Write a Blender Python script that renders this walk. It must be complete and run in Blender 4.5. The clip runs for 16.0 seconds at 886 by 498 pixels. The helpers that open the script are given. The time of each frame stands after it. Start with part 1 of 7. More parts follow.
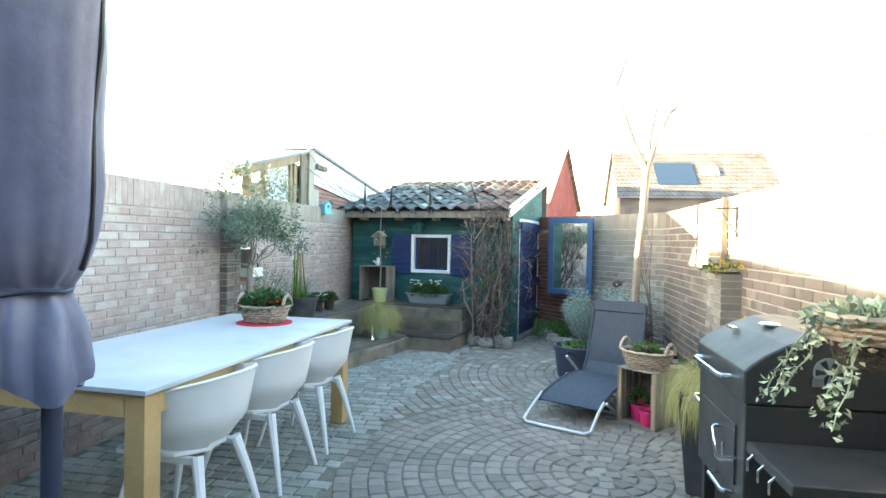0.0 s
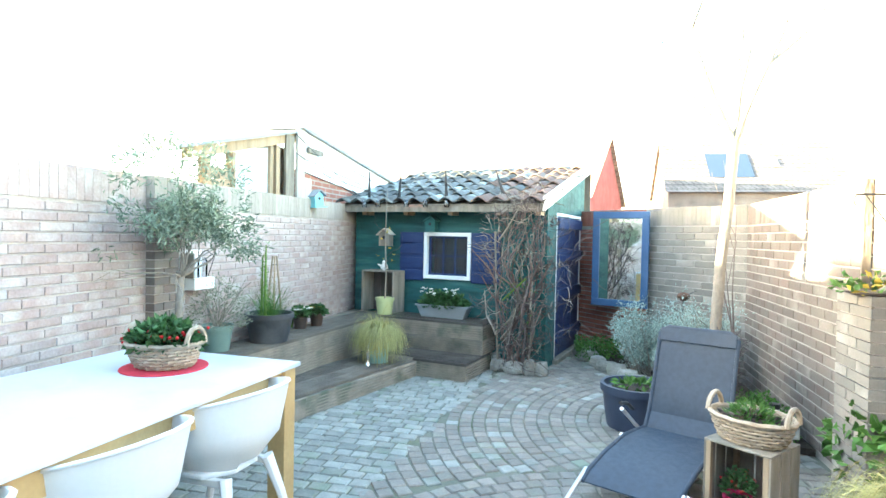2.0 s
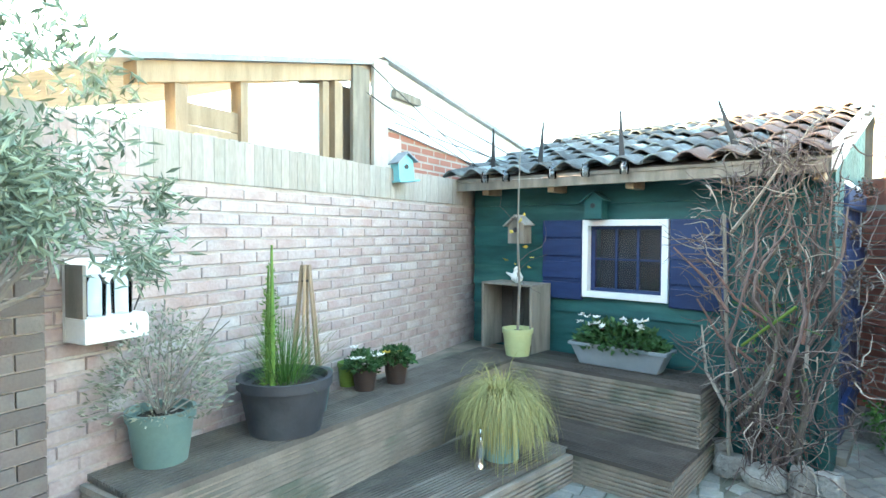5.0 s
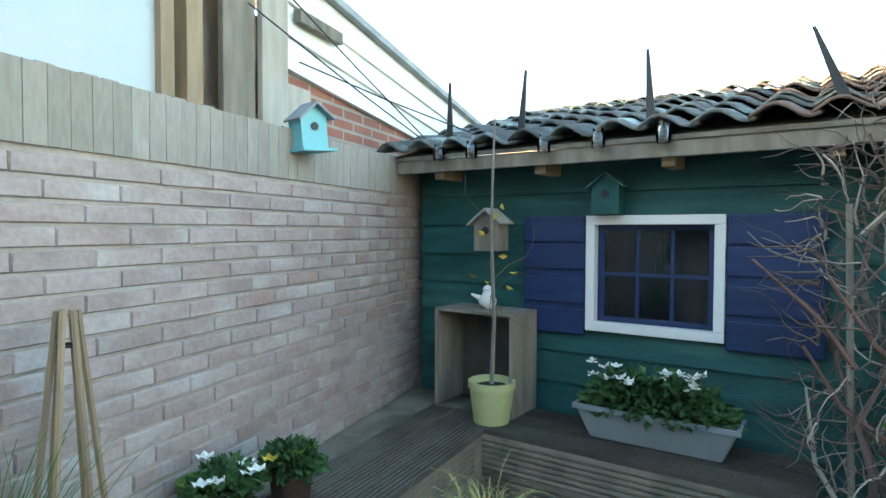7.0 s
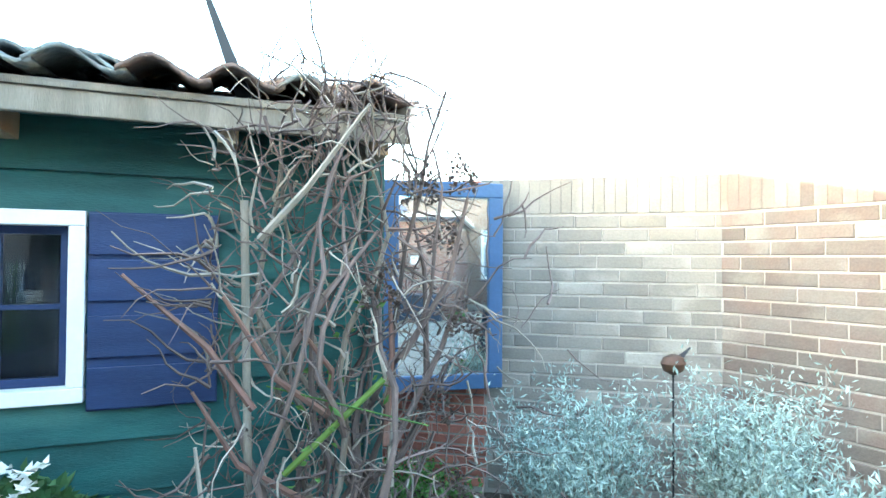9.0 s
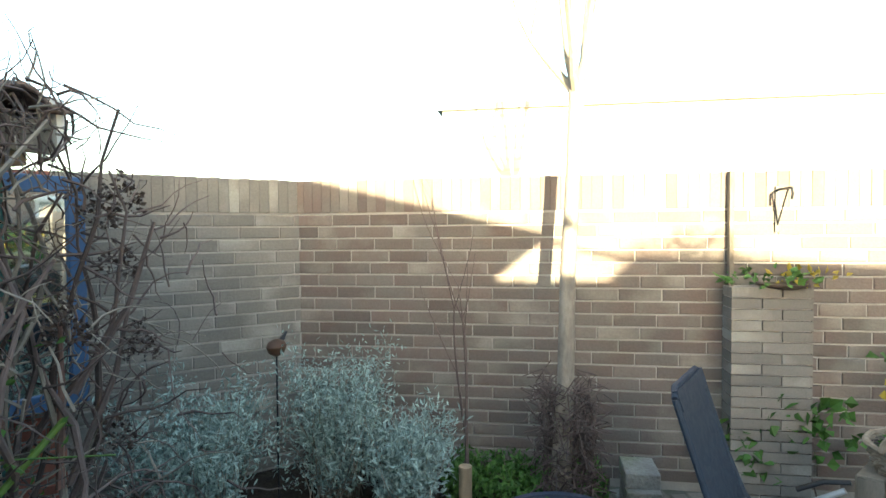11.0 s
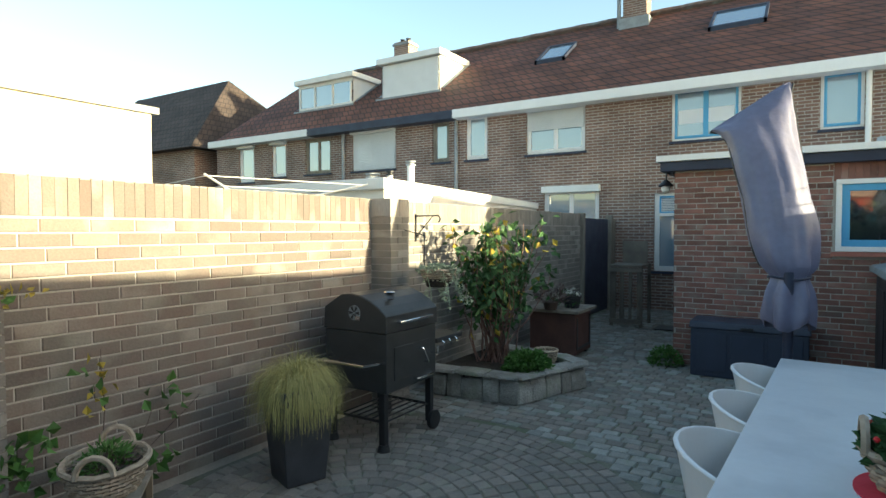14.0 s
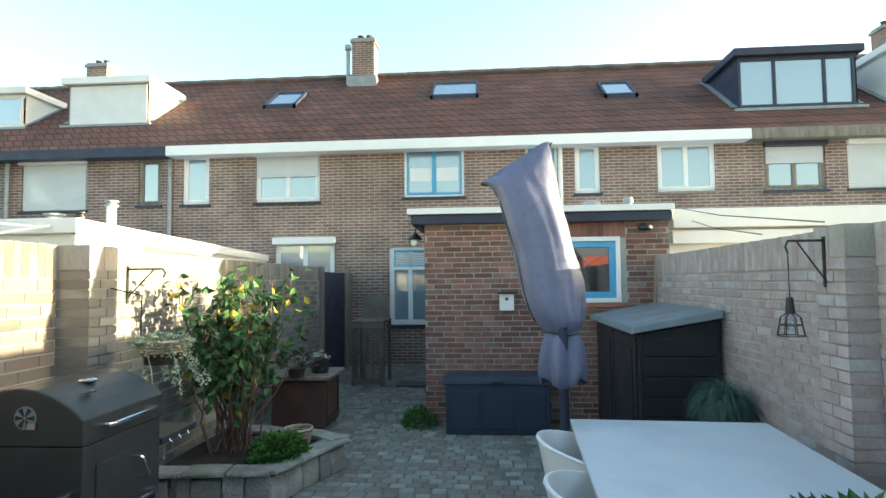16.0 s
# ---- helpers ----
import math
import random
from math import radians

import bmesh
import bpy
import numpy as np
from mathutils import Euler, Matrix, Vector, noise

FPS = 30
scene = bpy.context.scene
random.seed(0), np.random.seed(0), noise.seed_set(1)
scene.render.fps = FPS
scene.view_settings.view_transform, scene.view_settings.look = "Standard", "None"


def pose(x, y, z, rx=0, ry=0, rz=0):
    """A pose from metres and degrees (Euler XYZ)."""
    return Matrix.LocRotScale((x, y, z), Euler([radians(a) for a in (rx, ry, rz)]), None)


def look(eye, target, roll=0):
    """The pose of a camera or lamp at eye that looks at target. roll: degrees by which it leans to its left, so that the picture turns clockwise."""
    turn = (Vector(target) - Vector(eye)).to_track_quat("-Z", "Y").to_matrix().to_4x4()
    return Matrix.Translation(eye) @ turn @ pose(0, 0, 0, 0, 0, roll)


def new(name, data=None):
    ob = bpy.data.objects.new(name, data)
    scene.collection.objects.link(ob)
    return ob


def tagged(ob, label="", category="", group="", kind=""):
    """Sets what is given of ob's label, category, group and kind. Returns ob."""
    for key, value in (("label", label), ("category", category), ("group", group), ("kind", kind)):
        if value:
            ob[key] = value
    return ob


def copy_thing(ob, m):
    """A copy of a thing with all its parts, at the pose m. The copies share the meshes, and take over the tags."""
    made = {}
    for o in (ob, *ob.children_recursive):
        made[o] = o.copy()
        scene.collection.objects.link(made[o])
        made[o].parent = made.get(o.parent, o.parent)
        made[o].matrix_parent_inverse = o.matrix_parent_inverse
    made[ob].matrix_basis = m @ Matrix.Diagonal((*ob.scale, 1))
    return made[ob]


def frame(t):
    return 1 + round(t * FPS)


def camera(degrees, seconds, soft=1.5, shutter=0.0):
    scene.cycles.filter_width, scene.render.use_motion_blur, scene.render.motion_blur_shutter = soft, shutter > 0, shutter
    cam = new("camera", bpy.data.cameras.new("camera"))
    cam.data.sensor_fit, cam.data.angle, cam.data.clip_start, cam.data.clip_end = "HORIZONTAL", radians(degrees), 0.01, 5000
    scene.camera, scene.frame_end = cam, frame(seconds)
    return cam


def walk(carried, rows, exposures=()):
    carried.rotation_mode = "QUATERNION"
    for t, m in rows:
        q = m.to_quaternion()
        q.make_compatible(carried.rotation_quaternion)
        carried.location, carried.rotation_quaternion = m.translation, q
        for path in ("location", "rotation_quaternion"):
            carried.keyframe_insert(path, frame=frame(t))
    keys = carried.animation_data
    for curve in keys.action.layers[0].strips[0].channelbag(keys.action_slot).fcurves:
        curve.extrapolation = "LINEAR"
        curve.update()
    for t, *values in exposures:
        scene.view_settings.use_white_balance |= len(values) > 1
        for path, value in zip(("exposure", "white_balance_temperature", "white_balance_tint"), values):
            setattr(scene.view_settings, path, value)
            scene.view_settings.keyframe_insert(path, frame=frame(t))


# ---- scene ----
cam = camera(75.3, 16.0)
ROWS = [
    (0, 2.001, 0.563, 1.447, 9.90, -0.86, -1.10),
    (0.5, 1.957, 0.917, 1.483, 10.38, -1.08, -1.03),
    (1, 1.942, 1.286, 1.496, 10.40, -1.18, -1.19),
    (1.5, 1.976, 1.683, 1.499, 11.70, -1.17, -1.11),
    (2, 1.975, 2.137, 1.490, 13.81, -1.32, -1.15),
    (2.5, 1.953, 2.590, 1.478, 17.10, -1.47, -1.14),
    (3, 1.877, 2.980, 1.452, 21.02, -1.31, -1.00),
    (3.5, 1.710, 3.422, 1.446, 23.18, -1.29, -1.01),
    (4, 1.547, 3.911, 1.446, 25.47, -1.47, -0.98),
    (4.2, 1.480, 4.098, 1.443, 26.68, -1.51, -0.93),
    (6.3, 0.670, 5.610, 1.449, 29.01, -2.05, 0.03),
    (6.5, 0.605, 5.756, 1.449, 28.21, -2.10, -0.07),
    (7, 0.466, 6.057, 1.453, 22.03, -1.82, -0.19),
    (7.5, 0.312, 6.314, 1.452, 4.32, -1.64, -0.45),
    (8, 0.462, 6.563, 1.365, -8.17, 0.73, -1.23),
    (8.5, 0.585, 6.685, 1.385, -20.26, 1.27, -0.92),
    (9, 0.603, 6.826, 1.393, -33.81, 1.03, -0.39),
    (9.2, 0.579, 6.888, 1.364, -39.12, 1.49, -0.11),
    (11.3, -0.022, 7.061, 1.558, -87.42, -2.31, 0.22),
    (11.5, -0.053, 7.001, 1.562, -91.75, -2.45, 0.14),
    (12, -0.045, 6.861, 1.534, -102.40, -2.04, -0.12),
    (12.5, -0.027, 6.820, 1.516, -114.15, -1.74, -0.23),
    (13, 0.056, 6.855, 1.526, -127.24, -1.79, 0.02),
    (13.5, 0.145, 6.844, 1.543, -138.25, -1.76, 0.18),
    (14, 0.277, 6.731, 1.582, -147.71, -1.83, 0.11),
    (14.5, 0.447, 6.630, 1.615, -156.33, -1.62, 0.26),
    (15, 0.631, 6.578, 1.630, -165.71, -0.10, 0.41),
    (15.5, 0.750, 6.437, 1.616, -172.32, 1.68, 0.59),
    (16, 0.853, 6.144, 1.607, -175.41, 3.30, 0.61),
]
walk(cam, [(t, pose(x, y, z, 90 + pitch, roll, yaw)) for t, x, y, z, yaw, pitch, roll in ROWS], exposures=[(0.0, 3.72, 6500, 3), (1.5, 4.22, 6500, 3), (2.5, 4.6, 6500, 3), (4.2, 4.9, 6500, 3), (5.5, 3.9, 6500, 3), (6.5, 3.45, 6500, 3), (7.5, 3.3, 6450, 1), (8.2, 3.95, 6200, 0), (9.0, 4.65, 6000, 0), (9.6, 4.3, 6500, 0), (11.0, 2.8, 6500, 3), (11.5, 2.75, 6400, 3), (12.3, 1.8, 6550, 6), (13.0, 1.5, 6500, 5), (13.7, 1.7, 6450, 4), (14.3, 2.15, 6400, 1), (15.0, 2.5, 6400, 1), (16.0, 2.45, 6500, 1)])

# ---- world and sun ----
SUN_AZ, SUN_EL = radians(10), radians(7.8)
sun_way = Vector((math.cos(SUN_AZ) * math.cos(SUN_EL), math.sin(SUN_AZ) * math.cos(SUN_EL), -math.sin(SUN_EL)))
world = bpy.data.worlds.new("world")
scene.world = world
world.use_nodes = True
wn = world.node_tree
sky = wn.nodes.new("ShaderNodeTexSky")
sky.sky_type, sky.sun_disc, sky.sun_elevation = "NISHITA", False, SUN_EL
sky.sun_rotation = math.atan2(-sun_way.x, -sun_way.y)
sky.air_density, sky.dust_density, sky.ozone_density = 1.0, 1.6, 1.0
wn.links.new(sky.outputs[0], wn.nodes["Background"].inputs[0])
wn.nodes["Background"].inputs[1].default_value = 0.15
sun = new("sun", bpy.data.lights.new("sun", "SUN"))
sun.data.energy, sun.data.angle, sun.data.color = 5.0, radians(0.6), (1.0, 0.84, 0.56)
sun.matrix_world = look((0, 0, 20), Vector((0, 0, 20)) + sun_way)


# ---- materials ----
def mat(name, c1, c2=None, scale=6.0, rough=0.75, bump=0.3, metal=0.0, vary=0.0, stretch=(1, 1, 1), fine=60.0, dist=0.004, c3=None, spec=0.4, lines=None):
    """Two colours mixed by a coarse noise, a fine grain on top, c3 in patches; vary: tone from piece to piece."""
    m = bpy.data.materials.new(name)
    m.use_nodes = True
    nt = m.node_tree
    N, L = nt.nodes, nt.links
    b = N["Principled BSDF"]
    b.inputs["Metallic"].default_value = metal
    b.inputs["Specular IOR Level"].default_value = spec
    c2 = c2 or tuple(v * 0.75 for v in c1)
    tc = N.new("ShaderNodeTexCoord")
    mp = N.new("ShaderNodeMapping")
    mp.inputs["Scale"].default_value = stretch
    L.new(tc.outputs["Object"], mp.inputs[0])
    oi, geo = N.new("ShaderNodeObjectInfo"), N.new("ShaderNodeNewGeometry")
    add = N.new("ShaderNodeMath")
    add.operation = "ADD"
    L.new(oi.outputs["Random"], add.inputs[0])
    L.new(geo.outputs["Random Per Island"], add.inputs[1])
    off = N.new("ShaderNodeVectorMath")
    off.operation = "ADD"
    mul = N.new("ShaderNodeMath")
    mul.operation = "MULTIPLY"
    mul.inputs[1].default_value = 7.0 if vary else 0.0
    L.new(add.outputs[0], mul.inputs[0])
    L.new(mp.outputs[0], off.inputs[0])
    L.new(mul.outputs[0], off.inputs[1])
    def noise_at(s, detail=5.0):
        n = N.new("ShaderNodeTexNoise")
        n.inputs["Scale"].default_value, n.inputs["Detail"].default_value = s, detail
        L.new(off.outputs[0], n.inputs["Vector"])
        return n.outputs["Fac"]
    def ramp(src, lo, hi):
        r = N.new("ShaderNodeMapRange")
        r.inputs["From Min"].default_value, r.inputs["From Max"].default_value = lo, hi
        L.new(src, r.inputs["Value"])
        return r.outputs[0]
    def mixc(fac, a, bb, mode="MIX"):
        x = N.new("ShaderNodeMix")
        x.data_type, x.blend_type = "RGBA", mode
        for sock, v in ((x.inputs[0], fac), (x.inputs[6], a), (x.inputs[7], bb)):
            if isinstance(v, (int, float)):
                sock.default_value = v
            elif isinstance(v, tuple):
                sock.default_value = (*v, 1)
            else:
                L.new(v, sock)
        return x.outputs[2]
    coarse, grain = noise_at(scale), noise_at(fine, 3.0)
    col = mixc(ramp(coarse, 0.35, 0.65), c1, c2)
    if c3:
        col = mixc(ramp(noise_at(scale * 0.37 + 0.3, 6.0), 0.54, 0.68), col, c3)
    if vary:
        fr = N.new("ShaderNodeMath")
        fr.operation = "FRACT"
        L.new(add.outputs[0], fr.inputs[0])
        tone = N.new("ShaderNodeMapRange")
        tone.inputs["To Min"].default_value, tone.inputs["To Max"].default_value = 1 - vary, 1 + vary
        L.new(fr.outputs[0], tone.inputs["Value"])
        v = N.new("ShaderNodeVectorMath")
        v.operation = "SCALE"
        L.new(col, v.inputs[0])
        L.new(tone.outputs[0], v.inputs["Scale"])
        col = v.outputs[0]
    g = N.new("ShaderNodeMapRange")
    g.inputs["From Min"].default_value, g.inputs["From Max"].default_value = 0.25, 0.75
    amp = 0.015 + 0.16 * min(1.0, bump)
    g.inputs["To Min"].default_value, g.inputs["To Max"].default_value = 1 - amp, 1 + amp * 0.9
    L.new(grain, g.inputs["Value"])
    v2 = N.new("ShaderNodeVectorMath")
    v2.operation = "SCALE"
    L.new(col, v2.inputs[0])
    L.new(g.outputs[0], v2.inputs["Scale"])
    L.new(v2.outputs[0], b.inputs["Base Color"])
    rr = N.new("ShaderNodeMapRange")
    rr.inputs["To Min"].default_value, rr.inputs["To Max"].default_value = max(0.05, rough - 0.12), min(1, rough + 0.12)
    L.new(coarse, rr.inputs["Value"])
    L.new(rr.outputs[0], b.inputs["Roughness"])
    if bump:
        bp = N.new("ShaderNodeBump")
        bp.inputs["Strength"].default_value, bp.inputs["Distance"].default_value = bump, dist
        hsum = N.new("ShaderNodeMath")
        hsum.operation = "ADD"
        L.new(coarse, hsum.inputs[0])
        L.new(grain, hsum.inputs[1])
        L.new(hsum.outputs[0], bp.inputs["Height"])
        L.new(bp.outputs[0], b.inputs["Normal"])
    return m


def far_bricks(name, c1, c2, mortar, length=0.215, course=0.061, tiles=False):
    """Courses for walls and roofs that stay far off."""
    m = mat(name, c1, c2, scale=2.0, rough=0.85, bump=0)
    nt = m.node_tree
    N, L = nt.nodes, nt.links
    b = N["Principled BSDF"]
    tc, sep, com = N.new("ShaderNodeTexCoord"), N.new("ShaderNodeSeparateXYZ"), N.new("ShaderNodeCombineXYZ")
    add = N.new("ShaderNodeMath")
    add.operation = "ADD"
    L.new(tc.outputs["Object"], sep.inputs[0])
    L.new(sep.outputs[0], add.inputs[0])
    L.new(sep.outputs[1], add.inputs[1])
    L.new(add.outputs[0] if not tiles else sep.outputs[0], com.inputs[0])
    L.new(sep.outputs[2], com.inputs[1])
    t = N.new("ShaderNodeTexBrick")
    t.inputs["Scale"].default_value = 1.0
    t.inputs["Brick Width"].default_value, t.inputs["Row Height"].default_value = length, course
    t.inputs["Mortar Size"].default_value = course * (0.14 if course < 0.15 else 0.09)
    t.inputs["Color1"].default_value, t.inputs["Color2"].default_value, t.inputs["Mortar"].default_value = (*c1, 1), (*c2, 1), (*mortar, 1)
    t.inputs["Bias"].default_value = -0.2
    L.new(com.outputs[0], t.inputs["Vector"])
    n = N.new("ShaderNodeTexNoise")
    n.inputs["Scale"].default_value, n.inputs["Detail"].default_value = 1.3, 8.0
    L.new(tc.outputs["Object"], n.inputs["Vector"])
    g = N.new("ShaderNodeMapRange")
    g.inputs["From Min"].default_value, g.inputs["From Max"].default_value = 0.3, 0.7
    g.inputs["To Min"].default_value, g.inputs["To Max"].default_value = 0.65, 1.2
    L.new(n.outputs["Fac"], g.inputs["Value"])
    v = N.new("ShaderNodeVectorMath")
    v.operation = "SCALE"
    L.new(t.outputs["Color"], v.inputs[0])
    L.new(g.outputs[0], v.inputs["Scale"])
    L.new(v.outputs[0], b.inputs["Base Color"])
    bp = N.new("ShaderNodeBump")
    bp.invert = True
    bp.inputs["Strength"].default_value, bp.inputs["Distance"].default_value = 0.7, 0.01
    L.new(t.outputs["Fac"], bp.inputs["Height"])
    L.new(bp.outputs[0], b.inputs["Normal"])
    return m


def glass(name, tint=(0.9, 0.95, 1.0), rough=0.02, dark=False):
    m = bpy.data.materials.new(name)
    m.use_nodes = True
    N, L = m.node_tree.nodes, m.node_tree.links
    b = N["Principled BSDF"]
    if dark:
        b.inputs["Base Color"].default_value = (*tint, 1)
        b.inputs["Roughness"].default_value = rough
        b.inputs["Specular IOR Level"].default_value = 1.0
        b.inputs["IOR"].default_value = 1.9
        b.inputs["Coat Weight"].default_value = 1.0
    else:
        gl, tr, mx, fr = N.new("ShaderNodeBsdfGlossy"), N.new("ShaderNodeBsdfTransparent"), N.new("ShaderNodeMixShader"), N.new("ShaderNodeFresnel")
        gl.inputs["Roughness"].default_value = rough
        tr.inputs[0].default_value = (*tint, 1)
        fr.inputs["IOR"].default_value = 1.5
        L.new(fr.outputs[0], mx.inputs[0])
        L.new(tr.outputs[0], mx.inputs[1])
        L.new(gl.outputs[0], mx.inputs[2])
        L.new(mx.outputs[0], N["Material Output"].inputs["Surface"])
    return m


def mirror_mat():
    m = bpy.data.materials.new("mirror_silver")
    m.use_nodes = True
    b = m.node_tree.nodes["Principled BSDF"]
    b.inputs["Metallic"].default_value, b.inputs["Roughness"].default_value = 1.0, 0.03
    b.inputs["Base Color"].default_value = (0.85, 0.88, 0.86, 1)
    return m


# c3: whitish efflorescence, with the wall's sheen painted into the same blotches
M_BRICK_L = mat("weathered_brick", (0.34, 0.255, 0.235), (0.42, 0.36, 0.345), 7, 0.62, 0.7, vary=0.07, c3=(0.47, 0.435, 0.42), fine=60)
M_BRICK_X = mat("dark_red_brick", (0.24, 0.115, 0.09), (0.17, 0.085, 0.07), 6, 0.88, 0.5, vary=0.32, c3=(0.22, 0.17, 0.15), fine=90)
M_BRICK_R = mat("brown_brick", (0.165, 0.125, 0.108), (0.165, 0.145, 0.128), 4, 0.9, 0.6, vary=0.2, c3=(0.26, 0.24, 0.21), fine=90)
M_BRICK_G = mat("grey_brown_brick", (0.225, 0.205, 0.182), (0.195, 0.18, 0.163), 4, 0.9, 0.6, vary=0.15, c3=(0.36, 0.34, 0.30), fine=90)
M_BRICK_RED = mat("red_brick", (0.36, 0.14, 0.10), (0.30, 0.12, 0.09), 6, 0.88, 0.5, vary=0.2, fine=90)
M_COPING = mat("mossy_coping_brick", (0.37, 0.345, 0.31), (0.30, 0.265, 0.235), 3, 0.92, 0.7, vary=0.07, stretch=(1, 1, 0.25), c3=(0.28, 0.27, 0.235), fine=70)
M_MORTAR_L = mat("mortar_brick_stained", (0.46, 0.41, 0.375), (0.36, 0.31, 0.28), 5, 0.95, 0.6, c3=(0.50, 0.48, 0.45))
M_MORTAR = mat("mortar", (0.44, 0.42, 0.385), (0.38, 0.36, 0.33), 4, 0.95, 0.5, c3=(0.32, 0.31, 0.27))
M_MORTAR_D = mat("mortar_weathered", (0.42, 0.39, 0.35), (0.33, 0.305, 0.275), 4, 0.95, 0.5, c3=(0.31, 0.30, 0.27))
M_FACADE = far_bricks("facade_brick", (0.25, 0.15, 0.115), (0.15, 0.09, 0.075), (0.42, 0.38, 0.34))
M_TILE_FAR = far_bricks("far_roof_tile", (0.17, 0.07, 0.045), (0.11, 0.05, 0.04), (0.05, 0.03, 0.025), 0.22, 0.22)
M_TILE_DARK = far_bricks("dark_roof_tile", (0.07, 0.05, 0.042), (0.05, 0.038, 0.034), (0.03, 0.025, 0.022), 0.22, 0.22)
M_SETT = mat("grey_sett", (0.29, 0.295, 0.27), (0.22, 0.228, 0.21), 9, 0.8, 0.7, vary=0.2, c3=(0.20, 0.23, 0.18), fine=80, dist=0.006)
M_SETT_B = mat("brown_sett", (0.225, 0.20, 0.175), (0.185, 0.172, 0.155), 9, 0.8, 0.7, vary=0.2, c3=(0.22, 0.22, 0.18), fine=80, dist=0.006)
M_SAND = mat("joint_sand", (0.17, 0.17, 0.14), (0.12, 0.125, 0.095), 5, 0.95, 0.8, c3=(0.09, 0.11, 0.06))
M_SOIL = mat("soil", (0.045, 0.035, 0.025), (0.03, 0.022, 0.016), 12, 0.95, 1.0, dist=0.02)
M_WHITE = mat("white_paint", (0.80, 0.80, 0.79), (0.76, 0.76, 0.75), 3, 0.45, 0.1)
M_CREAM = mat("white_render", (0.78, 0.77, 0.74), (0.72, 0.71, 0.67), 2, 0.7, 0.15)
M_PLASTIC_W = mat("white_plastic", (0.72, 0.73, 0.74), (0.69, 0.70, 0.72), 3, 0.35, 0.03)
M_SHUTTER = mat("shutter_slat", (0.62, 0.63, 0.63), (0.58, 0.59, 0.59), 2, 0.5, 0.1)
M_DARKTRIM = mat("dark_blue_trim", (0.03, 0.04, 0.07), (0.025, 0.03, 0.055), 4, 0.5, 0.1)
M_GREENPAINT = mat("green_painted_board", (0.018, 0.10, 0.095), (0.012, 0.065, 0.065), 3, 0.6, 0.5, vary=0.15, stretch=(1, 1, 5), c3=(0.04, 0.13, 0.12))
M_BLUEPAINT = mat("blue_painted_board", (0.016, 0.036, 0.115), (0.012, 0.027, 0.09), 4, 0.5, 0.4, vary=0.1, stretch=(1, 1, 6))
M_BLUEFRAME = mat("blue_frame_paint", (0.05, 0.11, 0.23), (0.04, 0.09, 0.19), 4, 0.5, 0.3)
M_LIGHTBLUE = mat("light_blue_paint", (0.10, 0.36, 0.60), (0.09, 0.33, 0.56), 4, 0.4, 0.1)
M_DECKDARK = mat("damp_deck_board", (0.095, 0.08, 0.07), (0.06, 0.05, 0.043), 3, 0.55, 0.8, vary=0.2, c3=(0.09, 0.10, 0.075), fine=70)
M_DECKTOP = mat("worn_deck_top", (0.17, 0.15, 0.125), (0.11, 0.095, 0.08), 4, 0.7, 0.8, vary=0.25, c3=(0.075, 0.07, 0.055), fine=70)
M_DECK = mat("weathered_deck_board", (0.28, 0.24, 0.195), (0.19, 0.165, 0.135), 3, 0.8, 0.8, vary=0.22, stretch=(2, 2, 2), c3=(0.10, 0.11, 0.08), fine=70)
M_PALEWOOD = mat("silvered_board", (0.45, 0.42, 0.38), (0.36, 0.33, 0.29), 3, 0.8, 0.5, vary=0.1, stretch=(6, 6, 1))
M_TIMBER = mat("raw_timber", (0.36, 0.27, 0.18), (0.27, 0.20, 0.13), 3, 0.75, 0.5, vary=0.12, stretch=(6, 6, 1))
M_GREYWOOD = mat("greyed_wood", (0.27, 0.24, 0.20), (0.18, 0.16, 0.13), 3, 0.85, 0.6, vary=0.15, stretch=(5, 5, 1))
M_OAK = mat("oiled_pale_oak", (0.52, 0.36, 0.17), (0.44, 0.29, 0.13), 4, 0.5, 0.3, stretch=(1, 1, 1), vary=0.05)
M_CONCRETE = mat("pale_grey_tabletop", (0.56, 0.59, 0.62), (0.50, 0.53, 0.57), 2.2, 0.35, 0.08, c3=(0.40, 0.43, 0.46), fine=30)
M_STONE = mat("rough_stone", (0.34, 0.33, 0.30), (0.23, 0.22, 0.20), 7, 0.9, 1.0, vary=0.2, c3=(0.22, 0.24, 0.17), dist=0.015)
M_PANTILE = mat("old_clay_pantile", (0.19, 0.13, 0.11), (0.13, 0.10, 0.09), 7, 0.85, 0.8, vary=0.35, c3=(0.20, 0.21, 0.19), fine=50, dist=0.01)
M_PANTILE_G = mat("lichened_pantile", (0.15, 0.165, 0.165), (0.10, 0.105, 0.105), 9, 0.85, 0.9, vary=0.35, c3=(0.30, 0.36, 0.36), fine=40, dist=0.012)
M_BLACK = mat("black_metal", (0.02, 0.021, 0.023), (0.015, 0.016, 0.018), 5, 0.45, 0.15)
M_BBQ = mat("charcoal_enamel", (0.05, 0.053, 0.055), (0.04, 0.043, 0.045), 5, 0.42, 0.1, metal=0.3)
M_CHROME = mat("chrome", (0.75, 0.76, 0.78), (0.7, 0.71, 0.73), 5, 0.18, 0.0, metal=1.0)
M_ALU = mat("white_lacquered_tube", (0.62, 0.63, 0.65), (0.55, 0.56, 0.58), 5, 0.35, 0.05, metal=0.4)
M_MESHCLOTH = mat("dark_grey_sling", (0.035, 0.05, 0.075), (0.03, 0.042, 0.063), 30, 0.6, 0.3, fine=300)
M_COVER = mat("blue_grey_cover", (0.15, 0.155, 0.235), (0.115, 0.12, 0.19), 3, 0.42, 0.35, fine=22, dist=0.01)
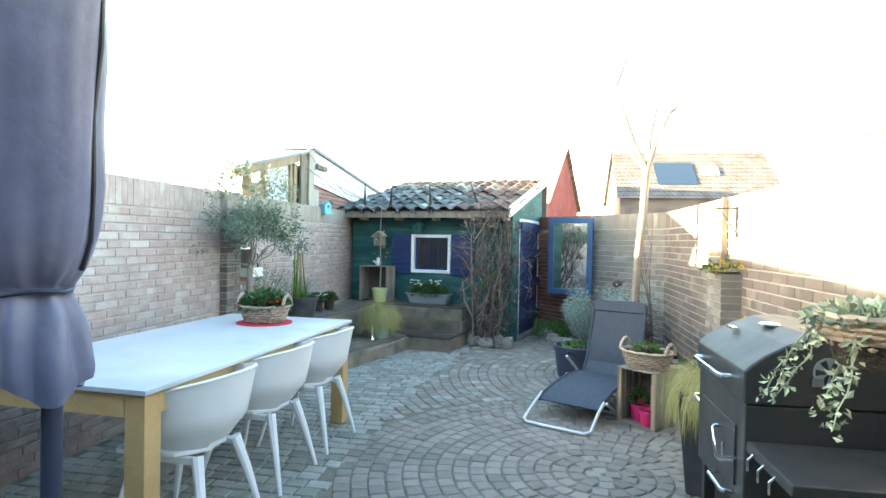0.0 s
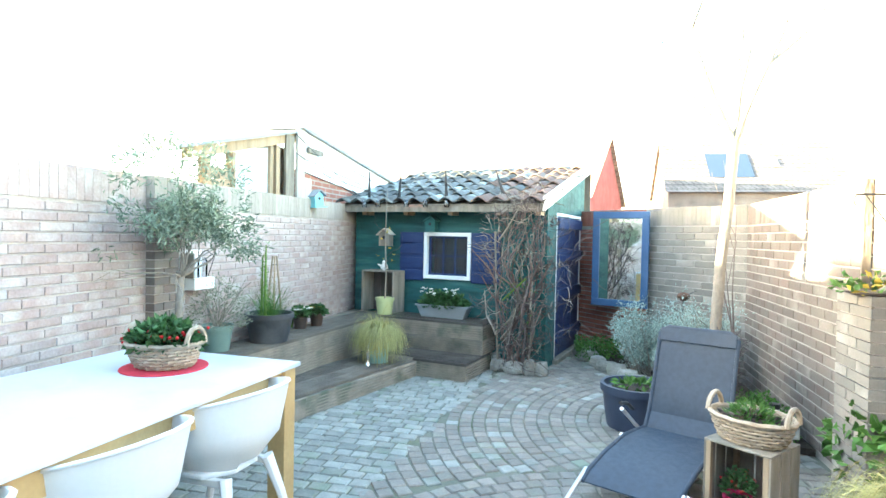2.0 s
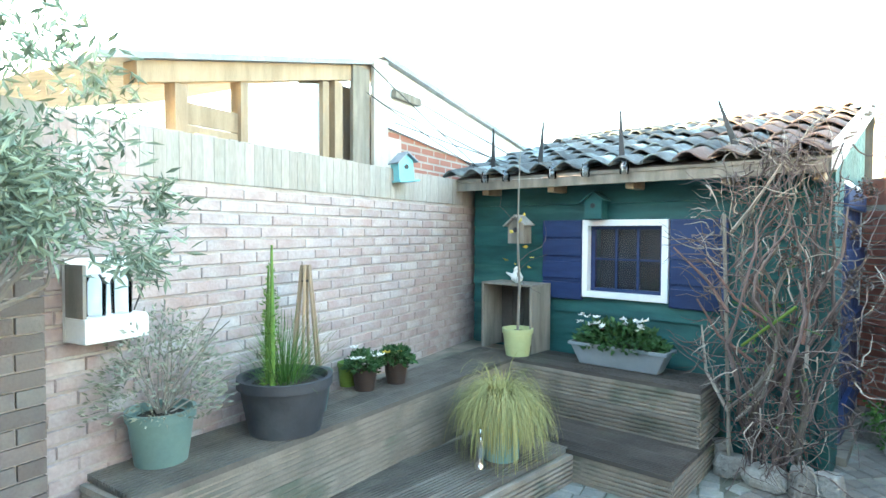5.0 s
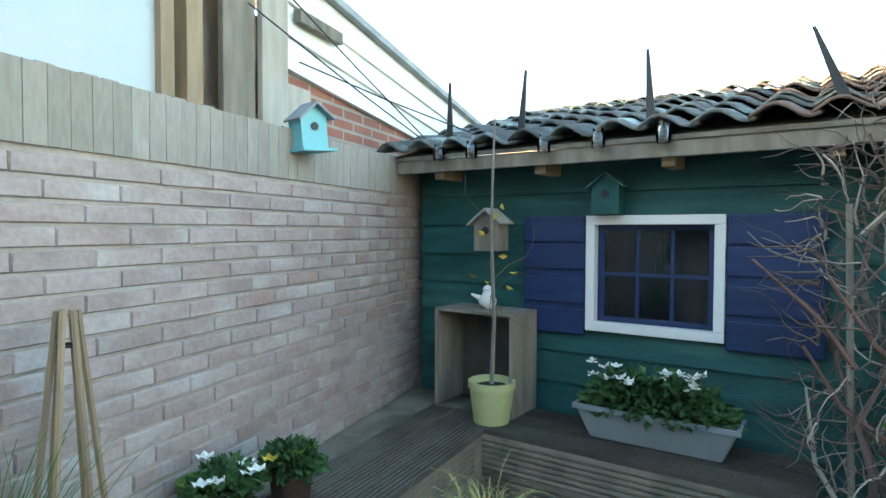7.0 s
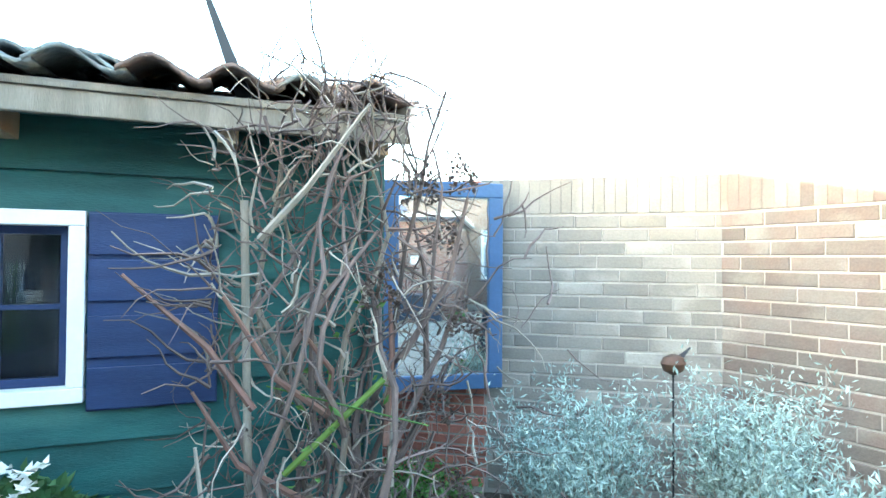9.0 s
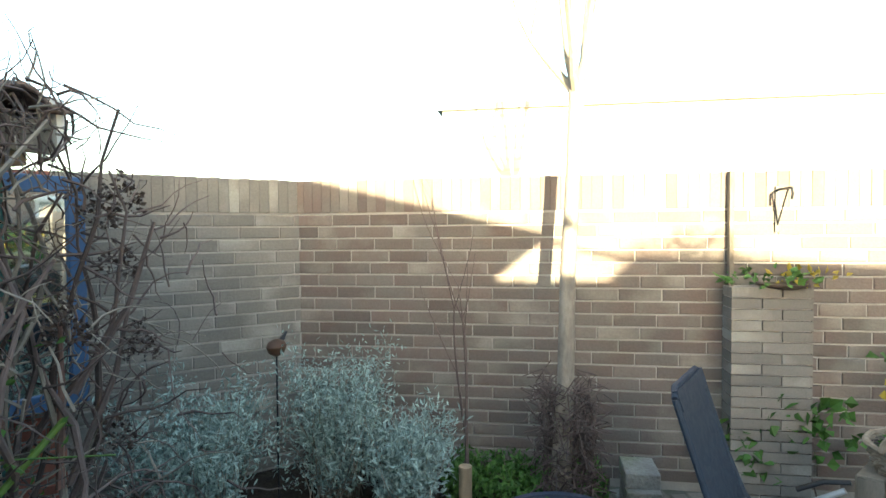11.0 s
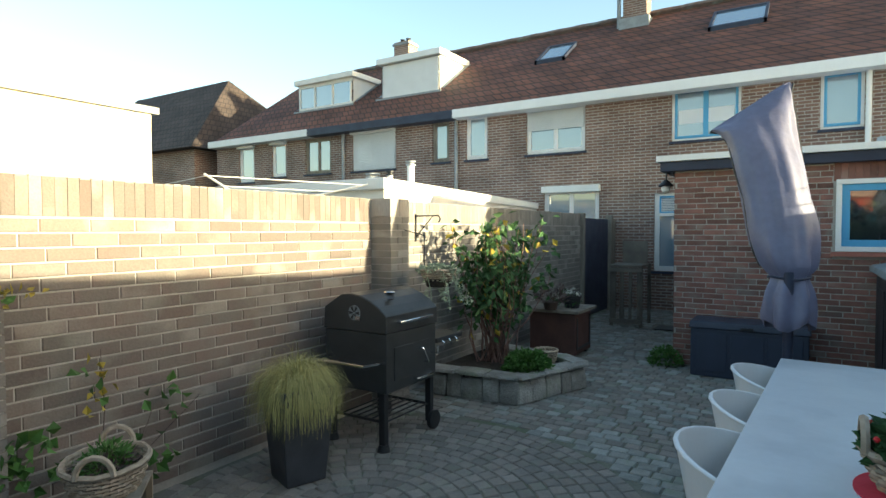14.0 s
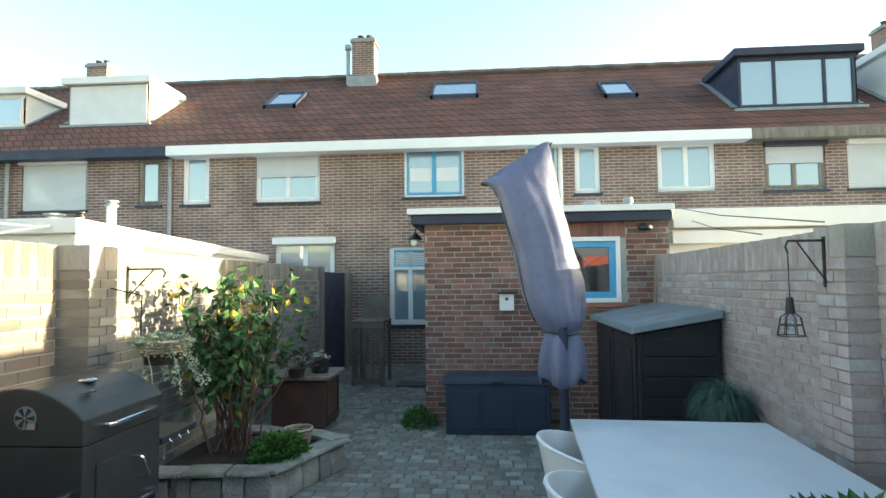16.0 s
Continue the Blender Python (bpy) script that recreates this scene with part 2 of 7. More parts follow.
M_PLBLACK = mat("black_resin", (0.022, 0.022, 0.026), (0.018, 0.018, 0.021), 4, 0.5, 0.2)
M_PLBLUE = mat("dark_blue_resin", (0.035, 0.045, 0.075), (0.03, 0.04, 0.065), 4, 0.45, 0.15)
M_LIDGREY = mat("grey_lid", (0.20, 0.23, 0.25), (0.17, 0.195, 0.21), 4, 0.5, 0.15)
M_LEAD = mat("lead_flashing", (0.30, 0.33, 0.35), (0.24, 0.26, 0.28), 8, 0.6, 0.6)
M_WICKER = mat("greyed_wicker", (0.42, 0.35, 0.27), (0.27, 0.21, 0.15), 30, 0.8, 0.5, vary=0.25)
M_PINK = mat("pink_plastic", (0.55, 0.03, 0.14), (0.5, 0.025, 0.12), 4, 0.4, 0.05)
M_REDMAT = mat("red_felt", (0.55, 0.035, 0.06), (0.48, 0.03, 0.05), 10, 0.9, 0.4)
M_POTBROWN = mat("brown_plastic_pot", (0.055, 0.035, 0.028), (0.045, 0.03, 0.024), 5, 0.5, 0.2)
M_POTGREEN = mat("sage_pot", (0.16, 0.24, 0.21), (0.13, 0.20, 0.18), 5, 0.5, 0.2)
M_POTTEAL = mat("dark_teal_pot", (0.05, 0.10, 0.10), (0.04, 0.085, 0.085), 5, 0.45, 0.2)
M_POTLIME = mat("pale_lime_pot", (0.50, 0.54, 0.28), (0.44, 0.48, 0.24), 5, 0.5, 0.15)
M_POTTURQ = mat("turquoise_pot", (0.25, 0.42, 0.40), (0.20, 0.36, 0.35), 7, 0.5, 0.2)
M_POTDARK = mat("anthracite_pot", (0.05, 0.053, 0.06), (0.038, 0.04, 0.046), 6, 0.6, 0.3, c3=(0.08, 0.085, 0.09))
M_TRAY = mat("grey_trough", (0.25, 0.28, 0.30), (0.21, 0.235, 0.25), 5, 0.5, 0.15)
M_BARK = mat("bark", (0.20, 0.17, 0.14), (0.13, 0.11, 0.09), 12, 0.9, 1.0, stretch=(1, 1, 0.3), dist=0.01)
M_BARKPALE = mat("pale_bark", (0.30, 0.265, 0.225), (0.20, 0.175, 0.15), 9, 0.85, 0.9, stretch=(1, 1, 0.4), c3=(0.22, 0.25, 0.20), dist=0.008)
M_TWIG = mat("dry_vine", (0.135, 0.10, 0.09), (0.085, 0.065, 0.06), 9, 0.85, 0.6, vary=0.4)
M_REDTWIG = mat("reddish_cane", (0.19, 0.105, 0.085), (0.13, 0.08, 0.065), 9, 0.8, 0.5, vary=0.2)
M_TWIGPALE = mat("pale_dry_twig", (0.31, 0.28, 0.24), (0.21, 0.19, 0.16), 9, 0.85, 0.6, vary=0.3)


def leaf_mat(name, c1, c2, vary=0.35, rough=0.55):
    m = mat(name, c1, c2, 15, rough, 0.15, vary=vary)
    m.node_tree.nodes["Principled BSDF"].inputs["Specular IOR Level"].default_value = 0.2
    return m


L_OLIVE = leaf_mat("olive_leaf", (0.15, 0.20, 0.14), (0.22, 0.27, 0.20))
L_SILVER = leaf_mat("silver_leaf", (0.36, 0.46, 0.42), (0.26, 0.35, 0.32))
L_PALE = leaf_mat("pale_leaf", (0.30, 0.32, 0.25), (0.22, 0.23, 0.17))
L_SILVERGREEN = leaf_mat("silver_green_leaf", (0.26, 0.32, 0.22), (0.36, 0.40, 0.28))
L_GREEN = leaf_mat("green_leaf", (0.06, 0.13, 0.045), (0.04, 0.09, 0.035))
L_BRIGHT = leaf_mat("bright_leaf", (0.08, 0.17, 0.04), (0.06, 0.13, 0.03))
L_YELLOW = leaf_mat("yellowed_leaf", (0.45, 0.33, 0.05), (0.35, 0.28, 0.05))
L_GRASS = leaf_mat("straw_grass", (0.42, 0.38, 0.16), (0.28, 0.28, 0.11))
L_BLUEGRASS = leaf_mat("blue_green_grass", (0.08, 0.15, 0.12), (0.06, 0.11, 0.09))
L_WHITE = leaf_mat("white_petal", (0.75, 0.75, 0.70), (0.68, 0.68, 0.62), 0.08)
L_RED = leaf_mat("red_berry", (0.5, 0.02, 0.02), (0.4, 0.015, 0.015), 0.1, 0.3)
L_ROD = leaf_mat("green_reed", (0.14, 0.24, 0.05), (0.11, 0.18, 0.04), 0.15)
G_DARK = glass("dark_window_glass", (0.015, 0.018, 0.02), 0.04, dark=True)
# pale blue base colour paints the sky's reflection into the panes
G_SKYISH = glass("window_glass", (0.20, 0.28, 0.35), 0.05, dark=True)
G_CLEAR = glass("clear_glass")
G_MILK = mat("frosted_panel", (0.45, 0.50, 0.54), (0.42, 0.47, 0.50), 1, 0.3, 0.02)
M_MIRROR = mirror_mat()


# ---- mesh tools ----
class G:
    """Gathers vertices and faces for one mesh."""
    def __init__(self):
        self.v, self.f, self.sm = [], [], False

    def add(self, verts, faces, m=None):
        n = len(self.v)
        self.v += [tuple(m @ Vector(p)) for p in verts] if m else [tuple(p) for p in verts]
        self.f += [tuple(n + i for i in f) for f in faces]
        return self

    def box(self, x0, x1, y0, y1, z0, z1, m=None, inset=0.0):
        i = inset
        return self.add([(x0, y0, z0), (x1, y0, z0), (x1, y1, z0), (x0, y1, z0), (x0 + i, y0 + i, z1), (x1 - i, y0 + i, z1), (x1 - i, y1 - i, z1), (x0 + i, y1 - i, z1)],
                        [(3, 2, 1, 0), (4, 5, 6, 7), (0, 1, 5, 4), (1, 2, 6, 5), (2, 3, 7, 6), (3, 0, 4, 7)], m)

    def tube(self, pts, r, n=8, closed=False, flat=1.0):
        pts = [Vector(p) for p in pts]
        k = len(pts)
        rs = r if isinstance(r, (list, tuple)) else [r] * k
        base = len(self.v)
        side = None
        for i, p in enumerate(pts):
            a, b = pts[i - 1] if (i or closed) else p, pts[(i + 1) % k] if (i < k - 1 or closed) else p
            d = (b - a).normalized() if (b - a).length > 1e-9 else Vector((0, 0, 1))
            if side is None or abs(side.dot(d)) > 0.98:
                side = d.cross(Vector((0, 0, 1)) if abs(d.z) < 0.9 else Vector((1, 0, 0)))
            side = (side - d * side.dot(d)).normalized()
            up = d.cross(side)
            for j in range(n):
                t = 2 * math.pi * j / n
                self.v.append(tuple(p + side * (rs[i] * math.cos(t)) + up * (rs[i] * flat * math.sin(t))))
        for i in range(k if closed else k - 1):
            for j in range(n):
                a, b, c, d2 = base + i * n + j, base + i * n + (j + 1) % n, base + ((i + 1) % k) * n + (j + 1) % n, base + ((i + 1) % k) * n + j
                self.f.append((a, b, c, d2))
        if not closed:
            self.f.append(tuple(base + j for j in reversed(range(n))))
            self.f.append(tuple(base + (k - 1) * n + j for j in range(n)))
        self.sm = True
        return self

    def lathe(self, prof, n=24, c=(0, 0, 0), sx=1.0, sy=1.0):
        base = len(self.v)
        for r, z in prof:
            for j in range(n):
                t = 2 * math.pi * j / n
                self.v.append((c[0] + sx * r * math.cos(t), c[1] + sy * r * math.sin(t), c[2] + z))
        for i in range(len(prof) - 1):
            for j in range(n):
                self.f.append((base + i * n + j, base + i * n + (j + 1) % n, base + (i + 1) * n + (j + 1) % n, base + (i + 1) * n + j))
        self.f.append(tuple(base + j for j in reversed(range(n))))
        self.f.append(tuple(base + (len(prof) - 1) * n + j for j in range(n)))
        self.sm = True
        return self

    def prism(self, outline, z0, z1, m=None):
        n = len(outline)
        return self.add([(x, y, z0) for x, y in outline] + [(x, y, z1) for x, y in outline],
                        [tuple(reversed(range(n))), tuple(range(n, 2 * n))] + [(i, (i + 1) % n, n + (i + 1) % n, n + i) for i in range(n)], m)

    def leaf(self, p, d, up, ln, wd):
        d, up = Vector(d).normalized(), Vector(up)
        s = d.cross(up)
        s = s.normalized() if s.length > 1e-6 else Vector((1, 0, 0))
        p = Vector(p)
        q = d.cross(s).normalized() * (wd * 0.25)
        return self.add([p, p + d * ln * 0.5 + s * wd * 0.5 + q, p + d * ln, p + d * ln * 0.5 - s * wd * 0.5 + q], [(0, 1, 2), (0, 2, 3)])


def part(name, g, material, parent=None, label="", at=None, bevel=0.0, kind="", smooth=None):
    me = bpy.data.meshes.new(name)
    me.from_pydata(g.v, [], g.f)
    me.materials.append(material)
    if smooth if smooth is not None else g.sm:
        me.polygons.foreach_set("use_smooth", [True] * len(me.polygons))
        try:
            me.set_sharp_from_angle(angle=radians(40))
        except AttributeError:
            pass
    me.update()
    ob = new(name, me)
    if parent:
        ob.parent = parent
    if at:
        ob.matrix_basis = at
    if bevel:
        b = ob.modifiers.new("bevel", "BEVEL")
        b.width, b.segments, b.limit_method = bevel, 2, "ANGLE"
    return tagged(ob, label, kind=kind)


def thing(name, at, label, category, group=""):
    ob = new(name)
    ob.empty_display_size = 0.1
    ob.matrix_basis = at if isinstance(at, Matrix) else Matrix.Translation(at)
    return tagged(ob, label, category, group)


def structure(name, g, material, parent=None, bevel=0.0, at=None, smooth=None):
    return part(name, g, material, parent, kind="structure", bevel=bevel, at=at, smooth=smooth)


def rnd(a, b):
    return random.uniform(a, b)


def ball_dir():
    while True:
        v = Vector((rnd(-1, 1), rnd(-1, 1), rnd(-1, 1)))
        if 0.05 < v.length < 1:
            return v.normalized()



# ---- ground and garden walls ----
g = G().box(-80, 80, -80, 90, -0.3, -0.012)
structure("ground", g, M_SAND)
COR = Vector((3.59, 8.57, 0))
BACK = pose(COR.x, COR.y, 0, 0, 0, -48)

wall_left = structure("wall_left", G().box(-1.2, -1.012, -5.2, 9.9, -0.02, 1.86).box(-1.2, -0.872, 2.98, 3.22, -0.02, 1.86).box(-1.2, -0.942, 5.55, 5.78, -0.02, 1.65), M_MORTAR_L)
wall_right = structure("wall_right", G().box(3.602, 3.8, -3.0, 8.7, -0.02, 1.86).box(3.392, 3.61, 2.42, 2.68, -0.02, 1.86).box(3.452, 3.61, 5.575, 5.98, -0.02, 1.2), M_MORTAR_D)
wall_back = structure("wall_back", G().box(-2.75, 0.1, 0.012, 0.2, -0.02, 1.86), M_MORTAR_D, at=BACK)
wall_shed_side = structure("wall_corner", G().box(-1.2, -0.6, 9.41, 9.6, -0.02, 1.86), M_MORTAR_D)

# alley behind, gate and fence beside the house
gate = thing("garden_gate", (3.6, -3.9, 0), "dark blue-grey boarded garden gate in the brick wall", "gate")
part("gate_board", G().box(0, 0.04, -0.75, 0.78, 0.03, 1.8), M_DARKTRIM, gate, bevel=0.004)
part("gate_rail", G().box(-0.02, 0, -0.7, 0.72, 1.3, 1.4), M_DARKTRIM, gate)
part("gate_post", G().box(-0.06, 0.06, 0.8, 0.9, -0.02, 1.88), M_GREYWOOD, gate)
part("gate_post", G().box(-0.06, 0.06, -0.9, -0.78, -0.02, 1.88), M_GREYWOOD, gate)
structure("fence_panel", G().box(3.6, 3.66, -5.2, -4.82, -0.02, 1.8), M_GREYWOOD)

# ---- the row of houses ----
EZ = 4.48
row = thing("row_of_houses", (-0.1, -5.2, 0), "two-storey terrace of brown brick with a red tiled roof", "house")
WINS = [("shuttered", 9.36, 10.82, 3.19, 4.3), ("brown", 7.73, 8.22, 3.26, 4.24), ("white", 6.69, 7.26, 3.26, 4.3), ("half", 4.36, 5.7, 3.27, 4.34),
        ("blue", 1.42, 2.63, 3.31, 4.34), ("plain", -1.24, -0.76, 3.31, 4.3), ("cream", -3.43, -2.34, 3.31, 4.28), ("grey", -5.45, -4.34, 3.29, 4.26),
        ("shuttered", -7.4, -5.85, 3.29, 4.26), ("brown", 11.6, 12.6, 3.2, 4.2), ("blue", -0.42, 0.2, 3.31, 4.3), ("white", 13.4, 14.0, 3.2, 4.2), ("white", 14.8, 15.5, 3.1, 4.2),
        ("low", 4.05, 5.28, 0.9, 2.46), ("french", 2.1, 2.94, 0.77, 2.31)]
g = G()
X0, X1 = -16.0, 16.6
cuts = sorted({X0, X1, *[w[1] for w in WINS], *[w[2] for w in WINS]})
for a, b in zip(cuts[:-1], cuts[1:]):
    zs = sorted((w[3], w[4]) for w in WINS if w[1] < (a + b) / 2 < w[2])
    z = -0.02
    for lo, hi in zs:
        g.box(a, b, -0.25, 0, z, lo)
        z = hi
    g.box(a, b, -0.25, 0, z, EZ)
part("wall", g, M_FACADE, row)
part("rear_wall", G().box(X0, X1, -8.4, -8.15, -0.02, EZ).box(X0, X0 + 0.2, -8.15, -0.25, -0.02, EZ).box(X1 - 0.2, X1, -8.15, -0.25, -0.02, EZ), M_FACADE, row)


def window(kind, x0, x1, z0, z1):
    fm = {"brown": M_GREYWOOD, "grey": M_GREYWOOD, "blue": M_WHITE}.get(kind, M_WHITE)
    w = part("window", G().box(x0, x1, -0.1, -0.06, z0, z0 + 0.05).box(x0, x1, -0.1, -0.04, z1 - 0.05, z1).box(x0, x0 + 0.05, -0.1, -0.04, z0 + 0.05, z1 - 0.05).box(x1 - 0.05, x1, -0.1, -0.04, z0 + 0.05, z1 - 0.05), fm, row, bevel=0.004)
    part("sill", G().box(x0 - 0.04, x1 + 0.04, -0.1, 0.05, z0 - 0.05, z0 - 0.002), M_DARKTRIM if kind != "cream" else M_GREYWOOD, w)
    n = 1 if x1 - x0 < 0.8 else 2
    wd = (x1 - x0 - 0.1) / n
    top = z1 - 0.05
    if kind in ("half", "shuttered", "grey"):
        low = {"half": z1 - 0.55, "shuttered": z0 + 0.02, "grey": z1 - 0.45}[kind]
        s = G()
        z = low
        while z < z1 - 0.14:
            s.box(x0 + 0.03, x1 - 0.03, -0.035, -0.02, z, z + 0.036, inset=0.003)
            z += 0.04
        part("roller_shutter", s, M_SHUTTER, w)
        part("shutter_box", G().box(x0 - 0.02, x1 + 0.02, -0.06, 0.1, z1 - 0.13, z1 + 0.03), M_WHITE if kind != "grey" else M_DARKTRIM, w, bevel=0.01)
    elif kind in ("white", "low"):
        part("shutter_box", G().box(x0 - 0.03, x1 + 0.03, -0.06, 0.1, z1 - 0.06, z1 + 0.08), M_WHITE, w, bevel=0.01)
    if kind == "shuttered":
        return
    for i in range(n):
        a = x0 + 0.05 + i * wd
        fr = M_LIGHTBLUE if kind == "blue" else fm
        part("sash", G().box(a, a + wd, -0.09, -0.05, z0 + 0.05, z0 + 0.1).box(a, a + wd, -0.09, -0.05, top - 0.045, top).box(a, a + 0.045, -0.09, -0.05, z0 + 0.1, top - 0.045).box(a + wd - 0.045, a + wd, -0.09, -0.05, z0 + 0.1, top - 0.045), fr, w)
        part("pane", G().box(a + 0.045, a + wd - 0.045, -0.078, -0.07, z0 + 0.1, top - 0.045), G_SKYISH, w)
    if kind in ("blue",) and n == 2:
        part("blind", G().box(x0 + 0.12, x1 - 0.12, -0.0695, -0.066, z0 + 0.33, z0 + 0.6), M_PLASTIC_W, w)


for w in WINS:
    window(*w)
part("transom", G().box(2.15, 2.89, -0.06, -0.03, 1.86, 1.92), M_WHITE, row)
part("transom_frame", G().box(2.19, 2.85, -0.068, -0.046, 1.92, 1.955).box(2.19, 2.85, -0.068, -0.046, 2.225, 2.26).box(2.19, 2.225, -0.068, -0.046, 1.955, 2.225).box(2.815, 2.85, -0.068, -0.046, 1.955, 2.225), M_LIGHTBLUE, row)
g = G()
for i in range(9):
    g.box(2.22, 2.82, -0.062, -0.05, 1.95 + i * 0.033, 1.967 + i * 0.033)
part("blind", g, M_PLASTIC_W, row)

SL = 0.67
RY = -4.1
RZ = EZ + 0.05 - SL * RY
g = G().add([(X0, 0.3, EZ - 0.15), (X1, 0.3, EZ - 0.15), (X1, RY, RZ), (X0, RY, RZ), (X0, -8.5, EZ), (X1, -8.5, EZ), (X0, 0.3, EZ - 0.25), (X1, 0.3, EZ - 0.25), (X1, RY, RZ - 0.15), (X0, RY, RZ - 0.15), (X0, -8.5, EZ - 0.1), (X1, -8.5, EZ - 0.1)],
            [(0, 1, 2, 3), (3, 2, 5, 4), (6, 9, 8, 7), (9, 10, 11, 8), (0, 6, 7, 1), (4, 5, 11, 10), (1, 7, 8, 2), (2, 8, 11, 5), (0, 3, 9, 6), (3, 4, 10, 9)])
roof = part("roof", g, M_TILE_FAR, row, "red-brown clay tiled roof")
part("ridge", G().tube([(X0 + i * 0.37, RY, RZ + 0.03 + 0.012 * (i % 2)) for i in range(int((X1 - X0) / 0.37))], 0.1, 8), M_PANTILE, roof)
for a, b, m in ((X0, -3.98, M_GREYWOOD), (-3.98, 7.45, M_WHITE), (7.45, 12.2, M_DARKTRIM), (12.2, X1, M_WHITE)):
    part("gutter_board", G().box(a, b, 0.002, 0.34, EZ - 0.26, EZ - 0.06), m, row, bevel=0.01)
for x, m in ((-0.47, M_WHITE), (7.5, M_LEAD), (11.1, M_LEAD)):
    part("downpipe", G().tube([(x, 0.06, 0.0 if x > 5 else 2.5), (x, 0.06, EZ - 0.2)], 0.045, 10), m, row)


def rp(x, dy, up=0.0):
    """A point on the roof slope, dy metres behind the facade."""
    return (x, -dy, EZ + 0.05 + SL * dy + up)


for x0, x1, d0, d1 in ((5.55, 6.35, 1.95, 2.9), (1.15, 2.3, 2.2, 3.2), (-2.5, -1.75, 1.85, 2.75)):
    rw = G()
    for a, b, c, d in ((x0, x0 + 0.06, d0, d1), (x1 - 0.06, x1, d0, d1), (x0, x1, d0, d0 + 0.06), (x0, x1, d1 - 0.06, d1)):
        rw.add([rp(a, c), rp(b, c), rp(b, d), rp(a, d), rp(a, c, 0.1), rp(b, c, 0.1), rp(b, d, 0.1), rp(a, d, 0.1)], [(3, 2, 1, 0), (4, 5, 6, 7), (0, 1, 5, 4), (1, 2, 6, 5), (2, 3, 7, 6), (3, 0, 4, 7)])
    rw = part("roof_window", rw, M_DARKTRIM, row)
    part("pane", G().add([rp(x0 + 0.06, d0 + 0.06, 0.06), rp(x1 - 0.06, d0 + 0.06, 0.06), rp(x1 - 0.06, d1 - 0.06, 0.06), rp(x0 + 0.06, d1 - 0.06, 0.06)], [(0, 1, 2, 3)]), G_SKYISH, rw)


def dormer(x0, x1, dy, z0, z1, mw, panes, label):
    back = (z1 - EZ) / SL
    d = part("dormer", G().add([(x0, -dy, z0), (x1, -dy, z0), (x1, -dy, z1), (x0, -dy, z1), (x0, -back, z1), (x1, -back, z1)], [(0, 3, 4), (1, 5, 2), (3, 2, 5, 4)]), mw, row, label)
    part("fascia", G().box(x0 - 0.1, x1 + 0.1, -back, -dy + 0.15, z1, z1 + 0.16), mw, d, bevel=0.01)
    part("flashing", G().box(x0 - 0.12, x1 + 0.12, -dy, -dy + 0.16, z0 - 0.08, z0 - 0.02), M_LEAD, d)
    for s, x in ((-1, x0), (1, x1)):
        part("valley", G().add([rp(x + s * 0.0, dy, 0.03), rp(x + s * 0.14, dy, 0.03), rp(x + s * 0.14, back, 0.03), rp(x, back, 0.03)], [(0, 1, 2, 3)]), M_LEAD, d)
    if panes:
        edges = [x0 + (x1 - x0) * p for p in panes]
        part("frame", G().box(x0, x1, -dy - 0.02, -dy + 0.03, z0, z0 + 0.08).box(x0, x1, -dy - 0.02, -dy + 0.03, z1 - 0.1, z1), mw, d)
        for a, b in zip(edges[:-1], edges[1:]):
            part("mullion", G().box(a, a + 0.06, -dy, -dy + 0.04, z0 + 0.08, z1 - 0.1), mw, d)
            part("pane", G().box(a + 0.06, b, -dy, -dy + 0.01, z0 + 0.08, z1 - 0.1), G_SKYISH, d)
        part("mullion", G().box(x1 - 0.06, x1, -dy, -dy + 0.04, z0 + 0.08, z1 - 0.1), mw, d)
    else:
        g = G()
        z = z0 + 0.02
        while z < z1 - 0.04:
            g.box(x0 + 0.04, x1 - 0.04, -dy, -dy + 0.02, z, z + 0.042, inset=0.004)
            z += 0.046
        part("roller_shutter", g, M_WHITE, d)


dormer(-6.68, -4.3, 0.95, 5.15, 6.25, M_DARKTRIM, (0.02, 0.26, 0.68, 1.0), "dark-framed flat-roofed dormer")
dormer(-10.2, -7.4, 1.0, 5.2, 6.3, M_WHITE, (0.05, 0.5, 1.0), "white flat-roofed dormer")
dormer(8.86, 10.85, 1.35, 5.4, 6.36, M_WHITE, (), "white dormer with its shutter down")
dormer(11.95, 14.2, 1.35, 5.4, 6.2, M_CREAM, (0.02, 0.35, 0.68, 1.0), "white flat-roofed dormer with three windows")


def chimney(x, y, z0, z1, w=0.3):
    c = part("chimney", G().box(x - w, x + w, y - 0.25, y + 0.25, z0, z1), M_FACADE, row)
    part("cap", G().box(x - w - 0.04, x + w + 0.04, y - 0.29, y + 0.29, z1 - 0.12, z1 - 0.05), M_LEAD, c)
    for i in (-0.12, 0.12):
        part("pot", G().lathe([(0.08, 0), (0.07, 0.12), (0.09, 0.14)], 10, (x + i, y, z1)), M_POTDARK, c)
    part("apron", G().box(x - w - 0.08, x + w + 0.08, y - 0.3, y + 0.36, z0 + 0.1, z0 + 0.42), M_LEAD, c)


chimney(4.24, -3.8, 6.7, 8.2)
part("flue", G().tube([(4.66, -3.6, 6.8), (4.66, -3.6, 7.95)], 0.05, 10).lathe([(0.09, 0), (0.09, 0.12)], 12, (4.66, -3.6, 7.9)), M_LEAD, row)
chimney(12.0, -4.1, 7.0, 7.95)
chimney(-9.5, -4.1, 7.0, 8.1)

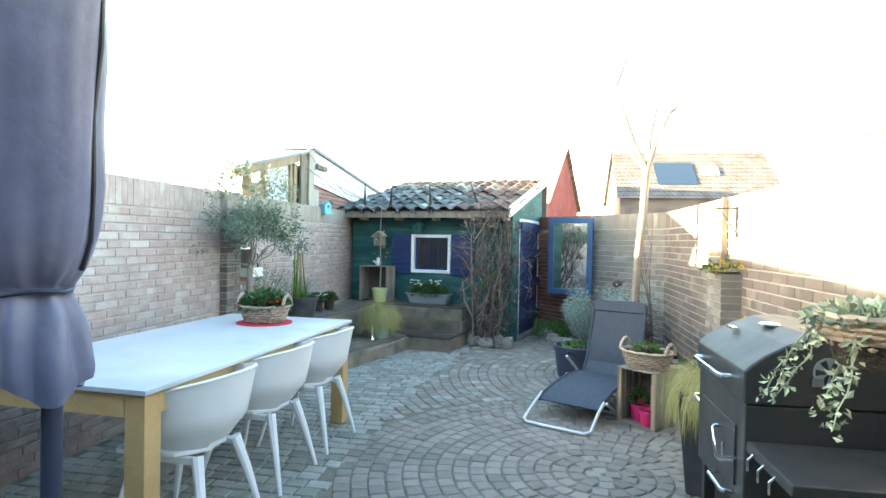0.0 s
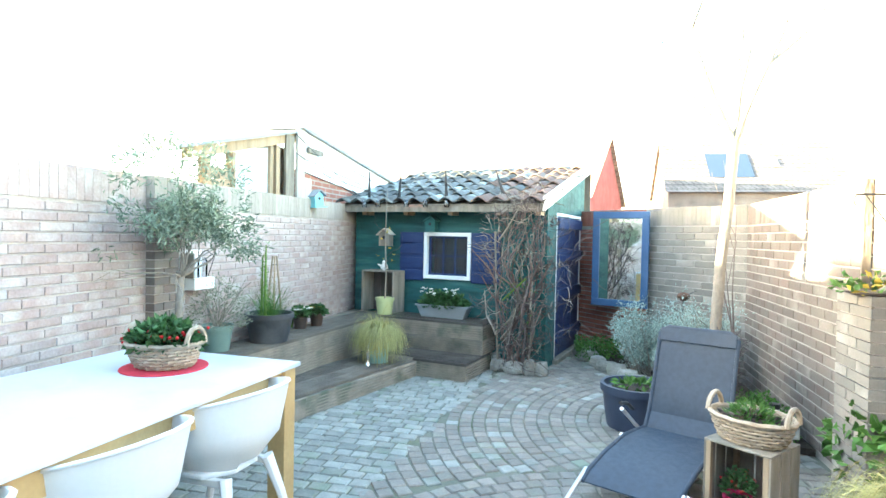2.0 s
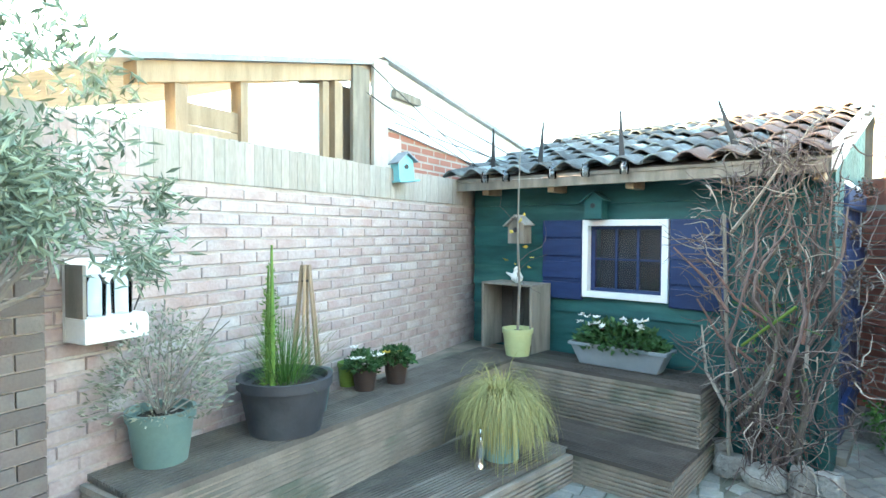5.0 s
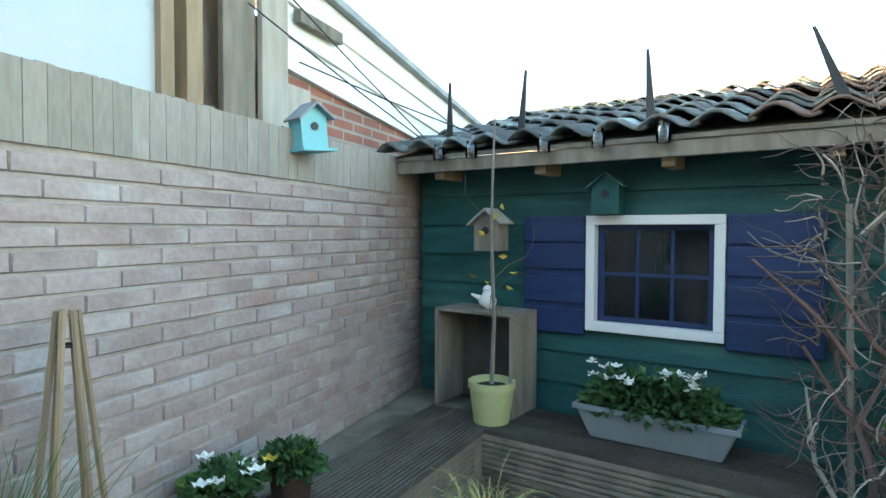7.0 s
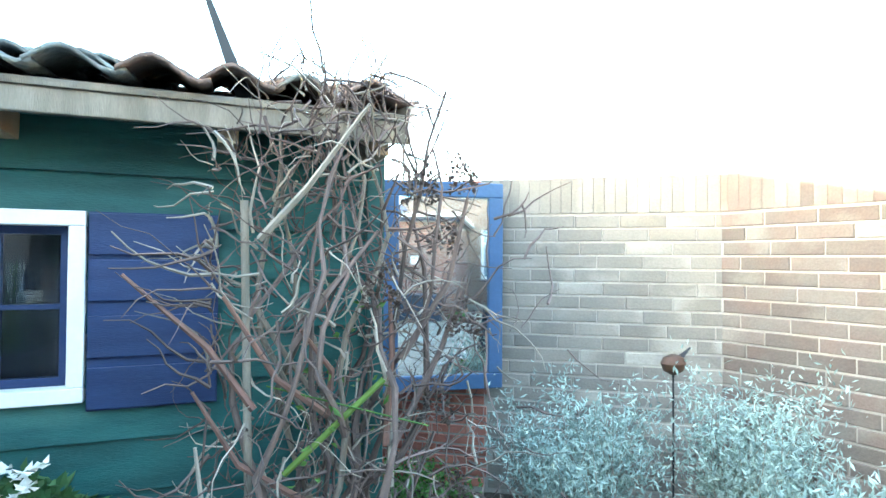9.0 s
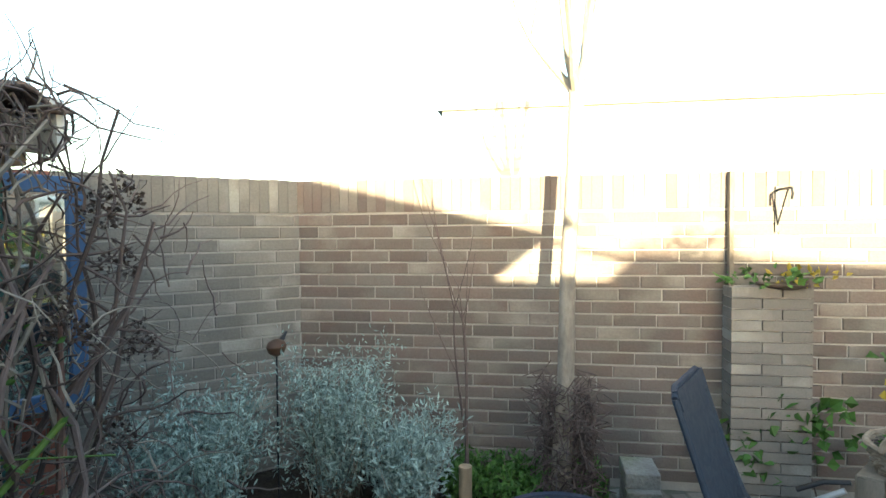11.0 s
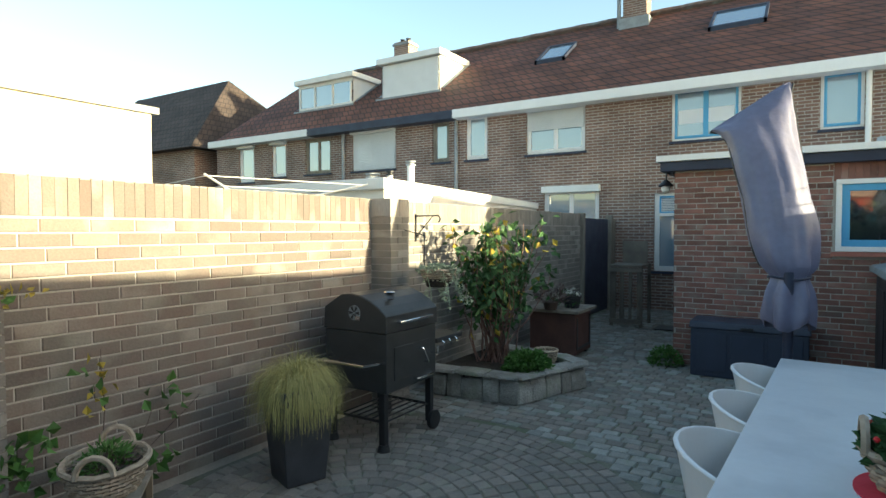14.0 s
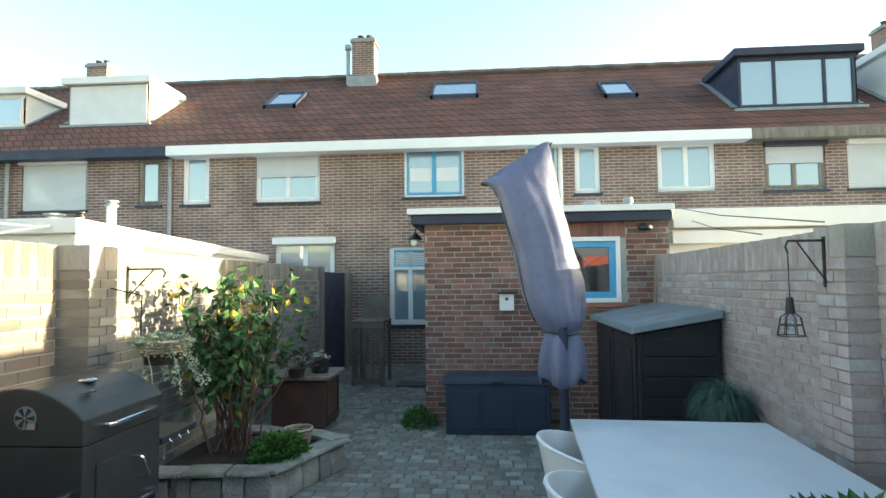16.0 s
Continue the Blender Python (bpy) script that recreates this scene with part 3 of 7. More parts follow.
# far end of the street, a gable turned this way
far = thing("corner_house", (17.4, -6.0, 0), "brick corner house with a dark hipped roof", "house")
part("wall", G().box(0, 9, -6, 1, 0, 4.4), M_FACADE, far)
part("roof", G().add([(-0.4, 1.4, 4.3), (9, 1.4, 4.3), (9, -6, 4.3), (-0.4, -6, 4.3), (2.5, -2.3, 7.6), (9, -2.3, 7.6)], [(0, 1, 5, 4), (1, 2, 5), (2, 3, 4, 5), (3, 0, 4), (3, 2, 1, 0)]), M_TILE_DARK, far)

# ---- the rear extension of the house ----
ext = thing("house_extension", (0, 0, 0), "single-storey brown brick extension with a white and dark blue roof edge", "house extension")
g = G().box(-1.17, -0.58, -5.19, -0.472, -0.02, 2.27).box(-0.02, 1.588, -5.19, -0.472, -0.02, 2.27).box(-0.58, -0.02, -5.19, -0.472, -0.02, 1.4).box(-0.58, -0.02, -5.19, -0.472, 2.06, 2.27).box(-0.58, -0.02, -5.19, -0.75, 1.4, 2.06)
part("wall", g, M_MORTAR, ext)
part("roof_edge_white", G().box(-1.2, 1.78, -5.19, -0.33, 2.38, 2.45), M_WHITE, ext, bevel=0.006)
part("roof_edge_dark", G().box(-1.18, 1.74, -5.19, -0.37, 2.27, 2.376), M_DARKTRIM, ext, bevel=0.006)
w = part("window", G().box(-0.62, 0.02, -0.5, -0.43, 1.36, 1.41).box(-0.62, 0.02, -0.5, -0.43, 2.05, 2.1).box(-0.62, -0.57, -0.5, -0.43, 1.41, 2.05).box(-0.03, 0.02, -0.5, -0.43, 1.41, 2.05), M_WHITE, ext, bevel=0.004)
part("sash", G().box(-0.57, -0.03, -0.5, -0.45, 1.41, 1.48).box(-0.57, -0.03, -0.5, -0.45, 1.98, 2.05).box(-0.57, -0.5, -0.5, -0.45, 1.48, 1.98).box(-0.1, -0.03, -0.5, -0.45, 1.48, 1.98), M_LIGHTBLUE, w, "light blue painted sash", bevel=0.004)
part("pane", G().box(-0.5, -0.1, -0.49, -0.48, 1.48, 1.98), G_DARK, w)
part("sill", G().box(-0.68, 0.06, -0.5, -0.41, 1.31, 1.355), M_BRICK_RED, w)
for x, r, h in ((-0.75, 0.05, 0.16), (-0.52, 0.13, 0.2), (-1.0, 0.07, 0.25), (1.0, 0.05, 0.12)):
    part("roof_vent", G().lathe([(r * 0.7, 0), (r * 0.7, h * 0.7), (r, h * 0.72), (r * 0.9, h)], 14, (x, -1.6, 2.45)), M_LEAD, ext)
lamp = thing("wall_lamp", (-0.87, -0.46, 2.18), "small black outdoor wall light on the brick", "wall lamp")
part("bracket", G().tube([(0, 0, 0.04), (0, 0.08, 0.06), (0, 0.12, 0.02)], 0.012), M_BLACK, lamp)
part("shade", G().lathe([(0.03, 0.05), (0.075, 0.02), (0.08, -0.01), (0.05, -0.03)], 16, (0, 0.13, 0)), M_BLACK, lamp)
lamp = thing("wall_lamp", (1.66, -0.6, 2.12), "white globe wall light under a dark metal shade", "wall lamp")
part("bracket", G().tube([(-0.08, 0, 0.05), (-0.02, 0, 0.16), (0.05, 0, 0.14), (0.06, 0, 0.05)], 0.01), M_BLACK, lamp)
part("shade", G().lathe([(0.02, 0.07), (0.09, 0.0), (0.085, -0.01), (0.02, 0.05)], 16, (0.06, 0, 0)), M_BLACK, lamp)
part("globe", G().lathe([(0.01, -0.09), (0.045, -0.07), (0.055, -0.03), (0.04, 0.0)], 14, (0.06, 0, 0)), M_CREAM, lamp)
b = thing("bird_box", (0.66, -0.44, 1.38), "white bird nest box with a dark roof on the brick", "bird box")
part("box", G().box(-0.08, 0.08, -0.02, 0.1, -0.1, 0.09), M_WHITE, b, bevel=0.004)
part("roof", G().box(-0.1, 0.1, -0.025, 0.14, 0.092, 0.11), M_BLACK, b)
part("entrance", G().tube([(0, 0.1, 0.03), (0, 0.104, 0.03)], 0.018, 12), M_BLACK, b)

# neighbours' low extensions
n1 = thing("neighbour_extension", (4.15, 0, 0), "neighbour's white-edged flat-roofed extension behind the wall", "house extension")
part("wall", G().prism([(0.25, 1.48), (1.2, -5.19), (5.2, -5.19), (5.2, 1.48)], 0, 2.06), M_CREAM, n1)
part("roof_edge", G().prism([(0.2, 1.54), (1.15, -5.19), (5.3, -5.19), (5.3, 1.54)], 2.06, 2.19), M_WHITE, n1, bevel=0.008)
for x, y, h, r in ((1.85, -1.3, 0.42, 0.06), (2.6, -1.2, 0.24, 0.09), (2.45, -1.5, 0.3, 0.05)):
    p = part("flue", G().tube([(x, y, 2.19), (x, y, 2.27 + h)], r, 14), M_WHITE, n1)
    part("cap", G().lathe([(r * 1.5, 0), (r * 1.5, 0.02), (r, 0.03), (r, 0.05), (r * 1.5, 0.06), (r * 1.5, 0.08)], 14, (x, y, 2.27 + h)), M_BLACK if r < 0.06 else M_LEAD, p)
n2 = thing("neighbour_extension", (-1.25, 0, 0), "neighbour's white flat-roofed extension beyond the garden wall", "house extension")
part("wall", G().box(-6.2, 0, -5.19, -0.75, 0, 2.2), M_CREAM, n2)
part("roof_edge", G().box(-6.3, -0.02, -5.19, -0.62, 2.2, 2.42), M_WHITE, n2, bevel=0.008)
part("lower_board", G().box(-6.3, -0.02, -0.74, -0.66, 2.02, 2.17), M_WHITE, n2, bevel=0.006)
climber = thing("climbing_plant", (-5.9, -0.7, 2.45), "green climbing plant spilling over a neighbour's roof edge", "plant")
g = G()
for i in range(500):
    p = Vector((random.gauss(0, 0.45), random.gauss(0, 0.12), abs(random.gauss(0.02, 0.16))))
    g.leaf(p, ball_dir(), ball_dir(), 0.09, 0.04)
part("foliage", g, L_GREEN, climber, kind="stuff")

# clothes line and wires over the right-hand neighbour
cl = thing("rotary_clothes_line", (5.7, 2.2, 0), "folding rotary clothes line behind the brick wall", "clothes line")
part("pole", G().tube([(0, 0, 0), (0, 0, 1.95)], 0.025), M_ALU, cl)
for i in range(4):
    a = i * math.pi / 2 + 0.5
    part("arm", G().tube([(0, 0, 1.85), (1.3 * math.cos(a), 1.3 * math.sin(a), 2.12)], 0.012), M_ALU, cl)
for r in (0.5, 0.9, 1.25):
    pts = [(r * math.cos(i * math.pi / 2 + 0.5), r * math.sin(i * math.pi / 2 + 0.5), 1.85 + 0.27 * r / 1.3) for i in range(4)]
    part("line", G().tube(pts, 0.004, 4, closed=True), M_PLASTIC_W, cl)

# the sunlit garden house behind the right-hand wall
gh = thing("neighbour_garden_house", (5.4, 3.66, 0), "neighbour's pale rendered garden house with a flat felt roof", "outbuilding")
part("wall", G().box(0, 3.6, 0, 4.25, 0, 2.66), far_bricks("pale_blocks", (0.66, 0.60, 0.46), (0.62, 0.56, 0.43), (0.5, 0.46, 0.36), 0.3, 0.1), gh)
part("roof", G().box(-0.05, 3.65, -0.05, 4.3, 2.66, 2.72), M_LEAD, gh)

# distant houses beyond the shed
def far_house(at, w, d, ez, rz, roofm, gablem, label):
    h = thing("distant_house", at, label, "house")
    part("wall", G().box(0, w, 0, d, 0, ez).add([(w, 0, ez), (w, d, ez), (w, d / 2, rz), (0, 0, ez), (0, d, ez), (0, d / 2, rz)], [(0, 1, 2), (3, 5, 4)]), gablem, h)
    r = part("roof", G().add([(-0.2, -0.3, ez - 0.1), (w + 0.2, -0.3, ez - 0.1), (w + 0.2, d / 2, rz + 0.1), (-0.2, d / 2, rz + 0.1), (-0.2, d + 0.3, ez - 0.1), (w + 0.2, d + 0.3, ez - 0.1)], [(0, 1, 2, 3), (3, 2, 5, 4)]), roofm, h)
    return h, r


# orange roof tiles, paled in colour to paint in the bright haze
far_house(pose(-9.3, 33.0, 0, 0, 0, -14), 11.8, 8.0, 3.5, 6.8, far_bricks("orange_tiles", (0.55, 0.38, 0.30), (0.48, 0.32, 0.25), (0.3, 0.2, 0.16), 0.3, 0.28), mat("red_gable", (0.42, 0.09, 0.07), None, 2, 0.8), "distant house with an orange tiled roof and a red gable")
h2, r2 = far_house((6.7, 38.0, 0), 9.4, 8.0, 4.4, 7.7, far_bricks("grey_tiles", (0.20, 0.17, 0.16), (0.16, 0.14, 0.13), (0.08, 0.07, 0.06), 0.3, 0.28), M_FACADE, "distant house with grey tiles, solar panels and a roof window")
part("solar_panel", G().add([(2.4, 0.8, 5.25), (4.8, 0.8, 5.25), (4.8, 2.8, 6.9), (2.4, 2.8, 6.9)], [(0, 1, 2, 3)]), G_DARK, h2)
part("roof_window", G().add([(5.2, 1.6, 5.95), (6.3, 1.6, 5.95), (6.3, 2.4, 6.6), (5.2, 2.4, 6.6)], [(0, 1, 2, 3)]), M_WHITE, h2)

# ---- left-hand neighbour: wooden lean-to, red wall, white cladding ----
lt = thing("neighbour_lean_to", (-1.24, 6.0, 0), "neighbour's raw timber lean-to with a frosted window, above the wall", "outbuilding")
part("back_panel", G().box(-2.6, -0.12, 0.0, 2.05, 0, 1.85), M_GREYWOOD, lt)
def topz(y):
    return 2.12 + 0.238 * y
SLOPE = lambda y0, y1, a, b, x0, x1: G().add([(x0, y0, topz(y0) + a), (x1, y0, topz(y0) + a), (x1, y1, topz(y1) + a), (x0, y1, topz(y1) + a), (x0, y0, topz(y0) + b), (x1, y0, topz(y0) + b), (x1, y1, topz(y1) + b), (x0, y1, topz(y1) + b)], [(3, 2, 1, 0), (4, 5, 6, 7), (0, 1, 5, 4), (1, 2, 6, 5), (2, 3, 7, 6), (3, 0, 4, 7)])
part("beam", SLOPE(0.35, 2.28, -0.10, 0.0, -0.12, -0.02), M_TIMBER, lt)
part("roof", SLOPE(0.14, 2.3, 0.003, 0.035, -2.8, 0.02), M_LEAD, lt)
part("roof_edge_rail", G().tube([(-0.02, -0.95, topz(-0.95)), (-0.02, 0.2, topz(0.2))], 0.012, 8), M_WHITE, lt)
part("back_board", G().box(-0.13, -0.115, 1.5, 2.3, 1.85, 2.45), M_GREYWOOD, lt)
for y, wdt in ((0.55, 0.07), (0.95, 0.05), (1.62, 0.06), (1.74, 0.08)):
    part("post", G().box(-0.11, -0.03, y, y + wdt, 1.85, topz(y) - 0.1), M_TIMBER, lt)
part("frosted_window", G().add([(-0.08, y_, z_) for y_, z_ in ((1.0, 1.85), (1.62, 1.85), (1.62, 2.39), (1.0, 2.25))] + [(-0.06, y_, z_) for y_, z_ in ((1.0, 1.85), (1.62, 1.85), (1.62, 2.39), (1.0, 2.25))], [(0, 1, 2, 3), (7, 6, 5, 4), (0, 4, 5, 1), (1, 5, 6, 2), (2, 6, 7, 3), (3, 7, 4, 0)]), G_MILK, lt)
for i in range(2):
    part("board", G().box(-0.075, -0.055, 0.56, 0.95, 1.86 + i * 0.11, 1.965 + i * 0.11), M_TIMBER, lt)
part("corner_board", G().box(0.0, 0.03, 2.1, 2.28, 1.78, 2.68), M_PALEWOOD, lt, bevel=0.004)
part("corner_board", G().box(-0.03, -0.002, 1.9, 2.09, 1.85, 2.58), M_GREYWOOD, lt)
part("short_board", G().box(0.0, 0.02, 2.285, 2.47, 1.8, 2.14), M_PALEWOOD, lt)
nb = thing("neighbour_gable", (-1.26, 8.3, 0), "neighbour's red brick wall with sloping white cladding boards", "outbuilding")
part("wall", G().add([(-0.1, 0, 0), (0.0, 0, 0), (0.0, 3.6, 0), (-0.1, 3.6, 0), (-0.1, 0, 2.24), (0, 0, 2.24), (0, 3.6, 1.95), (-0.1, 3.6, 1.95)], [(3, 2, 1, 0), (4, 5, 6, 7), (0, 1, 5, 4), (1, 2, 6, 5), (2, 3, 7, 6), (3, 0, 4, 7)]), far_bricks("red_wall", (0.36, 0.15, 0.11), (0.30, 0.12, 0.09), (0.38, 0.34, 0.30)), nb)
for i in range(3):
    a = 2.22 + i * 0.16
    part("cladding_board", G().add([(-0.03, -0.1, a), (0.03, -0.1, a), (0.03, 3.6, a - 0.29 - i * 0.03), (-0.03, 3.6, a - 0.29 - i * 0.03), (-0.03, -0.1, a + 0.155), (0.012, -0.1, a + 0.155), (0.012, 3.6, a - 0.16 - i * 0.03), (-0.03, 3.6, a - 0.16 - i * 0.03)], [(3, 2, 1, 0), (4, 5, 6, 7), (0, 1, 5, 4), (1, 2, 6, 5), (2, 3, 7, 6), (3, 0, 4, 7)]), M_WHITE, nb)
part("roof_edge", G().add([(-0.4, -0.1, 2.7), (0.06, -0.1, 2.7), (0.06, 3.6, 2.32), (-0.4, 3.6, 2.32), (-0.4, -0.1, 2.74), (0.06, -0.1, 2.74), (0.06, 3.6, 2.36), (-0.4, 3.6, 2.36)], [(3, 2, 1, 0), (4, 5, 6, 7), (0, 1, 5, 4), (1, 2, 6, 5), (2, 3, 7, 6), (3, 0, 4, 7)]), M_LEAD, nb)
part("batten", G().box(0.03, 0.07, 0.05, 0.42, 2.44, 2.5), M_GREYWOOD, nb)
sr = thing("neighbour_striped_roof", (-2.9, 2.2, 0.1), "neighbour's ribbed metal lean-to roof beyond the wall", "outbuilding")
part("roof", G().box(-2.5, 0, 0, 3.2, 1.98, 2.02, Matrix.Rotation(radians(3), 4, "X")), M_LEAD, sr)
for i in range(9):
    part("rib", G().box(-2.5 + i * 0.3, -2.47 + i * 0.3, 0, 3.2, 2.02, 2.05, Matrix.Rotation(radians(3), 4, "X")), M_WHITE, sr)
part("wall", G().box(-2.4, -0.1, 0.1, 3.1, -0.1, 1.95), M_GREYWOOD, sr)
for k, (a, b) in enumerate((((-1.2, 8.05, 2.6), (-0.9, 9.2, 1.98)), ((-1.2, 8.0, 2.4), (-0.8, 9.15, 1.9)), ((-1.2, 8.35, 2.25), (-0.6, 9.1, 2.0)))):
    structure("cable", G().tube([a, ((a[0] + b[0]) / 2, (a[1] + b[1]) / 2, (a[2] + b[2]) / 2 - 0.01), b], 0.004, 5), M_BLACK)

# ---- the shed ----
S = pose(1.55, 8.70, 0, 0, 0, -12)
shed = thing("garden_shed", S, "green weatherboarded garden shed with a pantiled roof and blue shutters", "shed")
ZE, RS = 1.86, 0.27
part("core", G().box(-2.55, -1.5, 0.012, 1.78, -0.02, 1.83).box(-0.91, -0.012, 0.012, 0.4, -0.02, 1.83).box(-1.5, -0.91, 0.012, 0.4, -0.02, 0.97).box(-1.5, -0.91, 0.012, 0.4, 1.53, 1.83)
     .box(-1.5, -0.1, 0.55, 1.78, -0.02, 1.83), M_GREENPAINT, shed)
z = 0.02
while z < 1.82:
    h = min(0.168, 1.83 - z)
    spans = [(-2.55, -0.02)] if z + h < 1.03 or z > 1.45 else [(-2.55, -1.51), (-0.9, -0.02)]
    for a, b in spans:
        part("weatherboard", G().add([(a, -0.022, z), (b, -0.022, z), (b, 0.01, z), (a, 0.01, z), (a, -0.004, z + h), (b, -0.004, z + h), (b, 0.01, z + h), (a, 0.01, z + h)], [(3, 2, 1, 0), (4, 5, 6, 7), (0, 1, 5, 4), (1, 2, 6, 5), (2, 3, 7, 6), (3, 0, 4, 7)]), M_GREENPAINT, shed)
    z += 0.163
part("corner_post", G().box(-0.03, 0.035, -0.035, 0.36, 0.0, 1.83), M_GREENPAINT, shed, bevel=0.004)
part("side_wall", G().box(-0.012, 0.0, 1.68, 1.80, 0.0, 1.83).box(-0.012, 0.0, 0.36, 1.68, 1.8, 1.83), M_GREENPAINT, shed)
for i in range(10):
    y0 = -0.1 + i * 0.2
    part("gable_board", G().add([(-0.01, y0, 1.80), (0.02, y0, 1.80), (0.02, y0 + 0.195, 1.80), (-0.01, y0 + 0.195, 1.80), (-0.01, y0, ZE + RS * y0), (0.02, y0, ZE + RS * y0), (0.02, y0 + 0.195, ZE + RS * (y0 + 0.195)), (-0.01, y0 + 0.195, ZE + RS * (y0 + 0.195))], [(3, 2, 1, 0), (4, 5, 6, 7), (0, 1, 5, 4), (1, 2, 6, 5), (2, 3, 7, 6), (3, 0, 4, 7)]), M_GREENPAINT, shed)
# door
d = part("door", G().box(0.0, 0.025, 0.42, 1.6, 0.06, 1.74), M_BLUEPAINT, shed, "blue boarded door with three heavy rails", bevel=0.004)
for z0 in (0.22, 0.74, 1.2, 1.6):
    part("rail", G().box(0.026, 0.06, 0.41, 1.63, z0, z0 + 0.13), M_BLUEPAINT, d, bevel=0.006)
for i in range(1, 6):
    part("board_joint", G().box(0.0255, 0.0275, 0.42 + i * 0.197, 0.425 + i * 0.197, 0.07, 1.73), M_BLACK, d)
part("door_frame", G().box(-0.01, 0.03, 0.37, 0.415, 0.0, 1.75).box(-0.01, 0.03, 1.61, 1.67, 0.0, 1.75).box(-0.01, 0.03, 0.37, 1.67, 1.752, 1.79), M_WHITE, shed, bevel=0.003)
part("threshold", G().box(-0.02, 0.09, 0.3, 1.7, 0.0, 0.055), M_GREYWOOD, shed, bevel=0.005)
for z0 in (0.28, 1.26):
    part("hinge", G().box(0.03, 0.07, 1.6, 1.68, z0, z0 + 0.05), M_BLACK, d)
# window and shutters
w = part("window", G().box(-1.52, -0.89, -0.05, 0.01, 0.96, 1.005).box(-1.52, -0.89, -0.05, 0.01, 1.485, 1.53).box(-1.52, -1.475, -0.05, 0.01, 1.005, 1.485).box(-0.935, -0.89, -0.05, 0.01, 1.005, 1.485), M_WHITE, shed, "white window frame with six dark panes", bevel=0.004)
part("sash", G().box(-1.475, -0.935, 0.012, 0.04, 1.005, 1.03).box(-1.475, -0.935, 0.012, 0.04, 1.46, 1.485).box(-1.475, -1.445, 0.012, 0.04, 1.03, 1.46).box(-0.965, -0.935, 0.012, 0.04, 1.03, 1.46)
     .box(-1.445, -0.965, 0.015, 0.035, 1.235, 1.25).box(-1.29, -1.275, 0.014, 0.036, 1.03, 1.46).box(-1.13, -1.115, 0.014, 0.036, 1.03, 1.46), M_BLUEPAINT, w)
for a in (-1.445, -1.275, -1.115):
    for z0, z1 in ((1.03, 1.235), (1.25, 1.46)):
        part("pane", G().box(a, a + 0.145, 0.02, 0.024, z0, z1), G_CLEAR, w)
part("interior", G().box(-1.49, -0.92, 0.2, 0.21, 0.98, 1.52), mat("dim_interior", (0.04, 0.04, 0.042), (0.025, 0.025, 0.03), 6, 0.8), w)
for a, b in ((-1.86, -1.525), (-0.885, -0.52)):
    s = part("shutter", G().box(a, b, -0.032, -0.023, 0.93, 1.53), M_BLUEPAINT, shed, "dark blue boarded shutter")
    for z0 in (0.935, 1.09, 1.26, 1.40):
        part("board", G().box(a + 0.002, b - 0.002, -0.045, -0.0325, z0, z0 + 0.125), M_BLUEPAINT, s, bevel=0.003)
# eaves
part("eaves_board", G().box(-2.62, 0.06, -0.25, -0.225, ZE - 0.09, ZE - 0.02), M_GREYWOOD, shed, bevel=0.004)
part("roof_deck", G().add([(-2.62, -0.26, ZE - 0.02), (0.06, -0.26, ZE - 0.02), (0.06, 2.1, ZE + RS * 2.36 - 0.02), (-2.62, 2.1, ZE + RS * 2.36 - 0.02), (-2.62, -0.26, ZE), (0.06, -0.26, ZE), (0.06, 2.1, ZE + RS * 2.36), (-2.62, 2.1, ZE + RS * 2.36)], [(3, 2, 1, 0), (4, 5, 6, 7), (0, 1, 5, 4), (1, 2, 6, 5), (2, 3, 7, 6), (3, 0, 4, 7)]), M_GREYWOOD, shed)
for x in (-2.3, -1.7, -1.1, -0.5, -0.03):
    part("rafter", G().box(x - 0.03, x + 0.03, -0.2, 0.0, ZE - 0.125, ZE - 0.03), M_TIMBER, shed, bevel=0.004)
g = G().add([(0.04, -0.27, ZE - 0.08), (0.065, -0.27, ZE - 0.08), (0.065, 2.1, ZE + RS * 2.36 - 0.06), (0.04, 2.1, ZE + RS * 2.36 - 0.06), (0.04, -0.27, ZE + 0.07), (0.065, -0.27, ZE + 0.07), (0.065, 2.1, ZE + RS * 2.36 + 0.09), (0.04, 2.1, ZE + RS * 2.36 + 0.09)], [(3, 2, 1, 0), (4, 5, 6, 7), (0, 1, 5, 4), (1, 2, 6, 5), (2, 3, 7, 6), (3, 0, 4, 7)])
part("bargeboard", g, M_CREAM, shed)
part("ridge_board", G().box(-2.62, 0.06, 2.1, 2.12, 1.8, ZE + RS * 2.36 + 0.02), M_GREYWOOD, shed)


def pantile_mesh():
    g = G()
    n, L, W = 9, 0.36, 0.235
    for s in (0, 1):
        for j in (0, 1):
            for i in range(n):
                u = i / (n - 1)
                zz = 0.028 * math.sin(2 * math.pi * (u - 0.12)) - (0.014 if s else 0)
                g.v.append((u * W, j * L, zz + (0.035 if j == 0 else 0.0)))
    for i in range(n - 1):
        g.f += [(i, i + 1, n + i + 1, n + i), (2 * n + i + 1, 2 * n + i, 3 * n + i, 3 * n + i + 1), (i + 1, i, 2 * n + i, 2 * n + i + 1)]
    g.f += [(0, n, 3 * n, 2 * n), (n - 1, 3 * n - 1, 4 * n - 1, 2 * n - 1)]
    g.sm = True
    return g


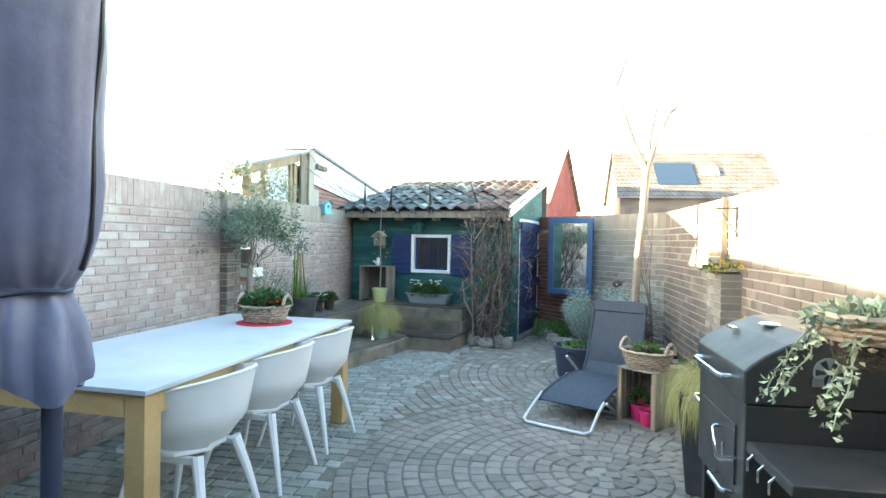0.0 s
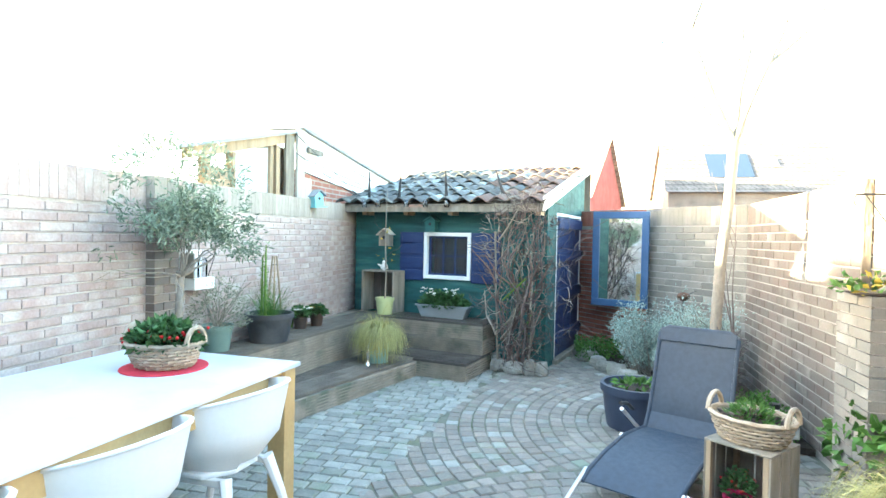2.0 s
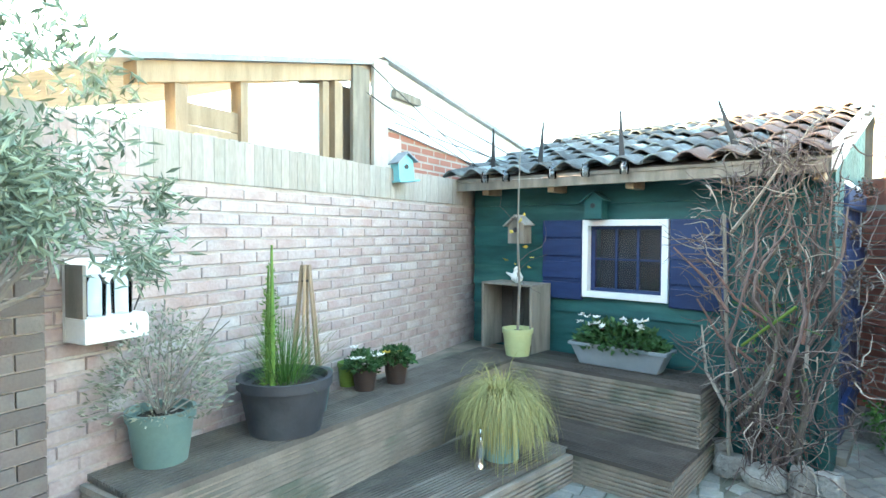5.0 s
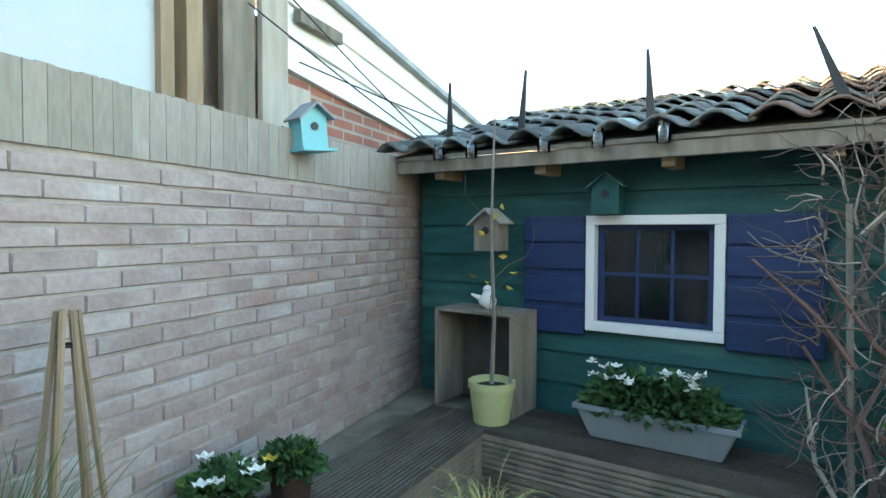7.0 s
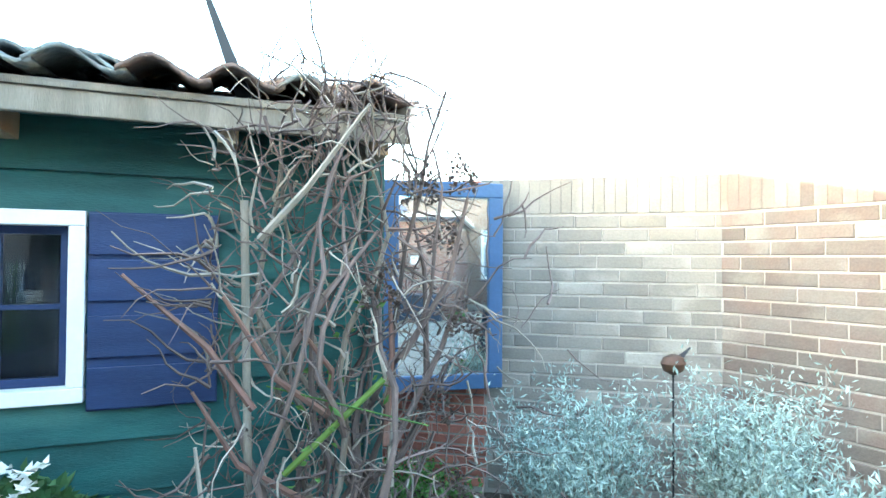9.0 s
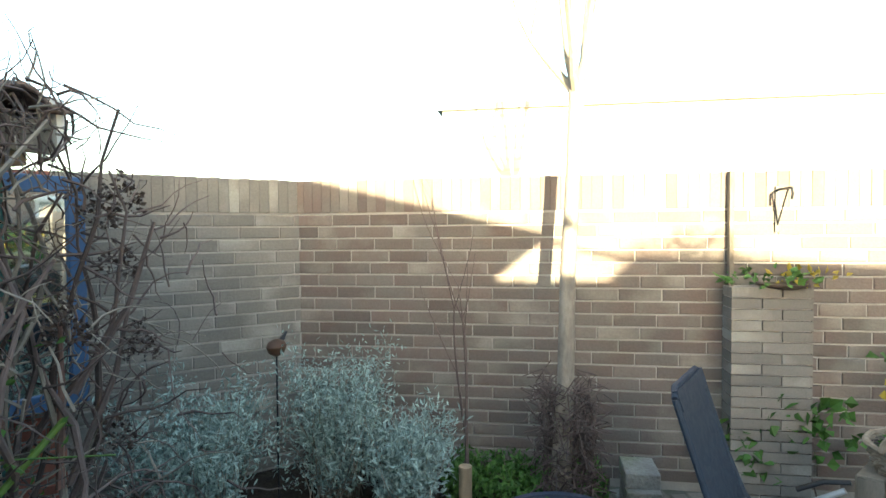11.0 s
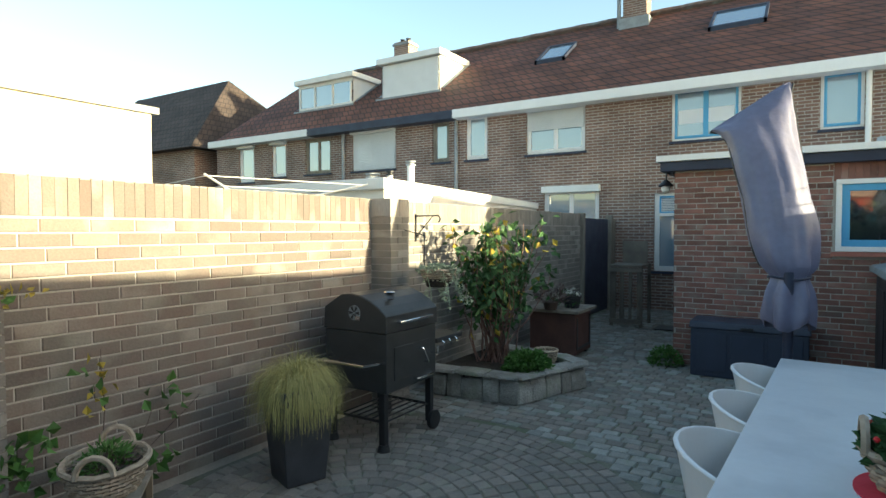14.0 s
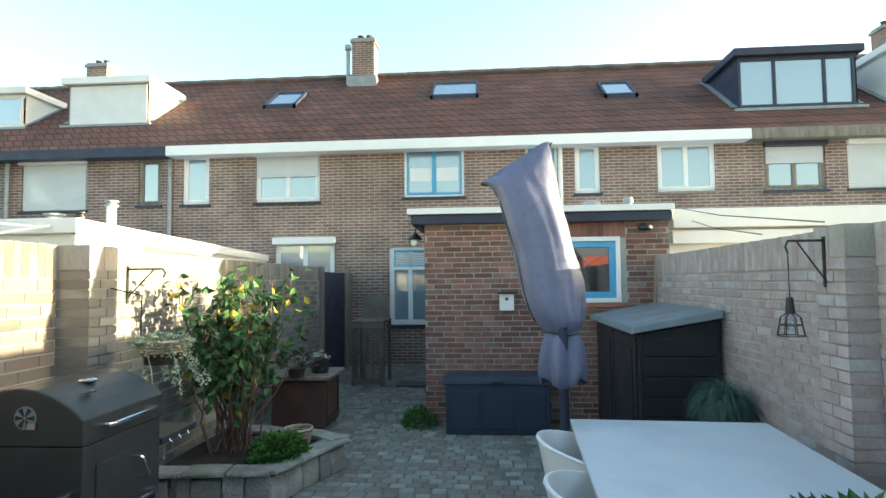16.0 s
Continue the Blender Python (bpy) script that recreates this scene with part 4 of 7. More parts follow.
PIECES = []          # (mesh, parent, matrix, name)
g = pantile_mesh()
tile_me = bpy.data.meshes.new("pantile")
tile_me.from_pydata(g.v, [], g.f)
tile_me.materials.append(M_PANTILE)
tile_me.polygons.foreach_set("use_smooth", [True] * len(tile_me.polygons))
tile_grey = tile_me.copy()
tile_grey.materials[0] = M_PANTILE_G
slope = math.atan(RS)
for r in range(8):
    for c in range(13):
        y = -0.3 + r * 0.295
        PIECES.append((tile_grey if c < 9 + (r % 3) - (r // 3) else tile_me, shed, Matrix.Translation((-2.66 + c * 0.208 + rnd(-.008, .008), y + rnd(-.015, .015), ZE + RS * (y + 0.26) + 0.035)) @ Euler((slope + rnd(-.03, .03), rnd(-.04, .04), rnd(-.04, .04))).to_matrix().to_4x4(), "roof_tile"))
# spikes and glass jars on the eaves wire
for x, tilt in ((-2.3, -2), (-1.86, 3), (-1.2, -4), (-0.46, -20)):
    sp = thing("roof_spike", S @ Matrix.Translation((x, -0.1, ZE + 0.07)), "black iron strap hinge used as a roof spike", "roof ornament")
    part("strap", G().add([(-0.024, 0, -0.03), (0.024, 0, -0.03), (0.006, 0.02, 0.36), (-0.006, 0.02, 0.36), (-0.024, 0.01, -0.03), (0.024, 0.01, -0.03), (0.006, 0.028, 0.36), (-0.006, 0.028, 0.36)], [(0, 1, 2, 3), (5, 4, 7, 6), (0, 4, 5, 1), (1, 5, 6, 2), (2, 6, 7, 3), (3, 7, 4, 0)], Matrix.Rotation(radians(tilt), 4, "Y")), M_BLACK, sp)
for x in (-2.04, -1.64, -1.38, -1.1, -2.24):
    j = thing("glass_jar", S @ Matrix.Translation((x, -0.29, ZE - 0.035)), "small hanging glass jar on the shed eaves", "jar")
    part("jar", G().lathe([(0.028, 0), (0.032, 0.01), (0.032, 0.06), (0.024, 0.07), (0.026, 0.085), (0.022, 0.085), (0.022, 0.07), (0.028, 0.058), (0.028, 0.012)], 16), G_CLEAR, j)
    part("wire", G().tube([(-0.024, 0, 0.075), (0, 0.01, 0.11), (0.024, 0, 0.075)], 0.002, 5), M_CHROME, j)

# deck and benches
def grooved(L, w, t, n=6, cut=0.014):
    """One board: length along x, width along y, its ribbed face at z = 0; one closed section drawn out."""
    sec = [(0, -t)]
    for k in range(n):
        p, q, r = w * k / n, w * (k + 0.54) / n, w * (k + 1) / n
        sec += [(p, 0), (q, 0)]
        if k < n - 1:
            sec += [(q + w * 0.004, -cut), (r - w * 0.004, -cut)]
    sec[-1] = (w, 0)
    sec += [(w, -t)]
    k = len(sec)
    return G().add([(0, y, z) for y, z in sec] + [(L, y, z) for y, z in sec],
                   [tuple(reversed(range(k))), tuple(range(k, 2 * k))] + [(i, (i + 1) % k, k + (i + 1) % k, k + i) for i in range(k)])


def boards_top(name, parent, x0, x1, y0, y1, z, along, mtx=None, w=0.135):
    """Grooved deck boards as separate parts."""
    mtx = mtx or Matrix.Identity(4)
    a0, a1 = (y0, y1) if along == "x" else (x0, x1)
    n = max(1, round((a1 - a0) / (w + 0.005)))
    step = (a1 - a0) / n
    for i in range(n):
        a = a0 + i * step
        lift = z + rnd(-0.001, 0.001)
        if along == "x":
            at = mtx @ Matrix.Translation((x0, a, lift))
            L = x1 - x0
        else:
            at = mtx @ Matrix.Translation((a + step - 0.006, y0, lift)) @ Matrix.Rotation(radians(90), 4, "Z")
            L = y1 - y0
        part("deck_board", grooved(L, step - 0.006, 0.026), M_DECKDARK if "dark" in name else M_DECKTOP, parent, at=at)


def boards_front(parent, p, q, z0, z1, n, thick=0.022):
    """Grooved boards set on edge between two plan points."""
    p, q = Vector((*p, 0)), Vector((*q, 0))
    d = (q - p)
    m = Matrix.Translation(p) @ Matrix.Rotation(math.atan2(d.y, d.x), 4, "Z")
    h = (z1 - z0) / n
    for i in range(n):
        part("riser_board", grooved(d.length, h - 0.005, thick), M_DECK, parent, at=m @ Matrix.Translation((0, -0.005, z0 + i * h)) @ Matrix.Rotation(radians(90), 4, "X"))


deck = thing("timber_deck", (0, 0, 0), "weathered grooved timber deck step along the wall", "deck")
# low step: a long strip by the bench and a platform before the shed
part("low_core", G().prism([(-0.5, 5.6), (-0.38, 5.6), (0.26, 7.97), (0.82, 7.89), (0.96, 8.6), (-0.62, 9.1)], 0.0, 0.155), M_DECK, deck)
g0 = math.atan2(2.38, 0.66)
q = Matrix.Translation((-0.41, 5.6, 0)) @ Matrix.Rotation(g0 - math.pi / 2, 4, "Z")
boards_top("deck_board", deck, -0.55, 0.0, 0.0, 2.47, 0.19, "y", q)
q2 = Matrix.Translation((0.3, 7.95, 0)) @ Matrix.Rotation(radians(-12), 4, "Z")
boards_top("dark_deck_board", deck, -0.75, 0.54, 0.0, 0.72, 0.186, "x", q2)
boards_front(deck, (-0.39, 5.62), (0.28, 7.98), 0.0, 0.165, 1)
boards_front(deck, (0.28, 7.97), (0.83, 7.86), 0.0, 0.16, 1)
boards_front(deck, (0.83, 7.86), (0.98, 8.6), 0.0, 0.16, 1)
bench = thing("timber_bench", (0, 0, 0), "weathered grooved timber bench box along the brick wall", "bench")
part("bench_core", G().prism([(-0.99, 5.95), (-0.66, 5.92), (-0.36, 8.6), (-0.36, 9.2), (-0.99, 9.3)], 0.0, 0.495), M_DECK, bench)
q = Matrix.Translation((-0.645, 5.92, 0)) @ Matrix.Rotation(radians(-6.4), 4, "Z")
boards_top("deck_board", bench, -0.4, 0.0, 0.0, 2.9, 0.53, "y", q)
boards_front(bench, (-0.66, 5.91), (-0.37, 8.5), 0.19, 0.51, 2)
boards_front(bench, (-0.99, 5.93), (-0.66, 5.91), 0.02, 0.51, 3)
boards_front(bench, (-0.66, 5.905), (-0.655, 5.95), 0.02, 0.51, 3)
bench2 = thing("timber_bench", (0, 0, 0), "weathered grooved timber bench box before the shed", "bench")
part("bench_core", G().prism([(-0.35, 8.62), (0.9, 8.36), (0.97, 8.75), (-0.33, 9.02)], 0.0, 0.495), M_DECK, bench2)
q3 = Matrix.Translation((-0.38, 8.6, 0)) @ Matrix.Rotation(radians(-12), 4, "Z")
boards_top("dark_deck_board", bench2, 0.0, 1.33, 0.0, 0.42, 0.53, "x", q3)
boards_front(bench2, (-0.36, 8.6), (0.92, 8.33), 0.185, 0.51, 2)
boards_front(bench2, (0.92, 8.33), (1.0, 8.72), 0.185, 0.51, 2)

# mirror on the back wall
mr = thing("garden_mirror", pose(2.42, 9.545, 0.66, 0, 0, -20), "tall garden mirror in a blue painted frame on the brick wall", "mirror")
part("frame", G().box(-0.345, 0.345, -0.055, -0.015, 0, 0.085).box(-0.345, 0.345, -0.055, -0.015, 1.085, 1.17).box(-0.345, -0.26, -0.055, -0.015, 0.085, 1.085).box(0.26, 0.345, -0.055, -0.015, 0.085, 1.085), M_BLUEFRAME, mr, bevel=0.006)
part("glass", G().box(-0.26, 0.26, -0.035, -0.028, 0.085, 1.085), M_MIRROR, mr)
part("backing", G().box(-0.335, 0.335, -0.014, 0.0, 0.01, 1.16), M_BLACK, mr)



# ---- table, chairs, parasol ----
table = thing("garden_table", pose(-0.085, 3.84, 0, 0, 0, -3), "long garden table with pale grey top on pale oak frame", "table")
part("tabletop", G().box(-0.54, 0.54, -1.13, 1.13, 0.778, 0.8), M_CONCRETE, table, bevel=0.003)
part("apron", G().box(-0.50, -0.47, -1.01, 1.01, 0.67, 0.774), M_OAK, table)
part("apron", G().box(0.47, 0.50, -1.01, 1.01, 0.67, 0.774), M_OAK, table)
part("apron", G().box(-0.41, 0.41, -1.10, -1.07, 0.67, 0.774), M_OAK, table)
part("apron", G().box(-0.41, 0.41, 1.07, 1.10, 0.67, 0.774), M_OAK, table)
for sx in (-1, 1):
    for sy in (-1, 1):
        part("leg", G().box(sx * 0.47 - 0.05, sx * 0.47 + 0.05, sy * 1.06 - 0.05, sy * 1.06 + 0.05, 0, 0.775), M_OAK, table, bevel=0.004)


def shell_chair(at, group):
    c = thing("shell_chair", at, "white moulded plastic armchair with splayed legs, pushed under the table", "chair", group)
    # the chair faces -x; a bucket shell with a cut-out low in the back
    g = G()
    nu, nv = 20, 8
    rings = []
    for v in range(nv + 1):
        t = v / nv
        row_ = []
        for u in range(nu + 1):
            a = -2.35 + 4.7 * u / nu
            back = math.cos(a / 2) ** 2
            h = 0.235 + 0.145 * back
            rx = 0.235 + 0.05 * t ** 1.3
            ry = 0.225 + 0.055 * t
            x = rx * math.cos(a) * (0.55 + 0.45 * min(1, t * 1.9)) if t < 0.5 else rx * math.cos(a)
            y = ry * math.sin(a) * (0.55 + 0.45 * min(1, t * 1.9)) if t < 0.5 else ry * math.sin(a)
            z = 0.43 + h * max(0.0, (t - 0.12) / 0.88) ** 1.15
            row_.append((x + 0.03 * t * back, y, z))
        rings.append(row_)
    for th in (0, 1):
        for r in rings:
            for p in r:
                k = 1 - 0.03 * th
                g.v.append((p[0] * k, p[1] * k, p[2] + 0.006 * th))
    W_, off = nu + 1, (nv + 1) * (nu + 1)
    for v in range(nv):
        for u in range(nu):
            a = v * W_ + u
            if v in (1,) and 8 <= u <= 11:
                continue
            g.f += [(a, a + 1, a + W_ + 1, a + W_), (off + a + 1, off + a, off + a + W_, off + a + W_ + 1)]
    for u in range(nu):
        a = nv * W_ + u
        g.f.append((a, a + 1, off + a + 1, off + a))
    for v in range(nv):
        for a in (v * W_, v * W_ + nu):
            g.f.append((a, off + a, off + a + W_, a + W_))
    g.sm = True
    part("shell", g, M_PLASTIC_W, c)
    part("seat", G().prism([(-0.27, -0.17), (-0.24, -0.21), (0.06, -0.19), (0.15, -0.08), (0.15, 0.08), (0.06, 0.19), (-0.24, 0.21), (-0.27, 0.17)], 0.42, 0.445), M_PLASTIC_W, c, bevel=0.008)
    part("rim", G().tube([(p[0], p[1], p[2]) for p in rings[-1]], 0.008, 8), M_PLASTIC_W, c)
    for sx in (-1, 1):
        for sy in (-1, 1):
            part("leg", G().tube([(sx * 0.15, sy * 0.15, 0.425), (sx * 0.2, sy * 0.19, 0.25), (sx * 0.26, sy * 0.235, 0.0)], [0.034, 0.025, 0.014], 8, flat=0.75), M_PLASTIC_W, c)
    for y in (-0.165, 0.135):
        part("seat_rail", G().box(-0.17, 0.17, y, y + 0.03, 0.385, 0.42), M_PLASTIC_W, c, bevel=0.006)
    return c


ch = shell_chair(pose(0.305, 3.13, 0, 0, 0, -3), "chairs along the table")
for x, y, a in ((0.33, 3.80, -2), (0.365, 4.45, -4)):
    copy_thing(ch, pose(x, y, 0, 0, 0, a))

um = thing("cantilever_parasol", (0.37, 2.25, 0), "closed garden parasol in a blue-grey zipped cover, leaning slightly", "parasol")
part("base", G().box(-0.32, 0.32, -0.3, 0.3, 0, 0.05), M_DARKTRIM, um, bevel=0.01)
part("pole", G().tube([(0.0, 0.0, 0.04), (-0.0, 0.0, 1.3)], 0.032, 16), M_DARKTRIM, um)
g = G()
# height, half-width, half-depth, lean in x, lean in y
lv = [(0.93, 0.145, 0.12, 0.0, -0.06), (0.97, 0.155, 0.13, 0.0, -0.06), (1.06, 0.155, 0.13, 0.0, -0.07), (1.17, 0.145, 0.115, 0.0, -0.08), (1.245, 0.11, 0.09, 0.0, -0.09), (1.275, 0.115, 0.095, 0.0, -0.09), (1.33, 0.175, 0.14, 0.01, -0.11), (1.42, 0.205, 0.165, 0.03, -0.13), (1.6, 0.215, 0.175, 0.055, -0.17),
      (1.8, 0.215, 0.175, 0.09, -0.21), (2.0, 0.22, 0.17, 0.13, -0.26), (2.2, 0.225, 0.155, 0.18, -0.31), (2.38, 0.245, 0.12, 0.22, -0.34), (2.47, 0.265, 0.075, 0.25, -0.36), (2.52, 0.27, 0.035, 0.26, -0.37), (2.545, 0.262, 0.01, 0.265, -0.37)]
TW = radians(14)
n = 64
for k, (z, a, b, x, y) in enumerate(lv):
    for j in range(n):
        t = 2 * math.pi * j / n
        q = Vector((math.cos(t) * 1.6, math.sin(t) * 1.6, z * 4.5))
        w_ = 1 + 0.13 * noise.noise(q) + 0.13 * noise.noise(q * 2.7) + 0.04 * math.sin(3 * t + z * 16)
        if z < 1.34:
            w_ += 0.13 * math.sin(7 * t + 0.6 * math.sin(z * 9)) * (0.6 if z > 1.2 else 1.0)
        u_, v_ = a * w_ * math.cos(t), b * w_ * math.sin(t)
        zz = z - (0.17 * (math.cos(t) + 0.2) if z > 2.3 else 0.0) * (z - 2.3) / 0.24 + (0.035 * math.sin(3 * t + 1) if z < 1.0 else 0) + 0.016 * noise.noise(q * 1.7)
        g.v.append((x + u_ * math.cos(TW) - v_ * math.sin(TW), y + u_ * math.sin(TW) + v_ * math.cos(TW), zz))
for k in range(len(lv) - 1):
    for j in range(n):
        g.f.append((k * n + j, k * n + (j + 1) % n, (k + 1) * n + (j + 1) % n, (k + 1) * n + j))
g.f.append(tuple((len(lv) - 1) * n + j for j in range(n)))
edge_pts = [[g.v[k * n + j] for k in range(6, len(lv) - 1)] for j in (0, n // 2)]
seam_pts = [g.v[k * n + 46] for k in range(6, len(lv) - 3)]
g.sm = True
cov = part("cover", g, M_COVER, um)
sm_ = cov.modifiers.new("s", "SUBSURF")
sm_.levels = sm_.render_levels = 1
for e in edge_pts:
    part("piping", G().tube(e, 0.009, 6), M_BLACK, um)
part("seam", G().tube(seam_pts, 0.0045, 6), M_COVER, um)
part("tie", G().tube([(0.125 * math.cos(t * 0.4), -0.09 + 0.105 * math.sin(t * 0.4), 1.258 + 0.008 * math.sin(t)) for t in range(16)], 0.009, 6, closed=True), M_DARKTRIM, um)


# ---- baskets and their plants ----
def wicker_basket(at, rx, ry, h, label, group="", handles=((1, 0), (-1, 0)), hang=False):
    b = thing("wicker_basket", at, label, "basket", group)
    g = G()
    rows = max(5, int(h / 0.017))
    for i in range(rows):
        t = i / (rows - 1)
        k = 0.76 + 0.24 * t ** 0.7 if not hang else math.sin(0.35 + 1.2 * t)
        pts = []
        N_ = 36
        for j in range(N_):
            a = 2 * math.pi * j / N_
            o = 0.006 * (1 if (i + j) % 2 else -1)
            pts.append(((rx * k + o) * math.cos(a), (ry * k + o) * math.sin(a), 0.01 + (h - 0.02) * t))
        g.tube(pts, 0.0085, 5, closed=True)
    part("weave", g, M_WICKER, b)
    part("rim", G().tube([((rx + 0.008) * math.cos(a * 0.2618), (ry + 0.008) * math.sin(a * 0.2618), h + 0.004 * (a % 2)) for a in range(24)], 0.013, 6, closed=True), M_WICKER, b)
    part("liner", G().lathe([(0.7, 0.0), (0.9, h * 0.75)], 24, (0, 0, 0.004), rx, ry), M_SOIL, b)
    for sx, sy in handles:
        part("handle", G().tube([(sx * rx * 1.0 + (sy * 0.07 * math.cos(t)), sy * ry + (sx * 0.07 * math.cos(t)), h + 0.085 * math.sin(t)) for t in [i * math.pi / 8 for i in range(9)]], 0.013, 6), M_WICKER, b)
    return b


def leafy(name, parent, mat_, n, spread, base, ln, wd, lift=0.5, droop=0.0):
    g = G()
    for i in range(n):
        d = ball_dir()
        r = rnd(0.35, 1.0) ** 0.6
        p = Vector((base[0] + d.x * spread[0] * r, base[1] + d.y * spread[1] * r, base[2] + abs(d.z) * spread[2] * r))
        o = Vector((d.x, d.y, d.z * 0.4 + lift * rnd(0, 1) - droop)) + ball_dir() * 0.6
        g.leaf(p, o, ball_dir(), ln * rnd(0.7, 1.25), wd * rnd(0.8, 1.2))
    return part(name, g, mat_, parent, kind="stuff")


def dots(name, parent, mat_, pts, r):
    g = G()
    for p in pts:
        g.lathe([(r * 0.5, -r * 0.85), (r, 0), (r * 0.5, r * 0.85)], 7, p)
    return part(name, g, mat_, parent, kind="stuff")


def stems(name, parent, mat_, base, tips, r0, r1=0.002, bend=0.04, n=5, kinks=6):
    g = G()
    for (b, t) in zip(base, tips):
        b, t = Vector(b), Vector(t)
        o = Vector((rnd(-1, 1), rnd(-1, 1), rnd(-0.3, 0.3))) * bend
        pts = [b.lerp(t, i / kinks) + o * math.sin(math.pi * i / kinks) + Vector((rnd(-1, 1), rnd(-1, 1), rnd(-1, 1))) * bend * 0.15 for i in range(kinks + 1)]
        g.tube(pts, [r0 + (r1 - r0) * i / kinks for i in range(kinks + 1)], n)
    return part(name, g, mat_, parent, kind="stuff")


pm = thing("round_placemat", (-0.06, 4.6, 0.8), "red felt placemat under the basket on the table", "placemat")
part("mat", G().lathe([(0.205, 0.0), (0.205, 0.006)], 40), M_REDMAT, pm)
bk = wicker_basket((-0.06, 4.6, 0.807), 0.18, 0.15, 0.12, "wicker basket of gaultheria with red berries on the table", handles=((1, 0), (-1, 0)))
leafy("foliage", bk, L_GREEN, 900, (0.18, 0.15, 0.13), (0, 0, 0.1), 0.05, 0.032)
dots("berry", bk, L_RED, [(rnd(-.16, .16), rnd(-.13, .13), rnd(0.12, 0.19)) for i in range(60)], 0.009)

# ---- wooden crate with pots, basket on top ----
CR = pose(2.85, 5.42, 0, 0, 0, -40)
cr = thing("wooden_crate", CR, "upright raw wooden apple crate on the paving, open to one side", "crate")
for z in (0.0, 0.438):
    for i in range(3):
        part("slat", G().box(-0.17, 0.17, -0.155 + i * 0.11, -0.055 + i * 0.11, z, z + 0.012), M_GREYWOOD, cr, bevel=0.002)
for x in (-0.17, 0.16):
    for i in range(3):
        part("slat", G().box(x, x + 0.01, -0.155 + i * 0.11, -0.055 + i * 0.11, 0.013, 0.437), M_GREYWOOD, cr, bevel=0.002)
for i in range(3):
    part("slat", G().box(-0.158 + i * 0.108, -0.06 + i * 0.108, 0.165, 0.175, 0.013, 0.437), M_GREYWOOD, cr, bevel=0.002)
for x in (-0.158, 0.133):
    for y in (-0.155, 0.135):
        part("corner_batten", G().box(x, x + 0.025, y, y + 0.025, 0.013, 0.437), M_TIMBER, cr)


def plant_pot(at, r, h, m, label, group="", rim=True, taper=0.75, sx=1.0, sy=1.0, category="plant pot", name="plant_pot"):
    t = thing(name, at, label, category, group)
    R = 1.0
    prof = [(r * taper, 0.0), (r * (taper + 0.9) / 1.9, h * 0.5), (r * 0.93, h * 0.82)] + ([(r, h * 0.83), (r, h)] if rim else [(r, h)]) + [(r * 0.9, h), (r * 0.86, h * 0.86)]
    part("pot", G().lathe(prof, 32, (0, 0, 0), sx, sy), m, t)
    part("soil", G().lathe([(r * 0.85, h * 0.84), (r * 0.4, h * 0.9), (r * 0.05, h * 0.91)], 20, (0, 0, 0), sx, sy), M_SOIL, t)
    return t


p = plant_pot(CR @ Matrix.Translation((-0.06, 0.0, 0.013)), 0.075, 0.13, M_PINK, "pink plastic flower pot with a small berried shrub in the crate")
leafy("foliage", p, L_GREEN, 260, (0.08, 0.08, 0.13), (0, 0, 0.14), 0.03, 0.018)
dots("berry", p, L_RED, [(rnd(-.07, .07), rnd(-.07, .07), rnd(0.16, 0.27)) for i in range(14)], 0.007)
p = plant_pot(CR @ Matrix.Translation((0.075, -0.09, 0.013)), 0.07, 0.12, M_PINK, "empty pink plastic flower pot in the crate")
bk = wicker_basket(CR @ Matrix.Translation((0.0, 0.0, 0.451)), 0.2, 0.16, 0.13, "greyed wicker basket of sedum on the upright crate")
leafy("foliage", bk, L_BRIGHT, 260, (0.12, 0.09, 0.1), (0, 0, 0.1), 0.05, 0.014, lift=1.0)
leafy("dry_foliage", bk, M_TWIG, 130, (0.16, 0.12, 0.05), (0, 0, 0.1), 0.04, 0.018)


# ---- sun lounger ----
LM = pose(2.315, 5.482, 0, 0, 0, -26)
ln_ = thing("sun_lounger", LM, "dark grey sling sun lounger on a white tubular frame", "sun lounger")
prof = [(-0.2, 0.14), (-0.13, 0.18), (0.1, 0.225), (0.38, 0.25), (0.6, 0.235), (0.74, 0.215), (0.81, 0.31), (0.88, 0.48), (0.95, 0.69), (1.0, 0.84)]


def sling(name, seg, x0, x1, zo=0.0):
    g = G()
    for s in (0, 1):
        for y, z in seg:
            g.v += [(x0, y, z - 0.008 * s + zo), (x1, y, z - 0.008 * s + zo)]
    n = len(seg)
    for i in range(n - 1):
        g.f += [(2 * i, 2 * i + 1, 2 * i + 3, 2 * i + 2), (2 * n + 2 * i + 1, 2 * n + 2 * i, 2 * n + 2 * i + 2, 2 * n + 2 * i + 3), (2 * i, 2 * i + 2, 2 * n + 2 * i + 2, 2 * n + 2 * i), (2 * i + 1, 2 * n + 2 * i + 1, 2 * n + 2 * i + 3, 2 * i + 3)]
    g.f += [(0, 2 * n, 2 * n + 1, 1), (2 * n - 2, 2 * n - 1, 4 * n - 1, 4 * n - 2)]
    g.sm = True
    return part(name, g, M_MESHCLOTH, ln_)


